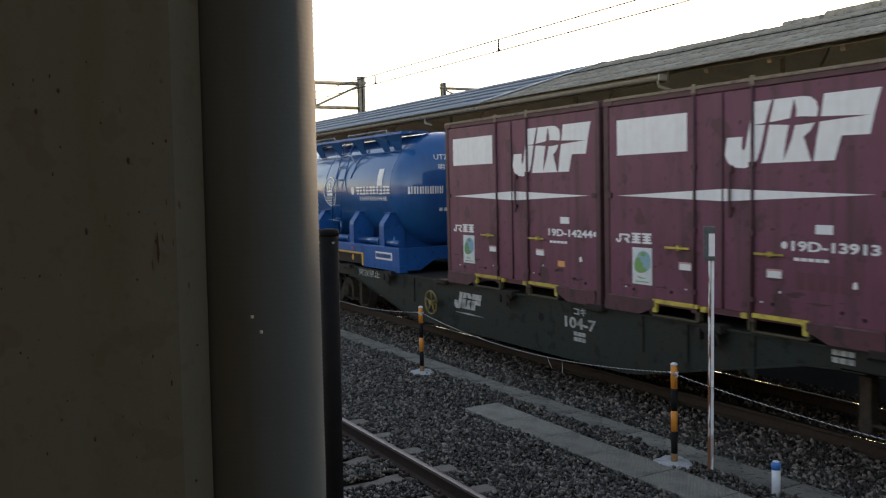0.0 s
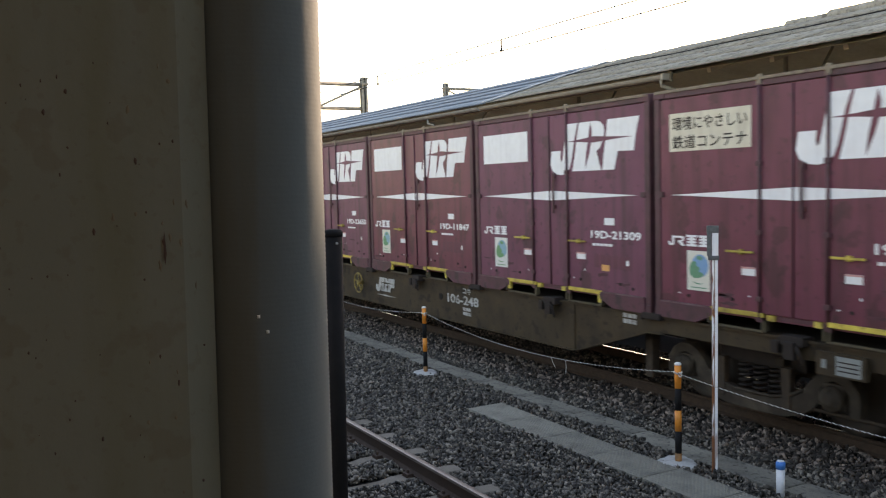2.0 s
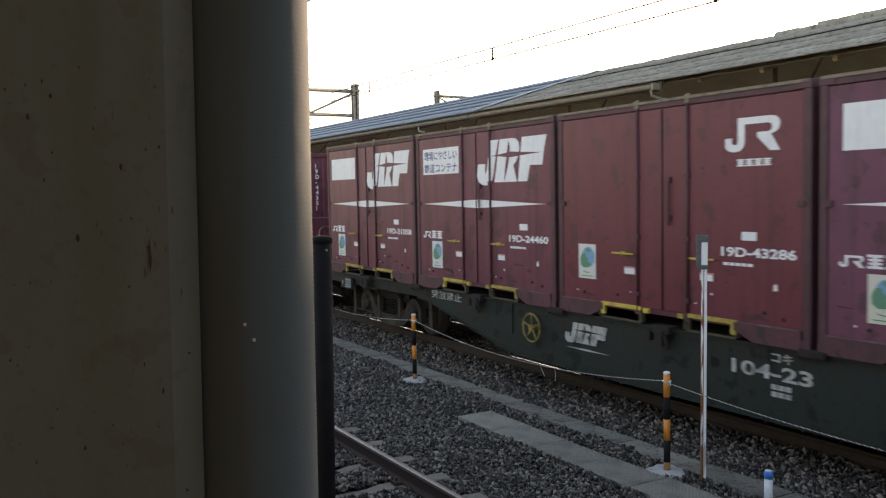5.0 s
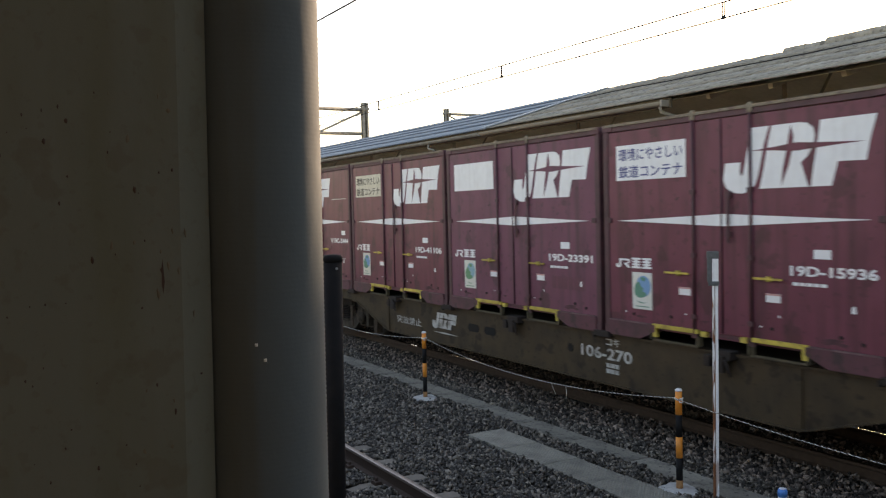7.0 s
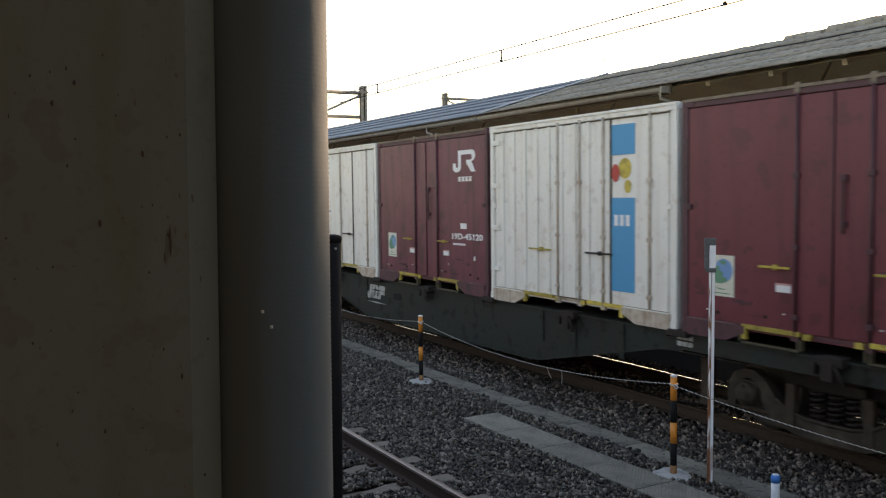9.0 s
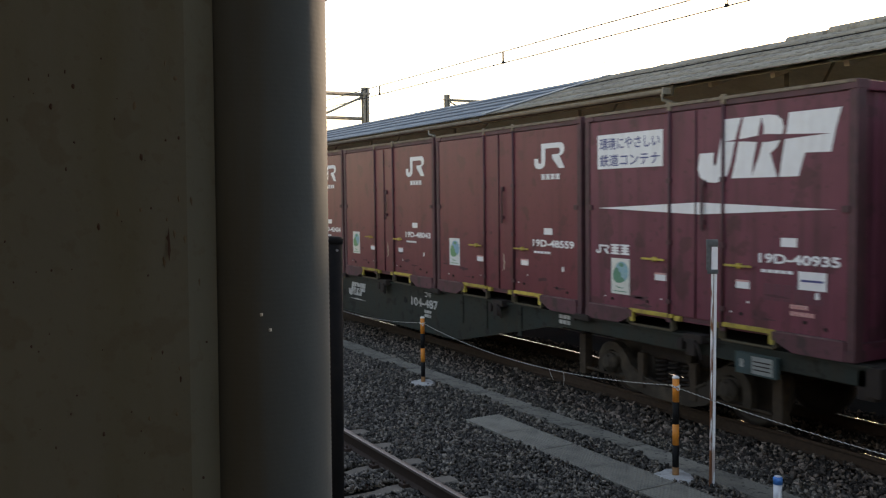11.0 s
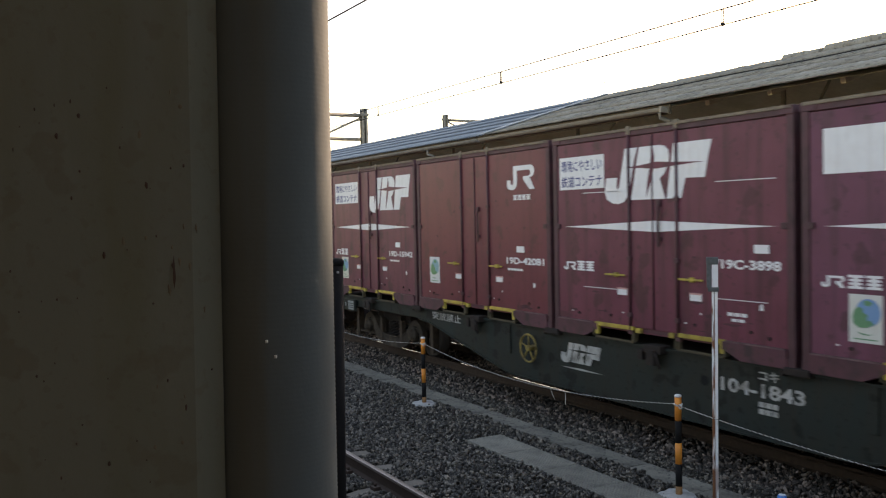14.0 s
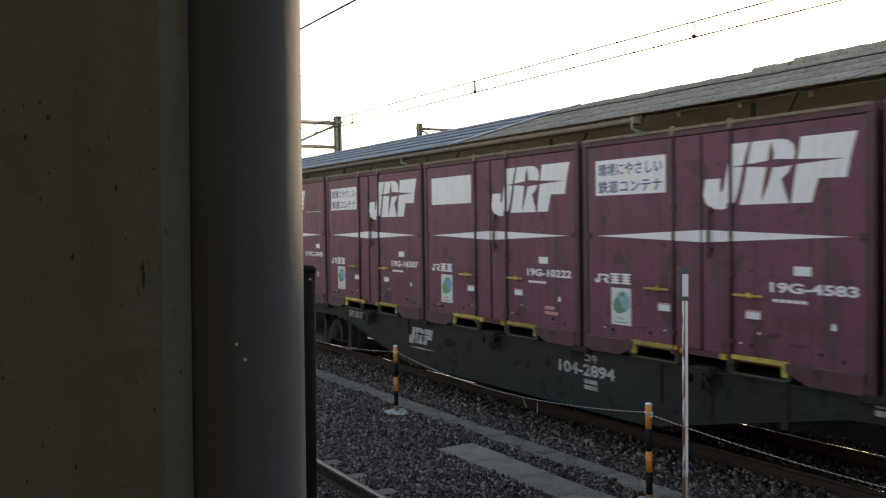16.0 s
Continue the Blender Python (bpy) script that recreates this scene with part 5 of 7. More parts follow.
def container(c, kind, paint, serial, panel, end_serial=False, eco=True, tag=False, old=False):
    """A twelve-foot goods container whose front edge is at train metre c."""
    p = MAROON[paint]
    tone = ("wine-red", "faded purplish-red", "fresh brick-red")[paint]
    face = {"big": "with large white slanted mark", "badge": "with small white mark"}[kind]
    t = empty("goods_container", f"{tone} goods container {face}", "container", "containers on the train")
    shell_parts(t, p, MAROON_GRIME_SHADE)
    for m in DOORS:
        put("door", m, p, t)
    for m, cap in zip(RODS, ROD_CAPS):
        rod = put("lock_rod", m, MAROON_GRIME_SHADE, t)
        put("rod_cap", cap, DUST_TOP, rod, "dusty pale cap")
    put("lever", LEVER, MAROON_GRIME_SHADE, t)
    for m in GRIPS:
        put("handle", m, YELLOW, t, "yellow locking handle")
    for m in FORKS:
        put("fork_pocket", m, YELLOW, t, "yellow-edged fork opening")
    for m in FORK_FRAMES:
        put("fork_frame", m, FORK_WORN, t)
    for x, z in ((0.5, 0.27), (1.1, 0.29), (2.45, 0.30), (3.2, 0.30), (3.42, 0.26)):
        put("fitting", SPOT, GAP_DARK, t, loc=(x - L, 0, z))
    if eco:
        e = put("label", ECO_A, ECO_BACK, t, "pale paper label with a printed globe", loc=(-0.09, 0, 0.105) if kind == "badge" else None)
        put("label_print", ECO_B, ECO_BLUE, e)
        put("label_print", ECO_C, ECO_GREEN, e)
    for k, m in enumerate(TAGS):
        put("sticker", m, WHITE, t, "white sticker", loc=(0.32, 0, 0.09) if old and k == 2 else None)
    for m in TAG_TOPS:
        put("sticker_band", m, PINK_PRINT, t, "faded red sticker edge")
    put("paint_chip", CHIPS, WHITE, t, "small pale paint chips")
    tagged(put("scrape", SCRAPES[int(serial[-2:]) % 5], SCRAPE_DIRT, t, "dark rubbed patches"), kind="stuff")
    if kind == "big" and int(serial[-1]) % 2:
        for k in range(6):
            put("painted_over_mark", GHOST, GHOST_PAINT, t, loc=(0.115 * k, 0, 0))
    if old:
        put("thin_line", LINES, WHITE, t, "thin white lines")
    if tag:
        put("sticker", TAG_ORANGE, ORANGE_TAG, t, "orange sticker")
    if kind == "big":
        put("stripe", STRIPE, WHITE, t, "white tapering stripe")
        e = put("emblem", EMBLEM, WHITE, t, "white slanted mark")
        dx = -0.84 if old else 0
        e.location.x = dx
        put("emblem_gap", EMBLEM_SPARK, p, e)
        put("carrier_mark", NAME, WHITE, t)
        put("name_block", NAME_BLOCK, WHITE, t)
        put("name_block", NAME_BLOCK, WHITE, t, loc=(0.175, 0, 0))
        if panel == "white":
            put("label_plate", PANEL, WHITE, t, "blank white plate")
        else:
            aged = serial[-5:] in ("38775", "40786", "41106")
            q = put("label_plate", PANEL, AGED_PLATE if aged else WHITE, t, "yellowed plate with dark lettering" if aged else "white plate with blue lettering")
            if old:
                q.scale.x = 0.78
                q.location.x = -0.22 * (L - 0.23) - 0.09
            for words, z, w in (("環境にやさしい", 2.045, 1.02), ("鉄道コンテナ", 1.85, 1.02)):
                put("lettering", text_mesh(words, 0.15, w, 0.002), GAP_DARK if aged else INK, q, loc=(0.275 - L, 0.0055, z))
    else:
        put("badge", BADGE, WHITE, t, "white block mark")
        for k in range(4):
            put("name_block", BADGE_NAME, WHITE, t, loc=(0.105 * k, 0, 0))
    put("small_lettering", WEIGHTS if old else SUBTEXT, WHITE, t)
    n = put("number", text_mesh(serial, 0.125, 0.90, 0.004), WHITE, t, loc=(2.66 - L, 0.0095, 0.92 if old else 0.83))
    if serial == "19D-13913":
        part("number_dot", build(lambda bm: flat(bm, disc(2.58 - L, 0.875, 0.035, 14), 0.011)), WHITE, t, "white dot")
    if serial in ("19D-14244", "19D-11825"):
        part("number_dot", build(lambda bm: flat(bm, disc(3.61 - L, 0.875, 0.032, 14), 0.0105)), WHITE, t, "white dot")
    if serial == "19D-30444":
        part("number_dot", build(lambda bm: flat(bm, disc(3.42 - L, 0.70, 0.032, 14), 0.0105)), WHITE, t, "white dot")
    if serial in ("19D-48043", "19D-48559"):
        part("chalk_mark", build(lambda bm: flat(bm, [(1.93 - L, 0.70), (1.96 - L, 0.66), (1.955 - L, 0.60), (1.985 - L, 0.565), (1.96 - L, 0.53), (1.965 - L, 0.47), (1.90 - L, 0.44), (1.945 - L, 0.48), (1.94 - L, 0.53), (1.955 - L, 0.565), (1.93 - L, 0.61), (1.94 - L, 0.655)], 0.011)), CREAM_RUST, t, "tan chalk scrawl")
    if serial in ("19D-38775", "19D-40935", "19G-10222"):
        put("small_lettering", WEIGHT_PRINT, PINK_PRINT, t, "faded reddish print")
    if serial == "19D-40935":
        st = part("sticker", build(lambda bm: flat(bm, rect(3.12 - L, 3.42 - L, 0.60, 0.77), 0.011)), WHITE, t, "white sticker with a dark line")
        part("sticker_line", build(lambda bm: flat(bm, rect(3.15 - L, 3.39 - L, 0.675, 0.695), 0.0065, thick=0.002)), INK, st)
    if end_serial:
        end_number(serial, t)
        m = put("end_emblem", END_MARK, WHITE, t, "small white slanted mark", loc=(-0.002, 1.45, 2.02)) if kind == "big" else put("end_name", mesh_of("name_bars", block_bars, 0, 0, 0.5, 0.1, 0, 4), WHITE, t, loc=(-0.002, 1.5, 2.05))
        m.rotation_euler = (0, 0, radians(90))
        if kind == "big":
            put("emblem_gap", END_GAP, p, m)
    MOVERS.append((t, c, CZ))
    return t


def pale_container(c, kind):
    """White insulated container; kind 'swoosh' has a blue mark, 'panel' a blue printed panel."""
    t = empty("goods_container", "cream-white steel container with a blue mark and a dark diamond" if kind == "swoosh" else "cream-white ribbed container with a light blue printed panel", "container", "containers on the train")
    shell_parts(t, WHITE_BOX, WHITE_BOX)
    part("door", build(door_fill, 0.14, 1.95), WHITE_BOX, t)
    part("door", build(door_fill, 1.97, L - 0.14), WHITE_BOX, t)
    for a in (2.05, 3.3) if kind == "swoosh" else (1.60, 2.05, 2.5, 3.3):
        part("lock_rod", build(lock_rod, a), CREAM_RUST, t)
    part("gasket", build(lambda bm: (box(bm, 0.12 - L, -0.12, -0.002, 0.012, HT - 0.105, HT - 0.09), box(bm, 0.12 - L, -0.12, -0.002, 0.012, 0.178, 0.19), box(bm, 2.62 - L, 2.65 - L, -0.002, 0.012, 0.19, HT - 0.1))), FORK_WORN, t, "dark rubber door seal")
    for z in (0.42, 1.0, 1.6, 2.2):
        part("hinge", build(lambda bm: box(bm, 0.02 - L, 0.24 - L, -0.012, 0.012, z, z + 0.07, 0.005)), WHITE_BOX, t)
    part("handle", build(grip_fill, 1.0, 1.5), YELLOW, t, "yellow locking handle")
    part("handle", build(grip_fill, 2.2, 2.7), GAP_DARK, t)
    for m in FORKS:
        put("fork_pocket", m, YELLOW, t)
    if kind == "swoosh":
        shapes = ([(.42, 2.06), (.53, 2.06), (.47, 1.80), (.40, 1.70), (.30, 1.655), (.20, 1.65), (.30, 1.68), (.36, 1.75), (.40, 1.85), (.445, 2.03)],
                  [(1.05, 1.79), (1.17, 1.79), (1.225, 2.068), (1.12, 2.068)],
                  [(.25, 1.64), (.6, 1.585), (1.0, 1.555), (1.35, 1.59), (1.62, 1.68), (1.74, 1.80), (1.66, 1.90), (1.50, 1.945), (1.37, 1.95), (1.45, 1.88), (1.44, 1.78), (1.30, 1.69), (1.0, 1.62), (.6, 1.61)])
        for o in shapes:
            part("emblem_stroke", build(lambda bm: flat(bm, [(0.04 + u * 0.8 - L, v) for u, v in o], 0.011)), NAVY, t, "dark blue printed stroke")

        def ring(bm):
            n = 24
            for k in range(n):
                a, b = 2 * math.pi * k / n, 2 * math.pi * (k + 1) / n
                flat(bm, [(0.625 - L + 0.8 * rx * math.cos(w) + 0.18 * rz * math.sin(w), 1.925 + rz * math.sin(w)) for w, rx, rz in ((a, .19, .155), (b, .19, .155), (b, .115, .125), (a, .115, .125))], 0.011)
        part("emblem_ring", build(ring), NAVY, t)
        part("hazard_diamond", build(lambda bm: flat(bm, [(0.34 - L, 1.252), (0.86 - L, 1.252), (0.60 - L, 1.52)], 0.011)), GAP_DARK, t, "dark upper half of a diamond")
        part("hazard_diamond", build(lambda bm: flat(bm, [(0.34 - L, 1.248), (0.60 - L, 0.98), (0.86 - L, 1.248)], 0.011)), OCHRE, t, "ochre lower half of a diamond")
        put("number", text_mesh("UR19A-21685", 0.11, 1.12, 0.003), NAVY, t, loc=(0.28 - L, 0.0095, 0.82))
        part("small_lettering", build(lambda bm: (name_bars(bm, 0.42 - L, 0.42, 0.5, 0.04, 0.011, 6), name_bars(bm, 1.0 - L, 1.2, 0.5, 0.03, 0.011, 6))), NAVY, t)
        part("small_lettering", build(lambda bm: name_bars(bm, 0.3 - L, 0.55, 0.25, 0.16, 0.011, 1)), WHITE, t)
    else:
        part("printed_panel", build(lambda bm: (flat(bm, rect(2.62 - L, 3.05 - L, 0.35, 1.45), 0.008), flat(bm, rect(2.62 - L, 3.05 - L, 1.95, 2.3), 0.008))), CYAN, t, "light blue printed panel")
        part("printed_mark", build(lambda bm: (flat(bm, disc(2.88 - L, 1.79, 0.11, 14, 1.1), 0.009), flat(bm, disc(2.93 - L, 1.58, 0.06, 12, 1.3), 0.009))), YELLOW, t)
        part("printed_mark", build(lambda bm: (flat(bm, disc(2.72 - L, 1.74, 0.07, 14, 1.5), 0.0045))), RED, t)
        for k in range(3):
            part("printed_bar", build(lambda bm: flat(bm, rect(2.70 + 0.1 * k - L, 2.765 + 0.1 * k - L, 1.12, 1.25), 0.0035, thick=0.002)), WHITE, t)
        for k in range(8):
            part("rib", build(lambda bm: box(bm, 0.3 + 0.27 * k - L, 0.36 + 0.27 * k - L, -0.012, 0.014, 0.2, HT - 0.1, 0.005)), WHITE_BOX, t)
    MOVERS.append((t, c, CZ))
    return t


# ---------------------------------------------------------------- flat wagons
SPAN = 9.86          # half length over the end beams


def side_sill(bm, y, long=False):
    s = SPAN
    out = [(-s, 0.80), (-5.5, 0.80), (-5.15, 0.78), (-2.9, 0.30), (-2.6, 0.27), (2.6, 0.27), (2.9, 0.30), (5.15, 0.78), (5.5, 0.80), (s, 0.80), (s, 0.985), (-s, 0.985)]
    if long:
        out = [(-s, 0.80), (-6.1, 0.80), (-5.82, 0.79), (-4.55, 0.40), (-4.40, 0.375), (4.40, 0.375), (4.55, 0.40), (5.82, 0.79), (6.1, 0.80), (s, 0.80), (s, 0.985), (-s, 0.985)]
    extrude_y(bm, out, y, y + 0.012)
    # top and lower flanges, and upright stiffeners
    box(bm, -s, s, y - 0.03, y + 0.09, 0.965, 0.99)
    low = out[1:9]
    for (xa, za), (xb, zb) in zip(low, low[1:]):
        vs = [bm.verts.new(p) for p in ((xa, y - 0.025, za), (xb, y - 0.025, zb), (xb, y + 0.08, zb), (xa, y + 0.08, za), (xa, y - 0.025, za - 0.018), (xb, y - 0.025, zb - 0.018), (xb, y + 0.08, zb - 0.018), (xa, y + 0.08, za - 0.018))]
        for q in ((0, 1, 2, 3), (7, 6, 5, 4), (4, 5, 1, 0), (6, 7, 3, 2)):
            bm.faces.new([vs[i] for i in q])


def frame_fill(bm):
    box(bm, -SPAN + 0.1, SPAN - 0.1, 1.0, 1.45, 0.55, 0.93)
    for x in np.linspace(-9.4, 9.4, 16):
        box(bm, x - 0.06, x + 0.06, 0.06, 2.36, 0.80, 0.955)
    box(bm, -SPAN + 0.02, SPAN - 0.02, 0.20, 2.2, 0.945, 0.965)


def end_beam(bm):
    box(bm, -0.05, 0.09, 0.02, 2.4, 0.72, 0.985, 0.01)
    box(bm, -0.16, 0.03, 0.05, 0.35, 0.68, 0.95, 0.01)
    box(bm, -0.16, 0.03, 2.05, 2.35, 0.68, 0.95, 0.01)


def coupler_fill(bm):
    box(bm, -0.25, 0.22, 1.14, 1.30, 0.76, 0.94, 0.02)
    box(bm, 0.18, 0.36, 1.06, 1.38, 0.70, 1.0, 0.04)
    path_tube(bm, [(0.02, 0.85, 0.75), (0.12, 0.83, 0.55), (0.28, 0.82, 0.48), (0.36, 0.82, 0.52)], 0.028, 8)


def catch_fill(bm):
    """A twist-lock seat between two containers, with hanging gear below the deck edge."""
    box(bm, -0.13, 0.13, -0.06, 0.10, 0.93, 1.02, 0.01)
    box(bm, -0.06, 0.06, -0.09, -0.03, 0.80, 0.97, 0.008)
    path_tube(bm, [(0.09, -0.09, 0.94), (0.13, -0.10, 0.88), (0.17, -0.10, 0.78)], 0.014, 6)
    box(bm, -0.22, -0.14, -0.07, 0.0, 0.84, 0.96, 0.008)


def wheel_disc(bm, y, s):
    m = Matrix.Translation((0, y, 0)) @ Matrix.Rotation(radians(90 * s), 4, 'X')
    lathe(bm, [(0.05, 0.09), (0.11, 0.09), (0.13, 0.05), (0.30, 0.03), (0.345, 0.055), (0.405, 0.055), (0.41, -0.05), (0.44, -0.055), (0.44, -0.08), (0.34, -0.08), (0.3, -0.03), (0.12, -0.05), (0.05, -0.06)], 36, m)


def bogie_side(bm, y):
    """Cast side frame: a deep bow slung between two arches that hold the axle boxes."""
    for s in (1, -1):
        cx, cz = 0.95, 0.42
        half = [(0.002, 0.115), (0.36, 0.12), (0.60, 0.185), (0.745, 0.30)]
        half += [(cx + 0.165 * math.cos(radians(a)), cz + 0.165 * math.sin(radians(a))) for a in (195, 160, 125, 90, 55, 20)]
        half += [(1.115, 0.27), (1.215, 0.27)]
        half += [(cx + 0.275 * math.cos(radians(a)), cz + 0.262 * math.sin(radians(a))) for a in (-8, 20, 48, 76, 104, 132)]
        half += [(0.68, 0.53), (0.585, 0.41), (0.47, 0.34), (0.28, 0.295), (0.002, 0.285)]
        extrude_y(bm, half if s > 0 else [(-x, z) for x, z in reversed(half)], y, y + 0.11)
        box(bm, s * 0.95 - 0.12, s * 0.95 + 0.12, y - 0.01, y + 0.10, 0.31, 0.56, 0.02)
        m = Matrix.Translation((s * 0.95, y, 0.42)) @ Matrix.Rotation(radians(90), 4, 'X')
        lathe(bm, [(0.125, -0.02), (0.125, 0.05), (0.105, 0.075), (0.075, 0.08), (0.07, 0.10), (0.03, 0.105)], 22, m)
        for k in range(3):
            a = math.pi / 2 + k * 2 * math.pi / 3
            tube(bm, (s * 0.95 + 0.09 * math.cos(a), y - 0.07, 0.42 + 0.09 * math.sin(a)), (s * 0.95 + 0.09 * math.cos(a), y - 0.095, 0.42 + 0.09 * math.sin(a)), 0.016, 6)
    # raised rim along the bow
    path_tube(bm, [(-0.60, y - 0.004, 0.43), (-0.46, y - 0.004, 0.355), (-0.25, y - 0.004, 0.305), (0, y - 0.004, 0.295), (0.25, y - 0.004, 0.305), (0.46, y - 0.004, 0.355), (0.60, y - 0.004, 0.43)], 0.018, 6)


def damper_fill(bm, y):
    """Upright damper and its brackets beside the springs."""
    tube(bm, (0.36, y, 0.30), (0.33, y, 0.52), 0.030, 10)
    tube(bm, (0.33, y, 0.50), (0.315, y, 0.64), 0.020, 10)
    box(bm, 0.27, 0.37, y - 0.04, y + 0.06, 0.62, 0.70, 0.01)
    box(bm, 0.30, 0.42, y - 0.03, y + 0.06, 0.27, 0.32, 0.01)


def spring_fill(bm, y):
    for x in (-0.2, 0.0, 0.2):
        path_tube(bm, [(x + 0.075 * math.cos(a), y + 0.075 * math.sin(a), 0.29 + 0.27 * a / (2 * math.pi * 5)) for a in np.linspace(0, 2 * math.pi * 5, 60)], 0.015, 5)
    box(bm, -0.55, 0.55, y - 0.02, y + 0.16, 0.565, 0.74, 0.015)


def rigging_fill(bm):
    for x in (-0.42, 0.42):
        box(bm, x - 0.05, x + 0.05, 0.28, 0.36, 0.20, 0.62, 0.01)
    tube(bm, (-1.5, 0.34, 0.26), (1.5, 0.34, 0.26), 0.02, 6)
    box(bm, -0.6, 0.6, 0.7, 1.75, 0.45, 0.66, 0.02)
    for x in (-1.55, 1.55):
        box(bm, x - 0.06, x + 0.06, 0.30, 0.42, 0.18, 0.7, 0.01)


def stairs(bm, s):
    """White bent-rod step hanging under the deck corner."""
    path_tube(bm, [(-0.20, 0.02, 0.97), (-0.20, -0.03, 0.95), (-0.20, -0.03, 0.74)], 0.016, 8)
    path_tube(bm, [(-0.20, -0.03, 0.78), (-0.20, -0.05, 0.50), (-0.19, -0.05, 0.435), (-0.15, -0.05, 0.42), (0.15, -0.05, 0.42), (0.19, -0.05, 0.435), (0.20, -0.05, 0.50), (0.20, -0.03, 0.78)], 0.0185, 8)


def rail_fill_end(bm, top, mid):
    """Safety rails across the end platform."""
    path_tube(bm, [(0, 0.06, 0.98), (0, 0.04, top - 0.23), (0, 0.06, top - 0.06), (0, 0.14, top), (0, 1.0, top)], 0.015, 8)
    path_tube(bm, [(0, 0.05, mid), (0, 1.0, mid)], 0.010, 6)
    path_tube(bm, [(0, 1.0, 0.98), (0, 1.0, top)], 0.014, 8)
    path_tube(bm, [(0, 1.45, 0.98), (0, 1.45, top - 0.08), (0, 1.52, top), (0, 2.3, top), (0, 2.38, top - 0.08), (0, 2.38, 0.98)], 0.015, 8)
    path_tube(bm, [(0, 1.45, mid), (0, 2.38, mid)], 0.010, 6)


def corner_grip(bm):
    path_tube(bm, [(0, 0.02, 0.94), (0, 0.0, 1.60), (0.03, 0.0, 1.69), (0.13, 0.0, 1.70), (0.17, 0.0, 1.62), (0.22, 0.02, 1.30), (0.24, 0.02, 0.98)], 0.017, 8)


def brake_wheel(bm):
    n = 28
    path_tube(bm, [(0.187 * math.cos(a), -0.10, 0.187 * math.sin(a)) for a in np.linspace(0, 2 * math.pi, n + 1)], 0.0135, 8)
    for k in range(5):
        a = 2 * math.pi * k / 5 + 0.3
        tube(bm, (0, -0.085, 0), (0.187 * math.cos(a), -0.10, 0.187 * math.sin(a)), 0.011, 6)
    tube(bm, (0, -0.12, 0), (0, 0.02, 0), 0.04, 12)


WG = {}


def wagon_meshes():
    WG["sill_n"] = mesh_of("side_sill", side_sill, 0.05)
    WG["sill_f"] = mesh_of("side_sill", side_sill, 2.32)
    WG["long_n"] = mesh_of("side_sill", side_sill, 0.05, True)
    WG["long_f"] = mesh_of("side_sill", side_sill, 2.32, True)
    WG["stiff_long"] = mesh_of("stiffener", lambda bm: box(bm, -0.045, 0.045, 0.028, 0.052, 0.385, 0.965, 0.004))
    WG["frame"] = mesh_of("under_frame", frame_fill)
    WG["end"] = mesh_of("end_beam", end_beam)
    WG["coupler"] = mesh_of("coupler", coupler_fill)
    WG["catch"] = mesh_of("lock_seat", catch_fill)
    WG["seat"] = mesh_of("lock_seat", lambda bm: (box(bm, -0.14, 0.14, -0.045, 0.10, 0.95, 1.02, 0.01), box(bm, -0.19, -0.15, -0.035, 0.02, 0.93, 0.985, 0.006)))
    WG["wheel_n"] = mesh_of("wheel", wheel_disc, 0.69, 1)
    WG["wheel_f"] = mesh_of("wheel", wheel_disc, 1.80, -1)
    WG["axle"] = mesh_of("axle", lambda bm: tube(bm, (0, 0.5, 0), (0, 2.0, 0), 0.07, 12))
    WG["bs_n"] = mesh_of("bogie_frame", bogie_side, 0.30)
    WG["bs_f"] = mesh_of("bogie_frame", bogie_side, 2.08)
    WG["spring"] = mesh_of("spring", spring_fill, 0.44)
    WG["damper"] = mesh_of("damper", damper_fill, 0.35)
    WG["rig"] = mesh_of("brake_rigging", rigging_fill)
    WG["step"] = mesh_of("step", stairs, 1)
    WG["rail"] = mesh_of("end_rail", rail_fill_end, 1.86, 1.42)
    WG["rail_tall"] = mesh_of("end_rail", rail_fill_end, 2.03, 1.53)
    WG["grip"] = mesh_of("corner_rail", corner_grip)
    WG["bw"] = mesh_of("brake_wheel", brake_wheel)
    WG["mark"] = mesh_of("emblem", lambda bm: (emblem(bm, 0, 0, 0.80, 0.25, 0), flat(bm, [(0.0, -0.075), (0.40, -0.085), (0.84, -0.075), (0.40, -0.06)], 0)))
    WG["small"] = mesh_of("small_lettering", lambda bm: (name_bars(bm, 0, 0.07, 0.24, 0.05, 0, 3), name_bars(bm, 0, 0, 0.24, 0.05, 0, 3)))
    WG["plate"] = mesh_of("number_plate_holder", lambda bm: (box(bm, 0.06, 0.56, -0.035, 0.02, 0.715, 0.925, 0.006), box(bm, 0.06, 0.56, -0.042, -0.03, 0.918, 0.93, 0.002)))
    WG["card"] = mesh_of("card", lambda bm: (flat(bm, rect(0.27, 0.52, 0.735, 0.905), -0.036), flat(bm, rect(0.12, 0.165, 0.78, 0.86), -0.036)))
    WG["card_line"] = mesh_of("card_line", lambda bm: [flat(bm, rect(0.29, 0.50, z, z + 0.012), -0.0405, thick=0.002) for z in (0.77, 0.81, 0.85)])
    # Openings are flat black plates: their inner shade is put into the colour.
    WG["slot"] = mesh_of("slot", lambda bm: flat(bm, [(0.1 * (1 if math.cos(a) > 0 else -1) + 0.06 * math.cos(a), 0.66 + 0.06 * math.sin(a)) for a in np.linspace(0.05, 6.2, 24)], 0.049, thick=0.004))
    WG["hole"] = mesh_of("hole", lambda bm: flat(bm, disc(0, 0.72, 0.055, 18), 0.049, thick=0.004))
    WG["mark_gap"] = mesh_of("emblem_gap", emblem_spark, 0, 0, 0.80, 0.25, -0.004)
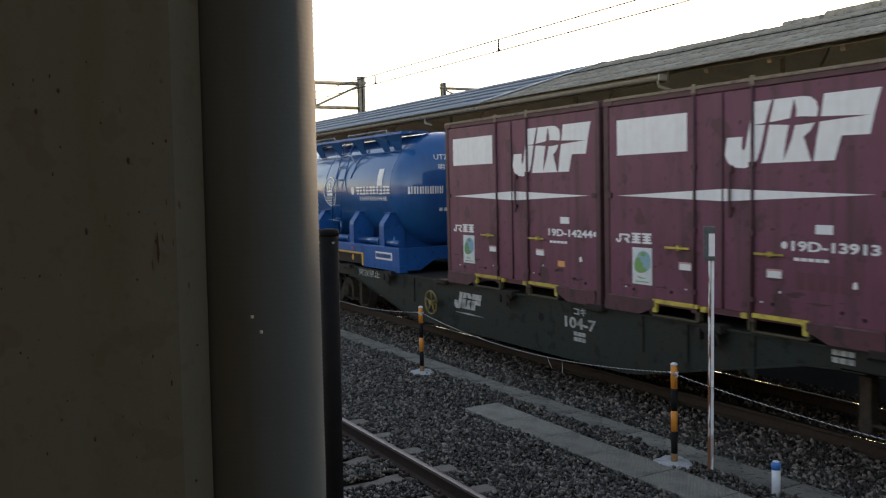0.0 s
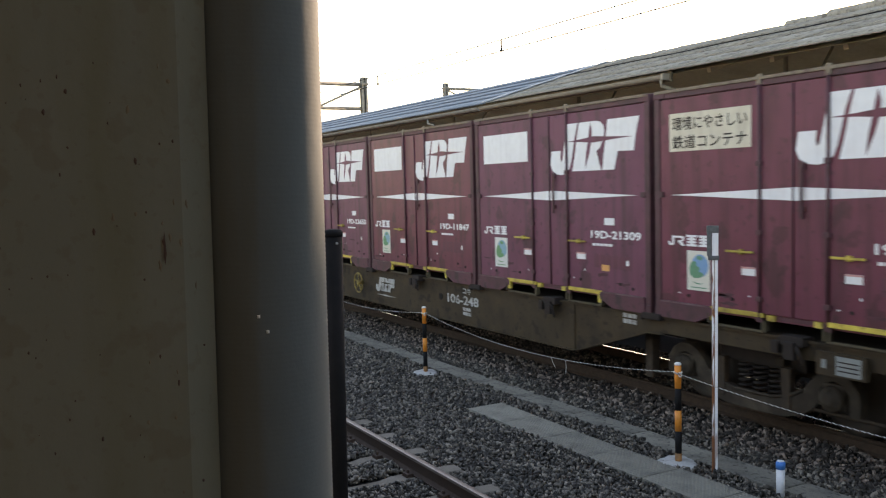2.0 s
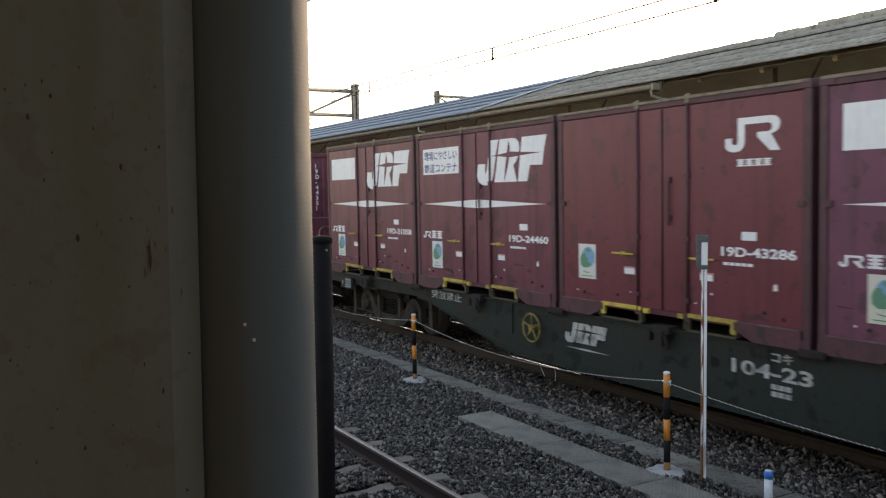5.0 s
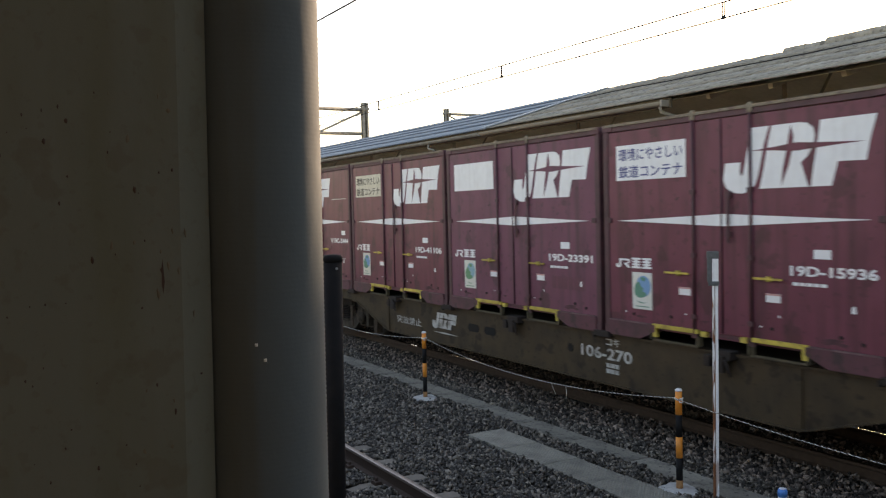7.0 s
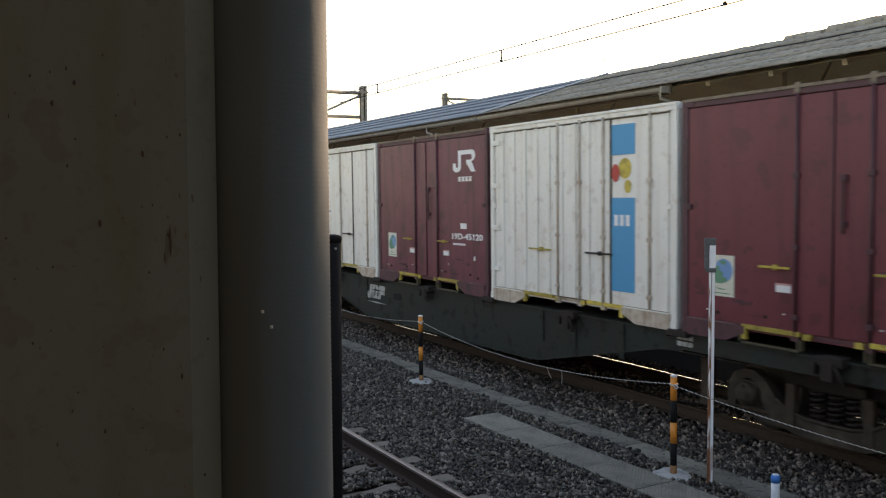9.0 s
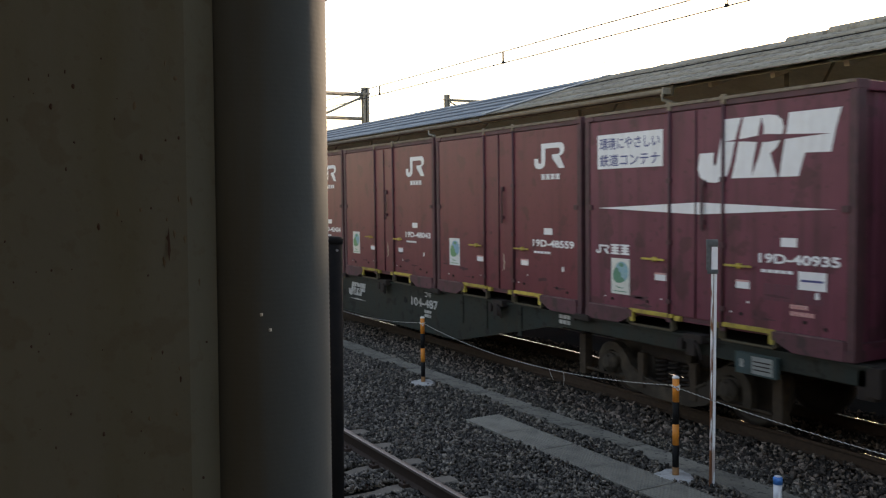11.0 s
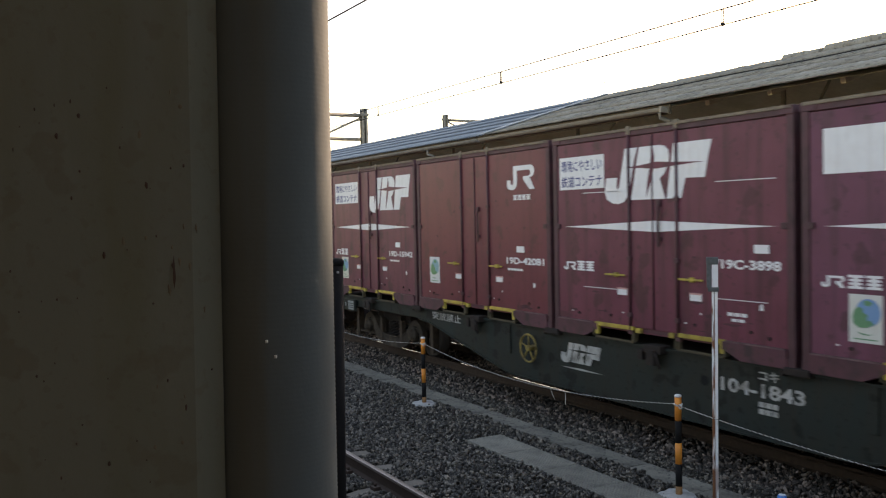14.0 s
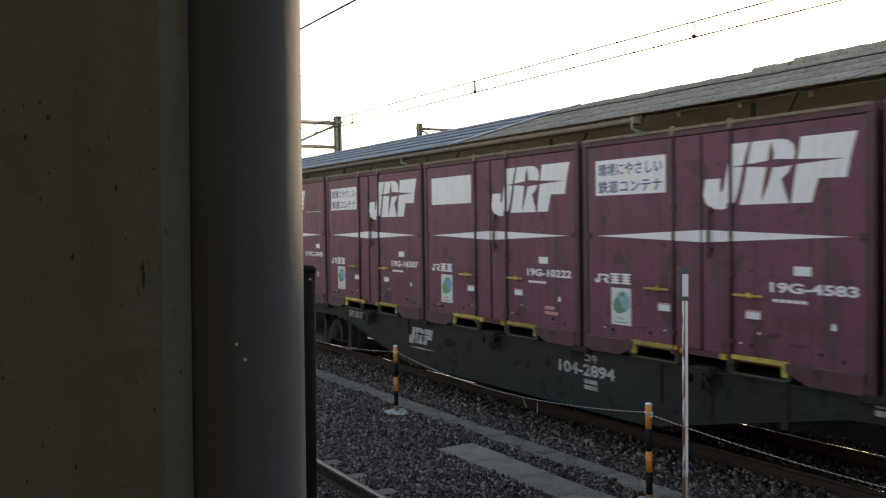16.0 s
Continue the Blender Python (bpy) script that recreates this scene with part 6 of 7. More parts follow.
    WG["stiff_one"] = mesh_of("stiffener", lambda bm: box(bm, -0.04, 0.04, 0.028, 0.052, 0.55, 0.965, 0.004))
    WG["tank"] = mesh_of("air_tank", lambda bm: (tube(bm, (-3.9, 0.45, 0.62), (-2.9, 0.45, 0.62), 0.16, 18), box(bm, 3.2, 3.5, 0.2, 0.5, 0.45, 0.8, 0.02)))


wagon_meshes()


def wagon(centre, model, number, front_deck, rear_deck, grip=None, wheel_at=(-2.15, 0.70), mark_x=-1.53):
    paint = WAGON_GREEN if model == 104 else WAGON_BROWN
    tone = "dark grey-green" if model == 104 else "dusty grey-brown"
    t = empty("container_wagon", f"{tone} container flat wagon with deep side sills and two bogies", "railway wagon", "wagons of the train")
    if model == 104:
        put("side_sill", WG["sill_n"], paint, t)
        put("side_sill", WG["sill_f"], paint, t)
        for x in (-2.75, 2.9, 3.6, 4.5):
            put("stiffener", WG["stiff_one"], paint, t, loc=(x, 0, 0))
    else:
        put("side_sill", WG["long_n"], paint, t)
        put("side_sill", WG["long_f"], paint, t)
        for x in (-4.43, 4.43):
            put("stiffener", WG["stiff_long"], paint, t, loc=(x, 0, 0))
    put("under_frame", WG["frame"], GAP_DARK, t)
    put("air_tank", WG["tank"], GAP_DARK, t)
    for s in (1, -1):
        o = put("end_beam", WG["end"], GAP_DARK, t, loc=(s * SPAN, 0, 0))
        o.scale.x = s
        o = put("coupler", WG["coupler"], BOGIE, t, loc=(s * (SPAN + 0.02), 0, 0))
        o.scale.x = s
        deck = front_deck if s > 0 else rear_deck
        if deck:
            put("step", WG["step"], WHITE, t, "white bent-rod step", loc=(s * (SPAN - 0.36), 0, 0))
            put("end_rail", WG["rail" if model == 104 else "rail_tall"], END_RAIL, t, "grey safety rail", loc=(s * (SPAN - 0.04 if model == 104 else SPAN + 0.035), 0, 0))
            if model == 106 and s < 0:
                part("rail_post", build(lambda bm: tube(bm, (0, 0.035, 1.16), (0, 0.035, 1.82), 0.026, 10)), DULL_YELLOW, t, "dull yellow rail post", loc=(s * (SPAN + 0.035), 0, 0))
            elif model == 104 and s < 0:
                o = put("corner_rail", WG["grip"], grip, t, "painted corner rail", loc=(s * (SPAN - 0.03), 0, 0))
                o.scale.x = -s
        bg = put("bogie", WG["bs_n"], BOGIE_DUST, t, "dusty brown bogie", loc=(s * 7.1, 0, 0))
        put("bogie_frame", WG["bs_f"], BOGIE, bg)
        put("spring", WG["spring"], GAP_DARK, bg)
        put("damper", WG["damper"], BOGIE_DUST, bg)
        put("brake_rigging", WG["rig"], BOGIE, bg)
        for x in (-0.95, 0.95):
            ax = put("axle", WG["axle"], BOGIE, t, loc=(s * 7.1 + x, 0, 0.41))
            put("wheel", WG["wheel_n"], WHEEL, ax)
            put("wheel", WG["wheel_f"], WHEEL, ax)
            AXLES.append(ax)
    off = 0.49 if not front_deck else 0.98
    for i in range(1, 5):
        x = 10.2 - off - PITCH * i + 0.04
        put("lock_seat", WG["seat"], GAP_DARK, t, loc=(x, 0, 0))
    for i in range(5):
        put("lock_seat", WG["catch"], GAP_DARK, t, loc=(10.2 - off - PITCH * i - 1.86, 0, 0))
    if not front_deck:
        put("brake_wheel", WG["bw"], DULL_YELLOW, t, "dull yellow spoked brake wheel", loc=(wheel_at[0], 0.05, wheel_at[1]))
    m = put("emblem", WG["mark"], WAGON_WHITE, t, "small white slanted mark", loc=(-2.74 if front_deck else mark_x, 0.046, 0.61))
    put("emblem_gap", WG["mark_gap"], paint, m)
    if model == 104:
        put("lettering", text_mesh("突放禁止", 0.14, 0.93, 0.0008), WAGON_WHITE, t, loc=(-5.03, 0.046, 0.845))
    else:
        put("lettering", text_mesh("突放禁止", 0.14, 0.93, 0.0008), WAGON_WHITE, t, loc=(-4.08, 0.046, 0.57))
    if number:
        put("number", text_mesh("コキ", 0.11, 0.24, 0.003), WAGON_WHITE, t, loc=(1.66, 0.046, 0.84))
        w = 0.62 if len(number) < 6 else 0.95 if len(number) < 8 else 1.02
        put("number", text_mesh(number, 0.19, w, 0.005), WAGON_WHITE, t, loc=(1.78 - w / 2 if w < 0.7 else 1.17, 0.046, 0.665))
        put("small_lettering", WG["small"], WAGON_WHITE, t, loc=(1.66, 0.046, 0.50))
        put("hole", WG["hole"], BLACK, t, "black disc drawn for a round hole", loc=(0.95, 0, 0))
    if front_deck:
        put("slot", WG["slot"], BLACK, t, "black plate drawn for an oval hole", loc=(-1.45, 0, 0.06))
        if model == 106:
            put("slot", WG["slot"], BLACK, t, "black plate drawn for an oval hole", loc=(-0.98, 0, 0.06))
    for x in (-8.6, 8.35 if model == 104 else 8.05):
        pl = put("card_holder", WG["plate"], HOLDER_TEAL if model == 104 and x > 0 else paint, t, "grimy teal board" if model == 104 and x > 0 else "", loc=(x, 0, 0))
        put("card", WG["card"], CARD, pl, "ruled paper card")
        put("card_line", WG["card_line"], GAP_DARK, pl)
    put("small_lettering", WG["small"], WAGON_WHITE, t, loc=(5.4, 0.046, 0.84))
    MOVERS.append((t, centre, 0.0))
    return t


AXLES = []
FRONT = {0: 0.0, 1: -20.435, 2: -41.305, 3: -61.71, 4: -81.59, 5: -101.96, 6: -122.87}
DECK = {-1: (False, True), 0: (False, True), 1: (False, True), 2: (True, False), 3: (True, False), 4: (False, True), 5: (False, True), 6: (True, False)}
MODEL = {-1: (104, "104-7"), 0: (106, "106-248"), 1: (104, "104-23"), 2: (106, "106-270"), 3: (104, ""), 4: (104, "104-487"), 5: (104, "104-1843"), 6: (104, "104-2894")}
for k in range(-1, 7):
    fd, rd = DECK[k]
    if k == -1:
        centre = 0.49 + 10.2
    else:
        centre = FRONT[k] + (0.98 if fd else 0.49) - 10.2
    first = {"wheel_at": (-1.97, 0.62), "mark_x": -1.35} if k == -1 else {}
    wagon(centre, MODEL[k][0], MODEL[k][1], fd, rd, MAST if k == 4 else DULL_YELLOW, **first)

LOAD = {
    0: [("big", 0, "19D-38775", "text"), ("big", 1, "19D-21309", "white"), ("big", 0, "19D-11847", "white"), ("big", 1, "19D-23650", "white"), ("big", 0, "19D-11825", "white")],
    1: [("big", 0, "19D-40786", "text"), ("big", 1, "19D-15724", "white"), ("badge", 2, "19D-43286", ""), ("big", 0, "19D-24460", "text"), ("big", 0, "19D-31058", "white")],
    2: [("badge", 0, "19D-44351", ""), ("big", 0, "19D-15936", "text"), ("big", 1, "19D-23391", "white"), ("big", 0, "19D-41106", "text"), ("old", 0, "V19C-5444", "text")],
    3: [("badge", 2, "19D-46974", ""), ("panel",), ("badge", 0, "19D-45120", ""), ("swoosh",), ("big", 0, "19D-39588", "text")],
    4: [("big", 0, "19D-40935", "text"), ("badge", 2, "19D-48559", ""), ("badge", 2, "19D-48043", ""), ("badge", 2, "19D-42434", ""), ("big", 0, "19D-41380", "text")],
    5: [("big", 0, "19D-30444", "text"), ("big", 1, "19D-22645", "white"), ("old", 0, "V19C-3898", "text"), ("badge", 2, "19D-42081", ""), ("big", 0, "19D-15942", "text")],
    6: [("big", 1, "19D-18471", "white"), ("big", 1, "19G-4583", "text"), ("big", 1, "19G-10222", "white"), ("big", 1, "19G-16507", "text"), ("old", 1, "V19C-7045", "white")],
}
for k, items in LOAD.items():
    for i, it in enumerate(items):
        c = FRONT[k] - PITCH * i
        if it[0] in ("panel", "swoosh"):
            pale_container(c, it[0])
        else:
            old = it[0] == "old"
            container(c, "big" if old else it[0], it[1], it[2], it[3], end_serial=(i == 0), eco=not old, tag=(i in (1, 4) and k == 0), old=old)
for c, serial in ((12.935, "19D-14244"), (16.73, "19D-13913"), (20.525, "19D-16022")):
    container(c, "big", 1, serial, "white", tag=serial.endswith("44"))


# ---------------------------------------------------------------- the blue tank container
def tank():
    """Twenty-foot tank container; x runs from 0 at the rear to 6.06 at the front, y 0 to W."""
    t = empty("tank_container", "glossy blue twenty-foot tank container with pipes and a top walkway", "tank container")
    P = BLUE_TANK
    part("base_frame", build(lambda bm: (box(bm, 0, 1.55, 0, 0.12, 0.02, 0.44, 0.01), box(bm, 4.50, 6.06, 0, 0.12, 0.02, 0.44, 0.01), box(bm, 1.5, 4.55, 0, 0.12, 0.25, 0.44, 0.01),
                                         box(bm, 0, 6.06, W - 0.12, W, 0.02, 0.40, 0.01), box(bm, 0, 0.12, 0.1, W - 0.1, 0.05, 0.35, 0.01),
                                         box(bm, 0.1, 5.95, 0.5, W - 0.5, 0.22, 0.38))), BLUE_FRAME, t)
    part("corner_casting", build(lambda bm: (box(bm, 5.88, 6.07, -0.006, 0.16, 0.0, 0.12, 0.01))), BLUE_FRAME, t)
    part("corner_casting", build(lambda bm: (box(bm, -0.01, 0.17, -0.006, 0.16, 0.0, 0.12, 0.01))), BLUE_FRAME, t)
    r, cy, cz = 1.05, W / 2, 1.46
    m = Matrix.Translation((0, cy, cz)) @ Matrix.Rotation(radians(90), 4, 'Y')

    def shell(bm):
        # blunt rear end, domed front end
        lathe(bm, [(0.06, 0.06), (0.7, 0.09), (0.93, 0.15), (1.02, 0.24), (r, 0.38), (r, 5.42), (1.035, 5.55), (0.98, 5.70), (0.88, 5.83), (0.70, 5.94), (0.45, 6.01), (0.2, 6.045), (0.06, 6.05)], 72, m)
    part("shell", build(shell), P, t)
    for z in (5.40, 2.3, 0.36):
        part("seam", build(lambda bm: lathe(bm, [(r - 0.02, z), (r + 0.005, z), (r + 0.005, z + 0.025), (r - 0.02, z + 0.025)], 72, m)), P, t)
    part("seam", build(lambda bm: path_tube(bm, [(0.3, 0.42, cz + 0.70), (5.4, 0.42, cz + 0.70)], 0.012, 6)), P, t)
    def prism(bm, ys, x0, x1):
        a = [bm.verts.new((x0, y, z)) for y, z in ys]
        b = [bm.verts.new((x1, y, z)) for y, z in ys]
        n = len(ys)
        fs = [bm.faces.new(a), bm.faces.new(b[::-1])]
        for i in range(n):
            fs.append(bm.faces.new((a[i], a[(i + 1) % n], b[(i + 1) % n], b[i])))
        bmesh.ops.recalc_face_normals(bm, faces=fs)

    def saddle(bm, x):
        # folded front plate: upright, then sloping back to the shell under a wider lip
        prism(bm, [(0.03, 0.38), (0.03, 0.80), (0.045, 0.86), (0.17, 1.03), (0.20, 1.03), (0.07, 0.85), (0.055, 0.79), (0.055, 0.38)], x - 0.10, x + 0.10)
        for dx in (-0.088, 0.068):
            prism(bm, [(0.055, 0.38), (0.055, 0.79), (0.07, 0.85), (0.19, 1.02), (0.46, 1.02), (0.46, 0.38)], x + dx, x + dx + 0.02)
        box(bm, x - 0.13, x + 0.13, 0.15, 0.42, 1.032, 1.05, 0.004)
        box(bm, x - 0.104, x + 0.104, 0.024, 0.05, 0.655, 0.667, 0.003)
        box(bm, x - 0.16, x + 0.16, 0.01, 0.4, 0.40, 0.445, 0.006)
    part("end_panel", build(prism, [(0.12, 0.03), (0.42, 0.03), (0.70, 0.20), (W - 0.70, 0.20), (W - 0.42, 0.03), (W - 0.12, 0.03), (W - 0.12, 0.43), (0.12, 0.43)], 5.96, 6.055), BLUE_FRAME, t)
    for x in (0.46, 2.15, 3.95, 5.31):
        part("saddle", build(saddle, x), BLUE_FRAME, t)
    for xa, xb in ((0.75, 1.95), (2.35, 3.75), (4.15, 5.15)):
        part("pipe", build(lambda bm: tube(bm, (xa, 0.14, 0.52), (xb, 0.14, 0.52), 0.058, 16)), P, t)
        part("flange", build(lambda bm: tube(bm, (xb - 0.12, 0.14, 0.52), (xb - 0.06, 0.14, 0.52), 0.085, 16)), P, t)
    part("valve", build(lambda bm: (tube(bm, (5.47, 0.10, 0.52), (5.95, 0.10, 0.50), 0.06, 16), tube(bm, (5.7, 0.10, 0.5), (5.7, 0.10, 0.62), 0.02, 8))), P, t)
    part("valve", build(lambda bm: (path_tube(bm, [(0.95, 0.2, 0.88), (1.25, 0.12, 0.84), (1.75, 0.12, 0.86)], 0.025, 8), path_tube(bm, [(1.2, 0.12, 0.84), (1.12, 0.1, 0.66), (1.08, 0.1, 0.60)], 0.018, 8), path_tube(bm, [(1.55, 0.12, 0.85), (1.68, 0.1, 0.62)], 0.018, 8))), GALV, t, "grey valve gear")
    part("valve", build(lambda bm: (path_tube(bm, [(2.45, 0.16, 0.86), (3.1, 0.14, 0.84)], 0.025, 8), path_tube(bm, [(3.2, 0.14, 0.88), (3.2, 0.12, 0.60)], 0.02, 8))), P, t)
    # Cross plates added to block the bright view through below the shell.
    part("cradle", build(lambda bm: (box(bm, 5.28, 5.34, 0.22, W - 0.22, 0.36, 1.0), box(bm, 0.43, 0.49, 0.22, W - 0.22, 0.36, 1.0))), BLUE_FRAME, t)
    # narrow walkway along each shoulder, carried by outward-leaning bracket plates
    for s in (1, -1):
        def across(y):
            return y if s > 0 else W - y
        ya, yb = sorted((across(0.24), across(0.40)))
        # The inner plank (y 0.60 to 0.97) is added to shade the tank's crest.
        wk = part("walkway", build(lambda bm: (box(bm, 0.12, 5.78, ya, yb, HT - 0.025, HT + 0.025, 0.006), box(bm, 0.16, 5.5, *sorted((across(0.60), across(0.97))), HT + 0.02, HT + 0.05))), BLUE_FRAME, t)

        def bracket(bm, pts):
            fs = []
            quads = [[bm.verts.new((x, across((0.25 if z > HT - 0.1 else 0.33 if z > HT - 0.2 else 0.42) + d), z)) for x, z in pts] for d in (0.0, 0.02)]
            n = len(pts)
            fs = [bm.faces.new(quads[0]), bm.faces.new(quads[1][::-1])]
            fs += [bm.faces.new((quads[0][k], quads[1][k], quads[1][(k + 1) % n], quads[0][(k + 1) % n])) for k in range(n)]
            bmesh.ops.recalc_face_normals(bm, faces=fs)
        for x in (1.65, 2.7, 3.8, 4.85):
            part("bracket", build(bracket, [(x - 0.32, HT - 0.03), (x - 0.17, HT - 0.14), (x - 0.10, HT - 0.31), (x + 0.10, HT - 0.31), (x + 0.17, HT - 0.14), (x + 0.32, HT - 0.03)]), P, wk)
        part("bracket", build(bracket, [(0.14, HT - 0.03), (0.22, HT - 0.14), (0.40, HT - 0.31), (0.82, HT - 0.31), (0.86, HT - 0.14), (0.98, HT - 0.03)]), P, wk)
        part("bracket", build(bracket, [(5.06, HT - 0.03), (5.14, HT - 0.14), (5.22, HT - 0.31), (5.40, HT - 0.31), (5.60, HT - 0.14), (5.76, HT - 0.03)]), P, wk)
    for x in (0.6, 1.9, 3.2, 4.5):
        part("cross_bar", build(lambda bm: box(bm, x - 0.03, x + 0.03, 0.36, W - 0.36, HT + 0.045, HT + 0.06)), BLUE_FRAME, t)
    for xa, xb in ((0.2, 2.5), (3.2, 5.0)):
        part("walkway_rail", build(lambda bm: path_tube(bm, [(xa, 0.34, HT + 0.02), (xa + 0.02, 0.34, HT + 0.09), (xb, 0.34, HT + 0.09), (xb + 0.02, 0.34, HT + 0.02)], 0.011, 6)), GALV, t)
    part("gauge_box", build(lambda bm: box(bm, 1.08, 1.20, 0.10, 0.16, 0.90, 1.0, 0.006)), GALV, t, "small grey gauge box")
    part("gauge_box", build(lambda bm: box(bm, 1.22, 1.42, 0.09, 0.16, 0.89, 1.01, 0.006)), CARD, t, "small pale instrument box")

    def ladder(bm):
        for x in (2.86, 3.30):
            path_tube(bm, [(x, 0.42, HT - 0.05), (x, 0.30, 2.05), (x, 0.12, 1.5), (x, 0.08, 0.85)], 0.014, 6)
        for k in range(6):
            z = 0.9 + 0.26 * k
            y = 0.09 if z < 1.5 else 0.11 + (z - 1.5) * 0.33
            tube(bm, (2.86, y, z), (3.30, y, z), 0.011, 6)
        path_tube(bm, [(3.4, 0.3, 2.15), (3.75, 0.28, 1.98), (3.95, 0.3, 2.1), (4.1, 0.4, 2.2)], 0.014, 6)
        path_tube(bm, [(3.75, 0.28, 1.98), (3.6, 0.2, 1.7)], 0.014, 6)
    part("ladder", build(ladder), P, t)

    def on_shell(x, z):
        rr = r
        return cy - math.sqrt(max(0.01, rr * rr - (z - cz) ** 2)) - 0.006

    def wrap(bm, pts):
        f = bm.faces.new([bm.verts.new((x, on_shell(x, z), z)) for x, z in pts])

    def ringmark(bm):
        n = 28
        for k in range(n):
            a, b = 2 * math.pi * k / n, 2 * math.pi * (k + 1) / n
            wrap(bm, [(2.54 + q * 0.33 * math.cos(w), 1.44 + q * 0.31 * math.sin(w)) for w, q in ((a, .92), (a, 1), (b, 1), (b, .92))][::-1])
        # plain sail shapes over a hull and wave bars
        for dx, w0, top in ((-0.10, 0.05, 0.12), (0.0, 0.06, 0.21), (0.10, 0.045, 0.10)):
            for k in range(3):
                za, zb = 1.43 + top * k / 3, 1.43 + top * (k + 0.8) / 3
                wa, wb = w0 * (1 - k * 0.22), w0 * (0.86 - k * 0.22)
                wrap(bm, [(2.54 + dx - wa, za), (2.54 + dx + wa, za), (2.54 + dx + wb, zb), (2.54 + dx - wb, zb)])
        wrap(bm, [(2.40, 1.36), (2.67, 1.36), (2.72, 1.415), (2.36, 1.405)])
        for w, z, d in ((0.24, 1.325, 0.0), (0.21, 1.285, 0.02), (0.22, 1.25, -0.02), (0.15, 1.215, 0.01), (0.10, 1.18, 0.0)):
            wrap(bm, [(2.54 + d - w, z), (2.54 + d + w, z - 0.008), (2.54 + d + w, z + 0.008), (2.54 + d - w, z + 0.018)])
    part("emblem", build(ringmark), WHITE, t, "white round printed emblem")

    def strokes(bm, a, z0, w, h, rnd):
        """One withheld character: level bars of uneven length on a short upright bar."""
        for k in range(3):
            f, d = 0.04 + k * 0.37 + rnd.uniform(-0.03, 0.03), rnd.choice((0, 0, 0.12, 0.22))
            wrap(bm, [(a + w * u, z0 + h * g) for u, g in ((d, f), (1 - d, f), (1 - d, f + 0.17), (d, f + 0.17))])
        u = rnd.choice((0.28, 0.42, 0.56))
        wrap(bm, [(a + w * q, z0 + h * g) for q, g in ((u, 0.1), (u + 0.16, 0.1), (u + 0.16, 0.9), (u, 0.9))])
    pen = random.Random(8)
    for k in range(10):
        part("name_bar", build(strokes, 3.92 + k * 0.149, 1.375, 0.136, 0.165, pen), WHITE, t)
    for k in range(13):
        part("name_bar", build(strokes, 4.03 + k * 0.095, 1.265, 0.085, 0.075, pen), WHITE, t)
    part("round_mark", build(lambda bm: wrap(bm, disc(3.74, 1.455, 0.08, 18))), WHITE, t, "white dot")
    part("tag", build(lambda bm: [wrap(bm, [(4.86, 1.54 + 0.031 * k), (5.08, 1.54 + 0.031 * k), (5.08, 1.571 + 0.031 * k), (4.86, 1.571 + 0.031 * k)]) for k in range(10)]), WHITE, t, "white tag plate")

    def bent_text(words, size, width, place):
        me = text_mesh(words, size, width, 0.001).copy()
        for v in me.vertices:
            v.co = place(v.co.x, v.co.z)
        return me
    put("number", bent_text("UT20A-5264", 0.115, 0.82, lambda u, w: (0.55 + u, on_shell(0.5, 1.40 + w), 1.40 + w)), WHITE, t)

    def dome(y, z):
        rr = math.hypot(y - cy, z - cz)
        prof = ((0.0, 6.05), (0.2, 6.045), (0.45, 6.01), (0.70, 5.94), (0.88, 5.83), (0.98, 5.70), (1.035, 5.55))
        for (ra, ha), (rb, hb) in zip(prof, prof[1:]):
            if ra <= rr <= rb:
                return ha + (hb - ha) * (rr - ra) / (rb - ra) + 0.012
        return 5.55

    def quad(y0, y1, z0, z1):
        part("end_bar", build(lambda bm: bm.faces.new([bm.verts.new((dome(y, z), y, z)) for y, z in ((y0, z0), (y1, z0), (y1, z1), (y0, z1))])), WHITE, t)
    for k in range(7):
        quad(0.33 + k * 0.088, 0.358 + k * 0.088, 1.375, 1.51)
        quad(0.374 + k * 0.088, 0.396 + k * 0.088, 1.375, 1.51)
        quad(0.86 + k * 0.085, 0.92 + k * 0.085, 1.06, 1.12)
    for k in range(4):
        quad(1.62 + k * 0.085, 1.68 + k * 0.085, 1.42, 1.51)

    for words, size, width, y0, z0 in (("UT20A-5264", 0.13, 0.74, 0.80, 1.985), ("明日を拓く", 0.11, 0.62, 0.86, 1.81)):
        put("lettering", bent_text(words, size, width, lambda u, w: (dome(y0 + u, z0 + w), y0 + u, z0 + w)), WHITE, t)

    def end_ring(bm):
        n = 24
        for k in range(n):
            a, b = 2 * math.pi * k / n, 2 * math.pi * (k + 1) / n
            bm.faces.new([bm.verts.new((dome(cy + q * 0.22 * math.cos(w), 1.45 + q * 0.22 * math.sin(w)), cy + q * 0.22 * math.cos(w), 1.45 + q * 0.22 * math.sin(w))) for w, q in ((a, .88), (a, 1), (b, 1), (b, .88))])
    for y0, y1, z0, z1 in ((-0.05, -0.02, 1.44, 1.54), (-0.012, 0.022, 1.44, 1.58), (0.03, 0.06, 1.44, 1.53), (-0.10, 0.10, 1.395, 1.425), (-0.12, 0.12, 1.355, 1.37), (-0.09, 0.09, 1.32, 1.333)):
        quad(cy + y0, cy + y1, z0, z1)
    part("end_ring", build(end_ring), WHITE, t, "white printed ring")
    part("warning_beam", build(lambda bm: (box(bm, 1.50, 4.56, -0.02, 0.02, 0.25, 0.283, 0.005), box(bm, 1.50, 1.56, -0.02, 0.02, 0.04, 0.26, 0.005), box(bm, 4.5, 4.56, -0.02, 0.02, 0.04, 0.26, 0.005))), TANK_YELLOW, t, "orange bordered beam")
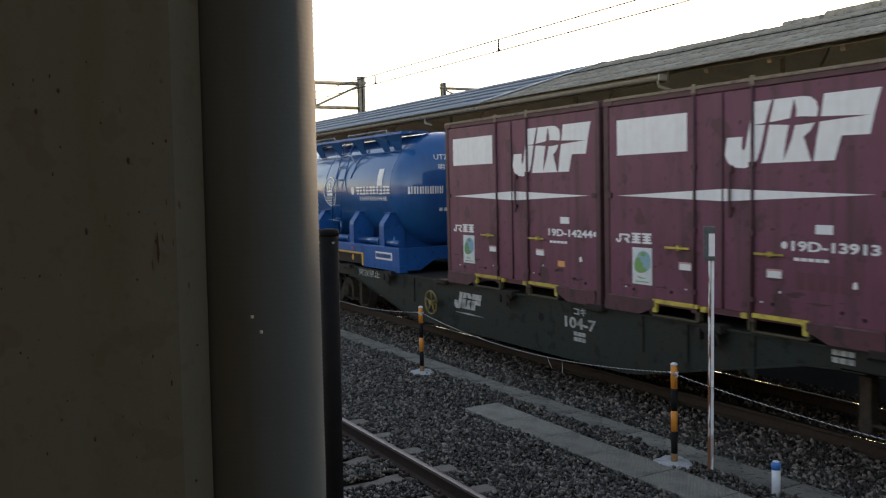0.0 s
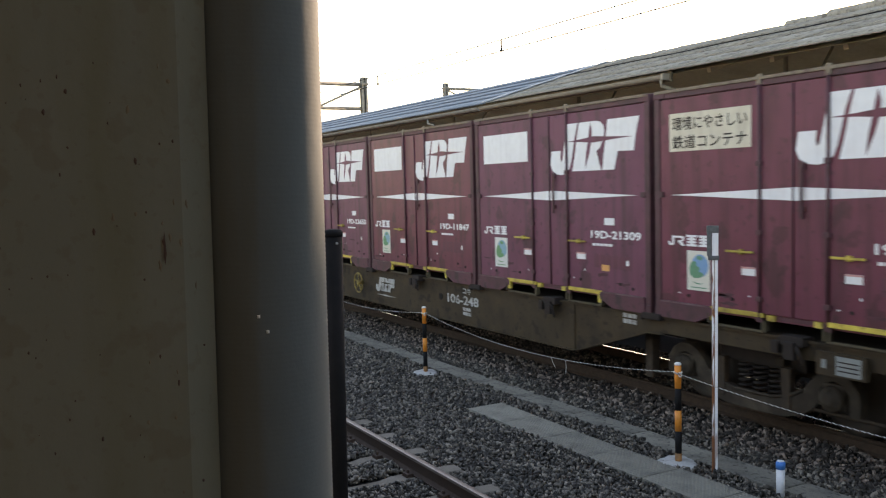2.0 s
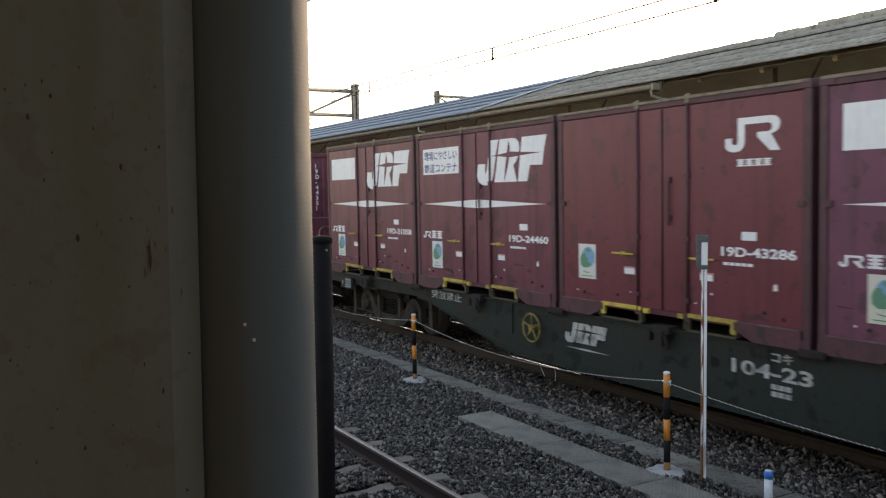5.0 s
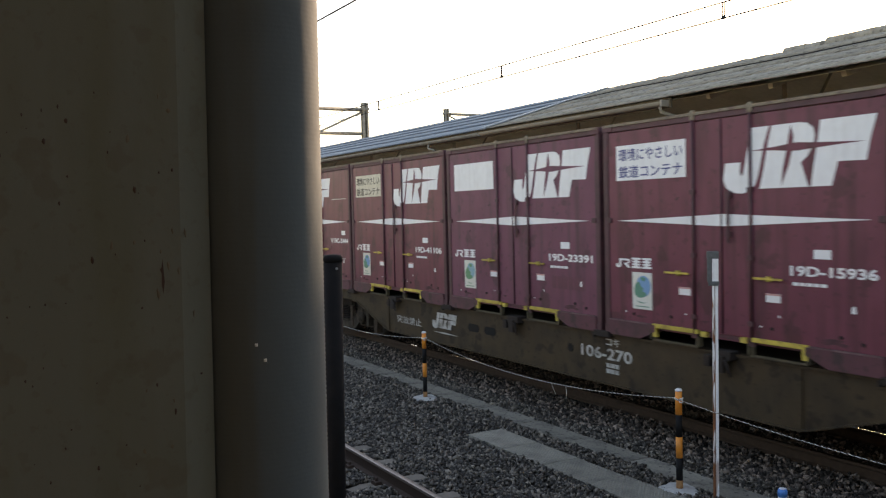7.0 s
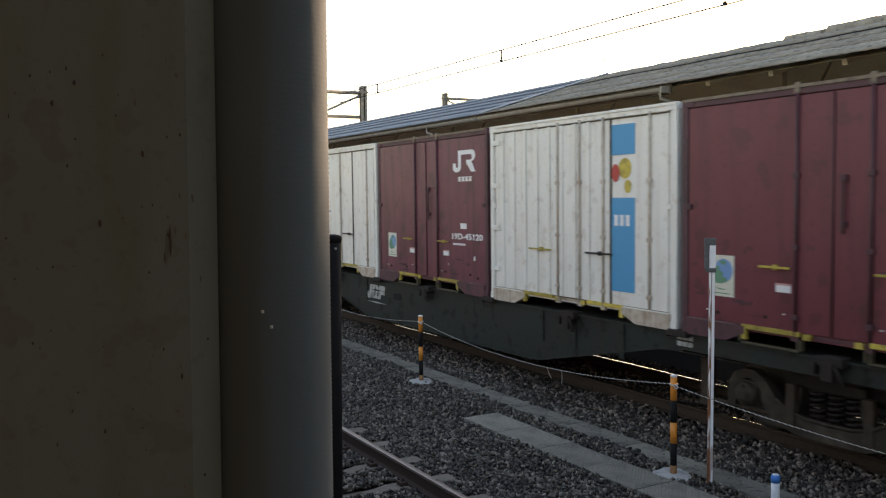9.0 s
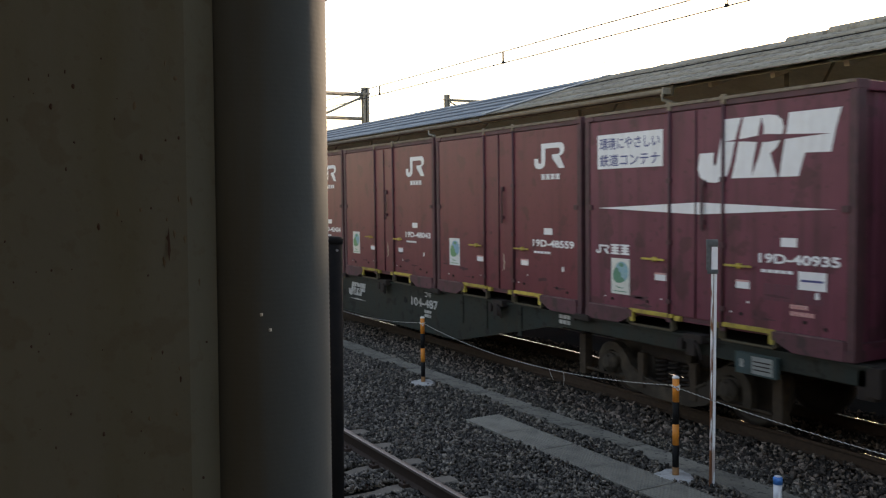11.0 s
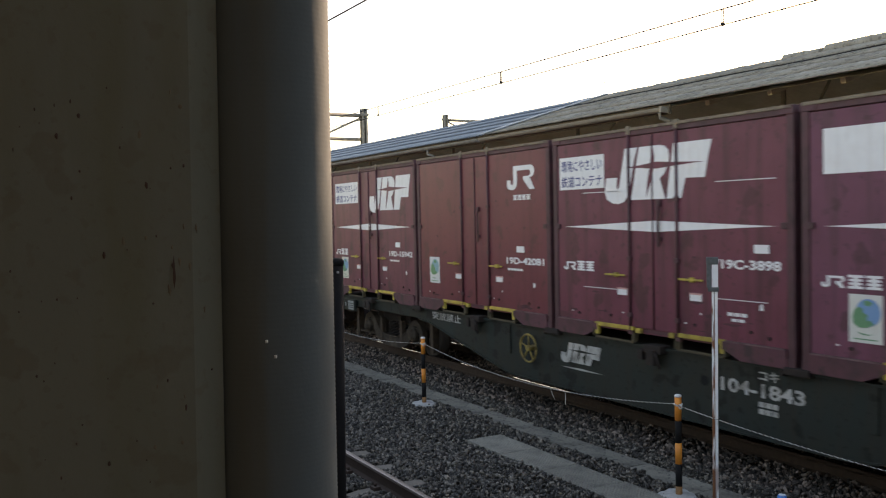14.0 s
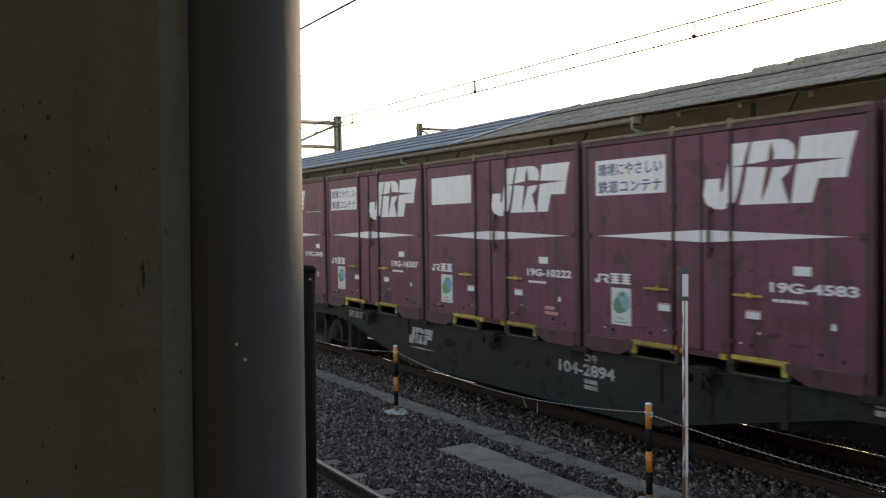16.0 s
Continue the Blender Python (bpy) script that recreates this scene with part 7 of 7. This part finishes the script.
    part("warning_plate", build(lambda bm: box(bm, 1.5, 4.55, 0.03, 0.06, 0.06, 0.25)), GAP_DARK, t)
    for k in range(5):
        part("hazard_stripe", build(lambda bm: flat(bm, [(2.45 + k * 0.16, 0.22), (2.53 + k * 0.16, 0.22), (2.65 + k * 0.16, 0.12), (2.57 + k * 0.16, 0.12)], 0.028)), TANK_YELLOW, t)
    for x in (1.95, 3.95):
        part("round_marker", build(lambda bm: flat(bm, disc(x + 0.04, 0.165, 0.045, 14, 1.3), 0.028)), TANK_YELLOW, t, "small orange marker")
    for a, b, c_, d in ((2.74, 3.0, 0.24, 0.39), (1.05, 1.35, 0.30, 0.35), (0.08, 0.62, 0.25, 0.37), (5.1, 5.78, 0.20, 0.34)):
        part("plate", build(lambda bm: flat(bm, rect(a, b, c_, d), -0.001, thick=0.003)), WHITE, t, "white plate")
    for x, z, w, h, y, n in ((0.12, 0.32, 0.45, 0.035, -0.004, 6), (0.12, 0.265, 0.4, 0.03, -0.004, 5), (5.13, 0.235, 0.62, 0.075, -0.007, 9)):
        for k in range(n):
            part("plate_bar", build(name_bars, x + w * k / n, z, w / n, h, y, 1), BLUE_TANK, t)
    for x in (1.75, 4.04):
        part("reflector", build(lambda bm: flat(bm, [(x, 0.295), (x + 0.055, 0.375), (x - 0.055, 0.375)], -0.002)), RED, t, "small red triangle")
    part("chest", build(lambda bm: (box(bm, 0.34, 0.56, 0.0, 0.14, 0.42, 0.64, 0.008))), WHITE, t, "white document box")
    return t


MOVERS.append((tank(), 1.45, CZ))

# ---------------------------------------------------------------- travel
TRAIN_ROWS = [
    (0, -21.165), (0.5, -17.083), (1, -12.351), (1.5, -8.292), (2, -3.628), (2.5, 0.428), (3, 5.089), (3.5, 9.207), (4, 13.977),
    (6.5, 35.823), (7, 40.607), (7.5, 44.788), (8, 49.556), (10.5, 71.897), (11, 76.741), (11.5, 80.941), (12, 85.832), (12.5, 90.107),
    (13, 94.999), (13.5, 99.241), (14, 104.065), (14.5, 108.333), (15, 113.150), (15.5, 117.425), (16, 122.305)
]


def travelled(t):
    """How far the train has gone at t seconds."""
    return float(np.interp(t, [r[0] for r in TRAIN_ROWS], [r[1] for r in TRAIN_ROWS]))


def motions():
    for t, c, z in MOVERS:
        walk(t, [(s, pose(c + d, SIDE_Y, z)) for s, d in TRAIN_ROWS])
    ticks = [k / FPS for k in range(16 * FPS + 1)]
    turns = [math.degrees(travelled(s) / 0.41) for s in ticks]
    for ax in AXLES:
        x, y, z = ax.location
        walk(ax, [(s, pose(x, y, z, 0, a, 0)) for s, a in zip(ticks, turns)])


motions()
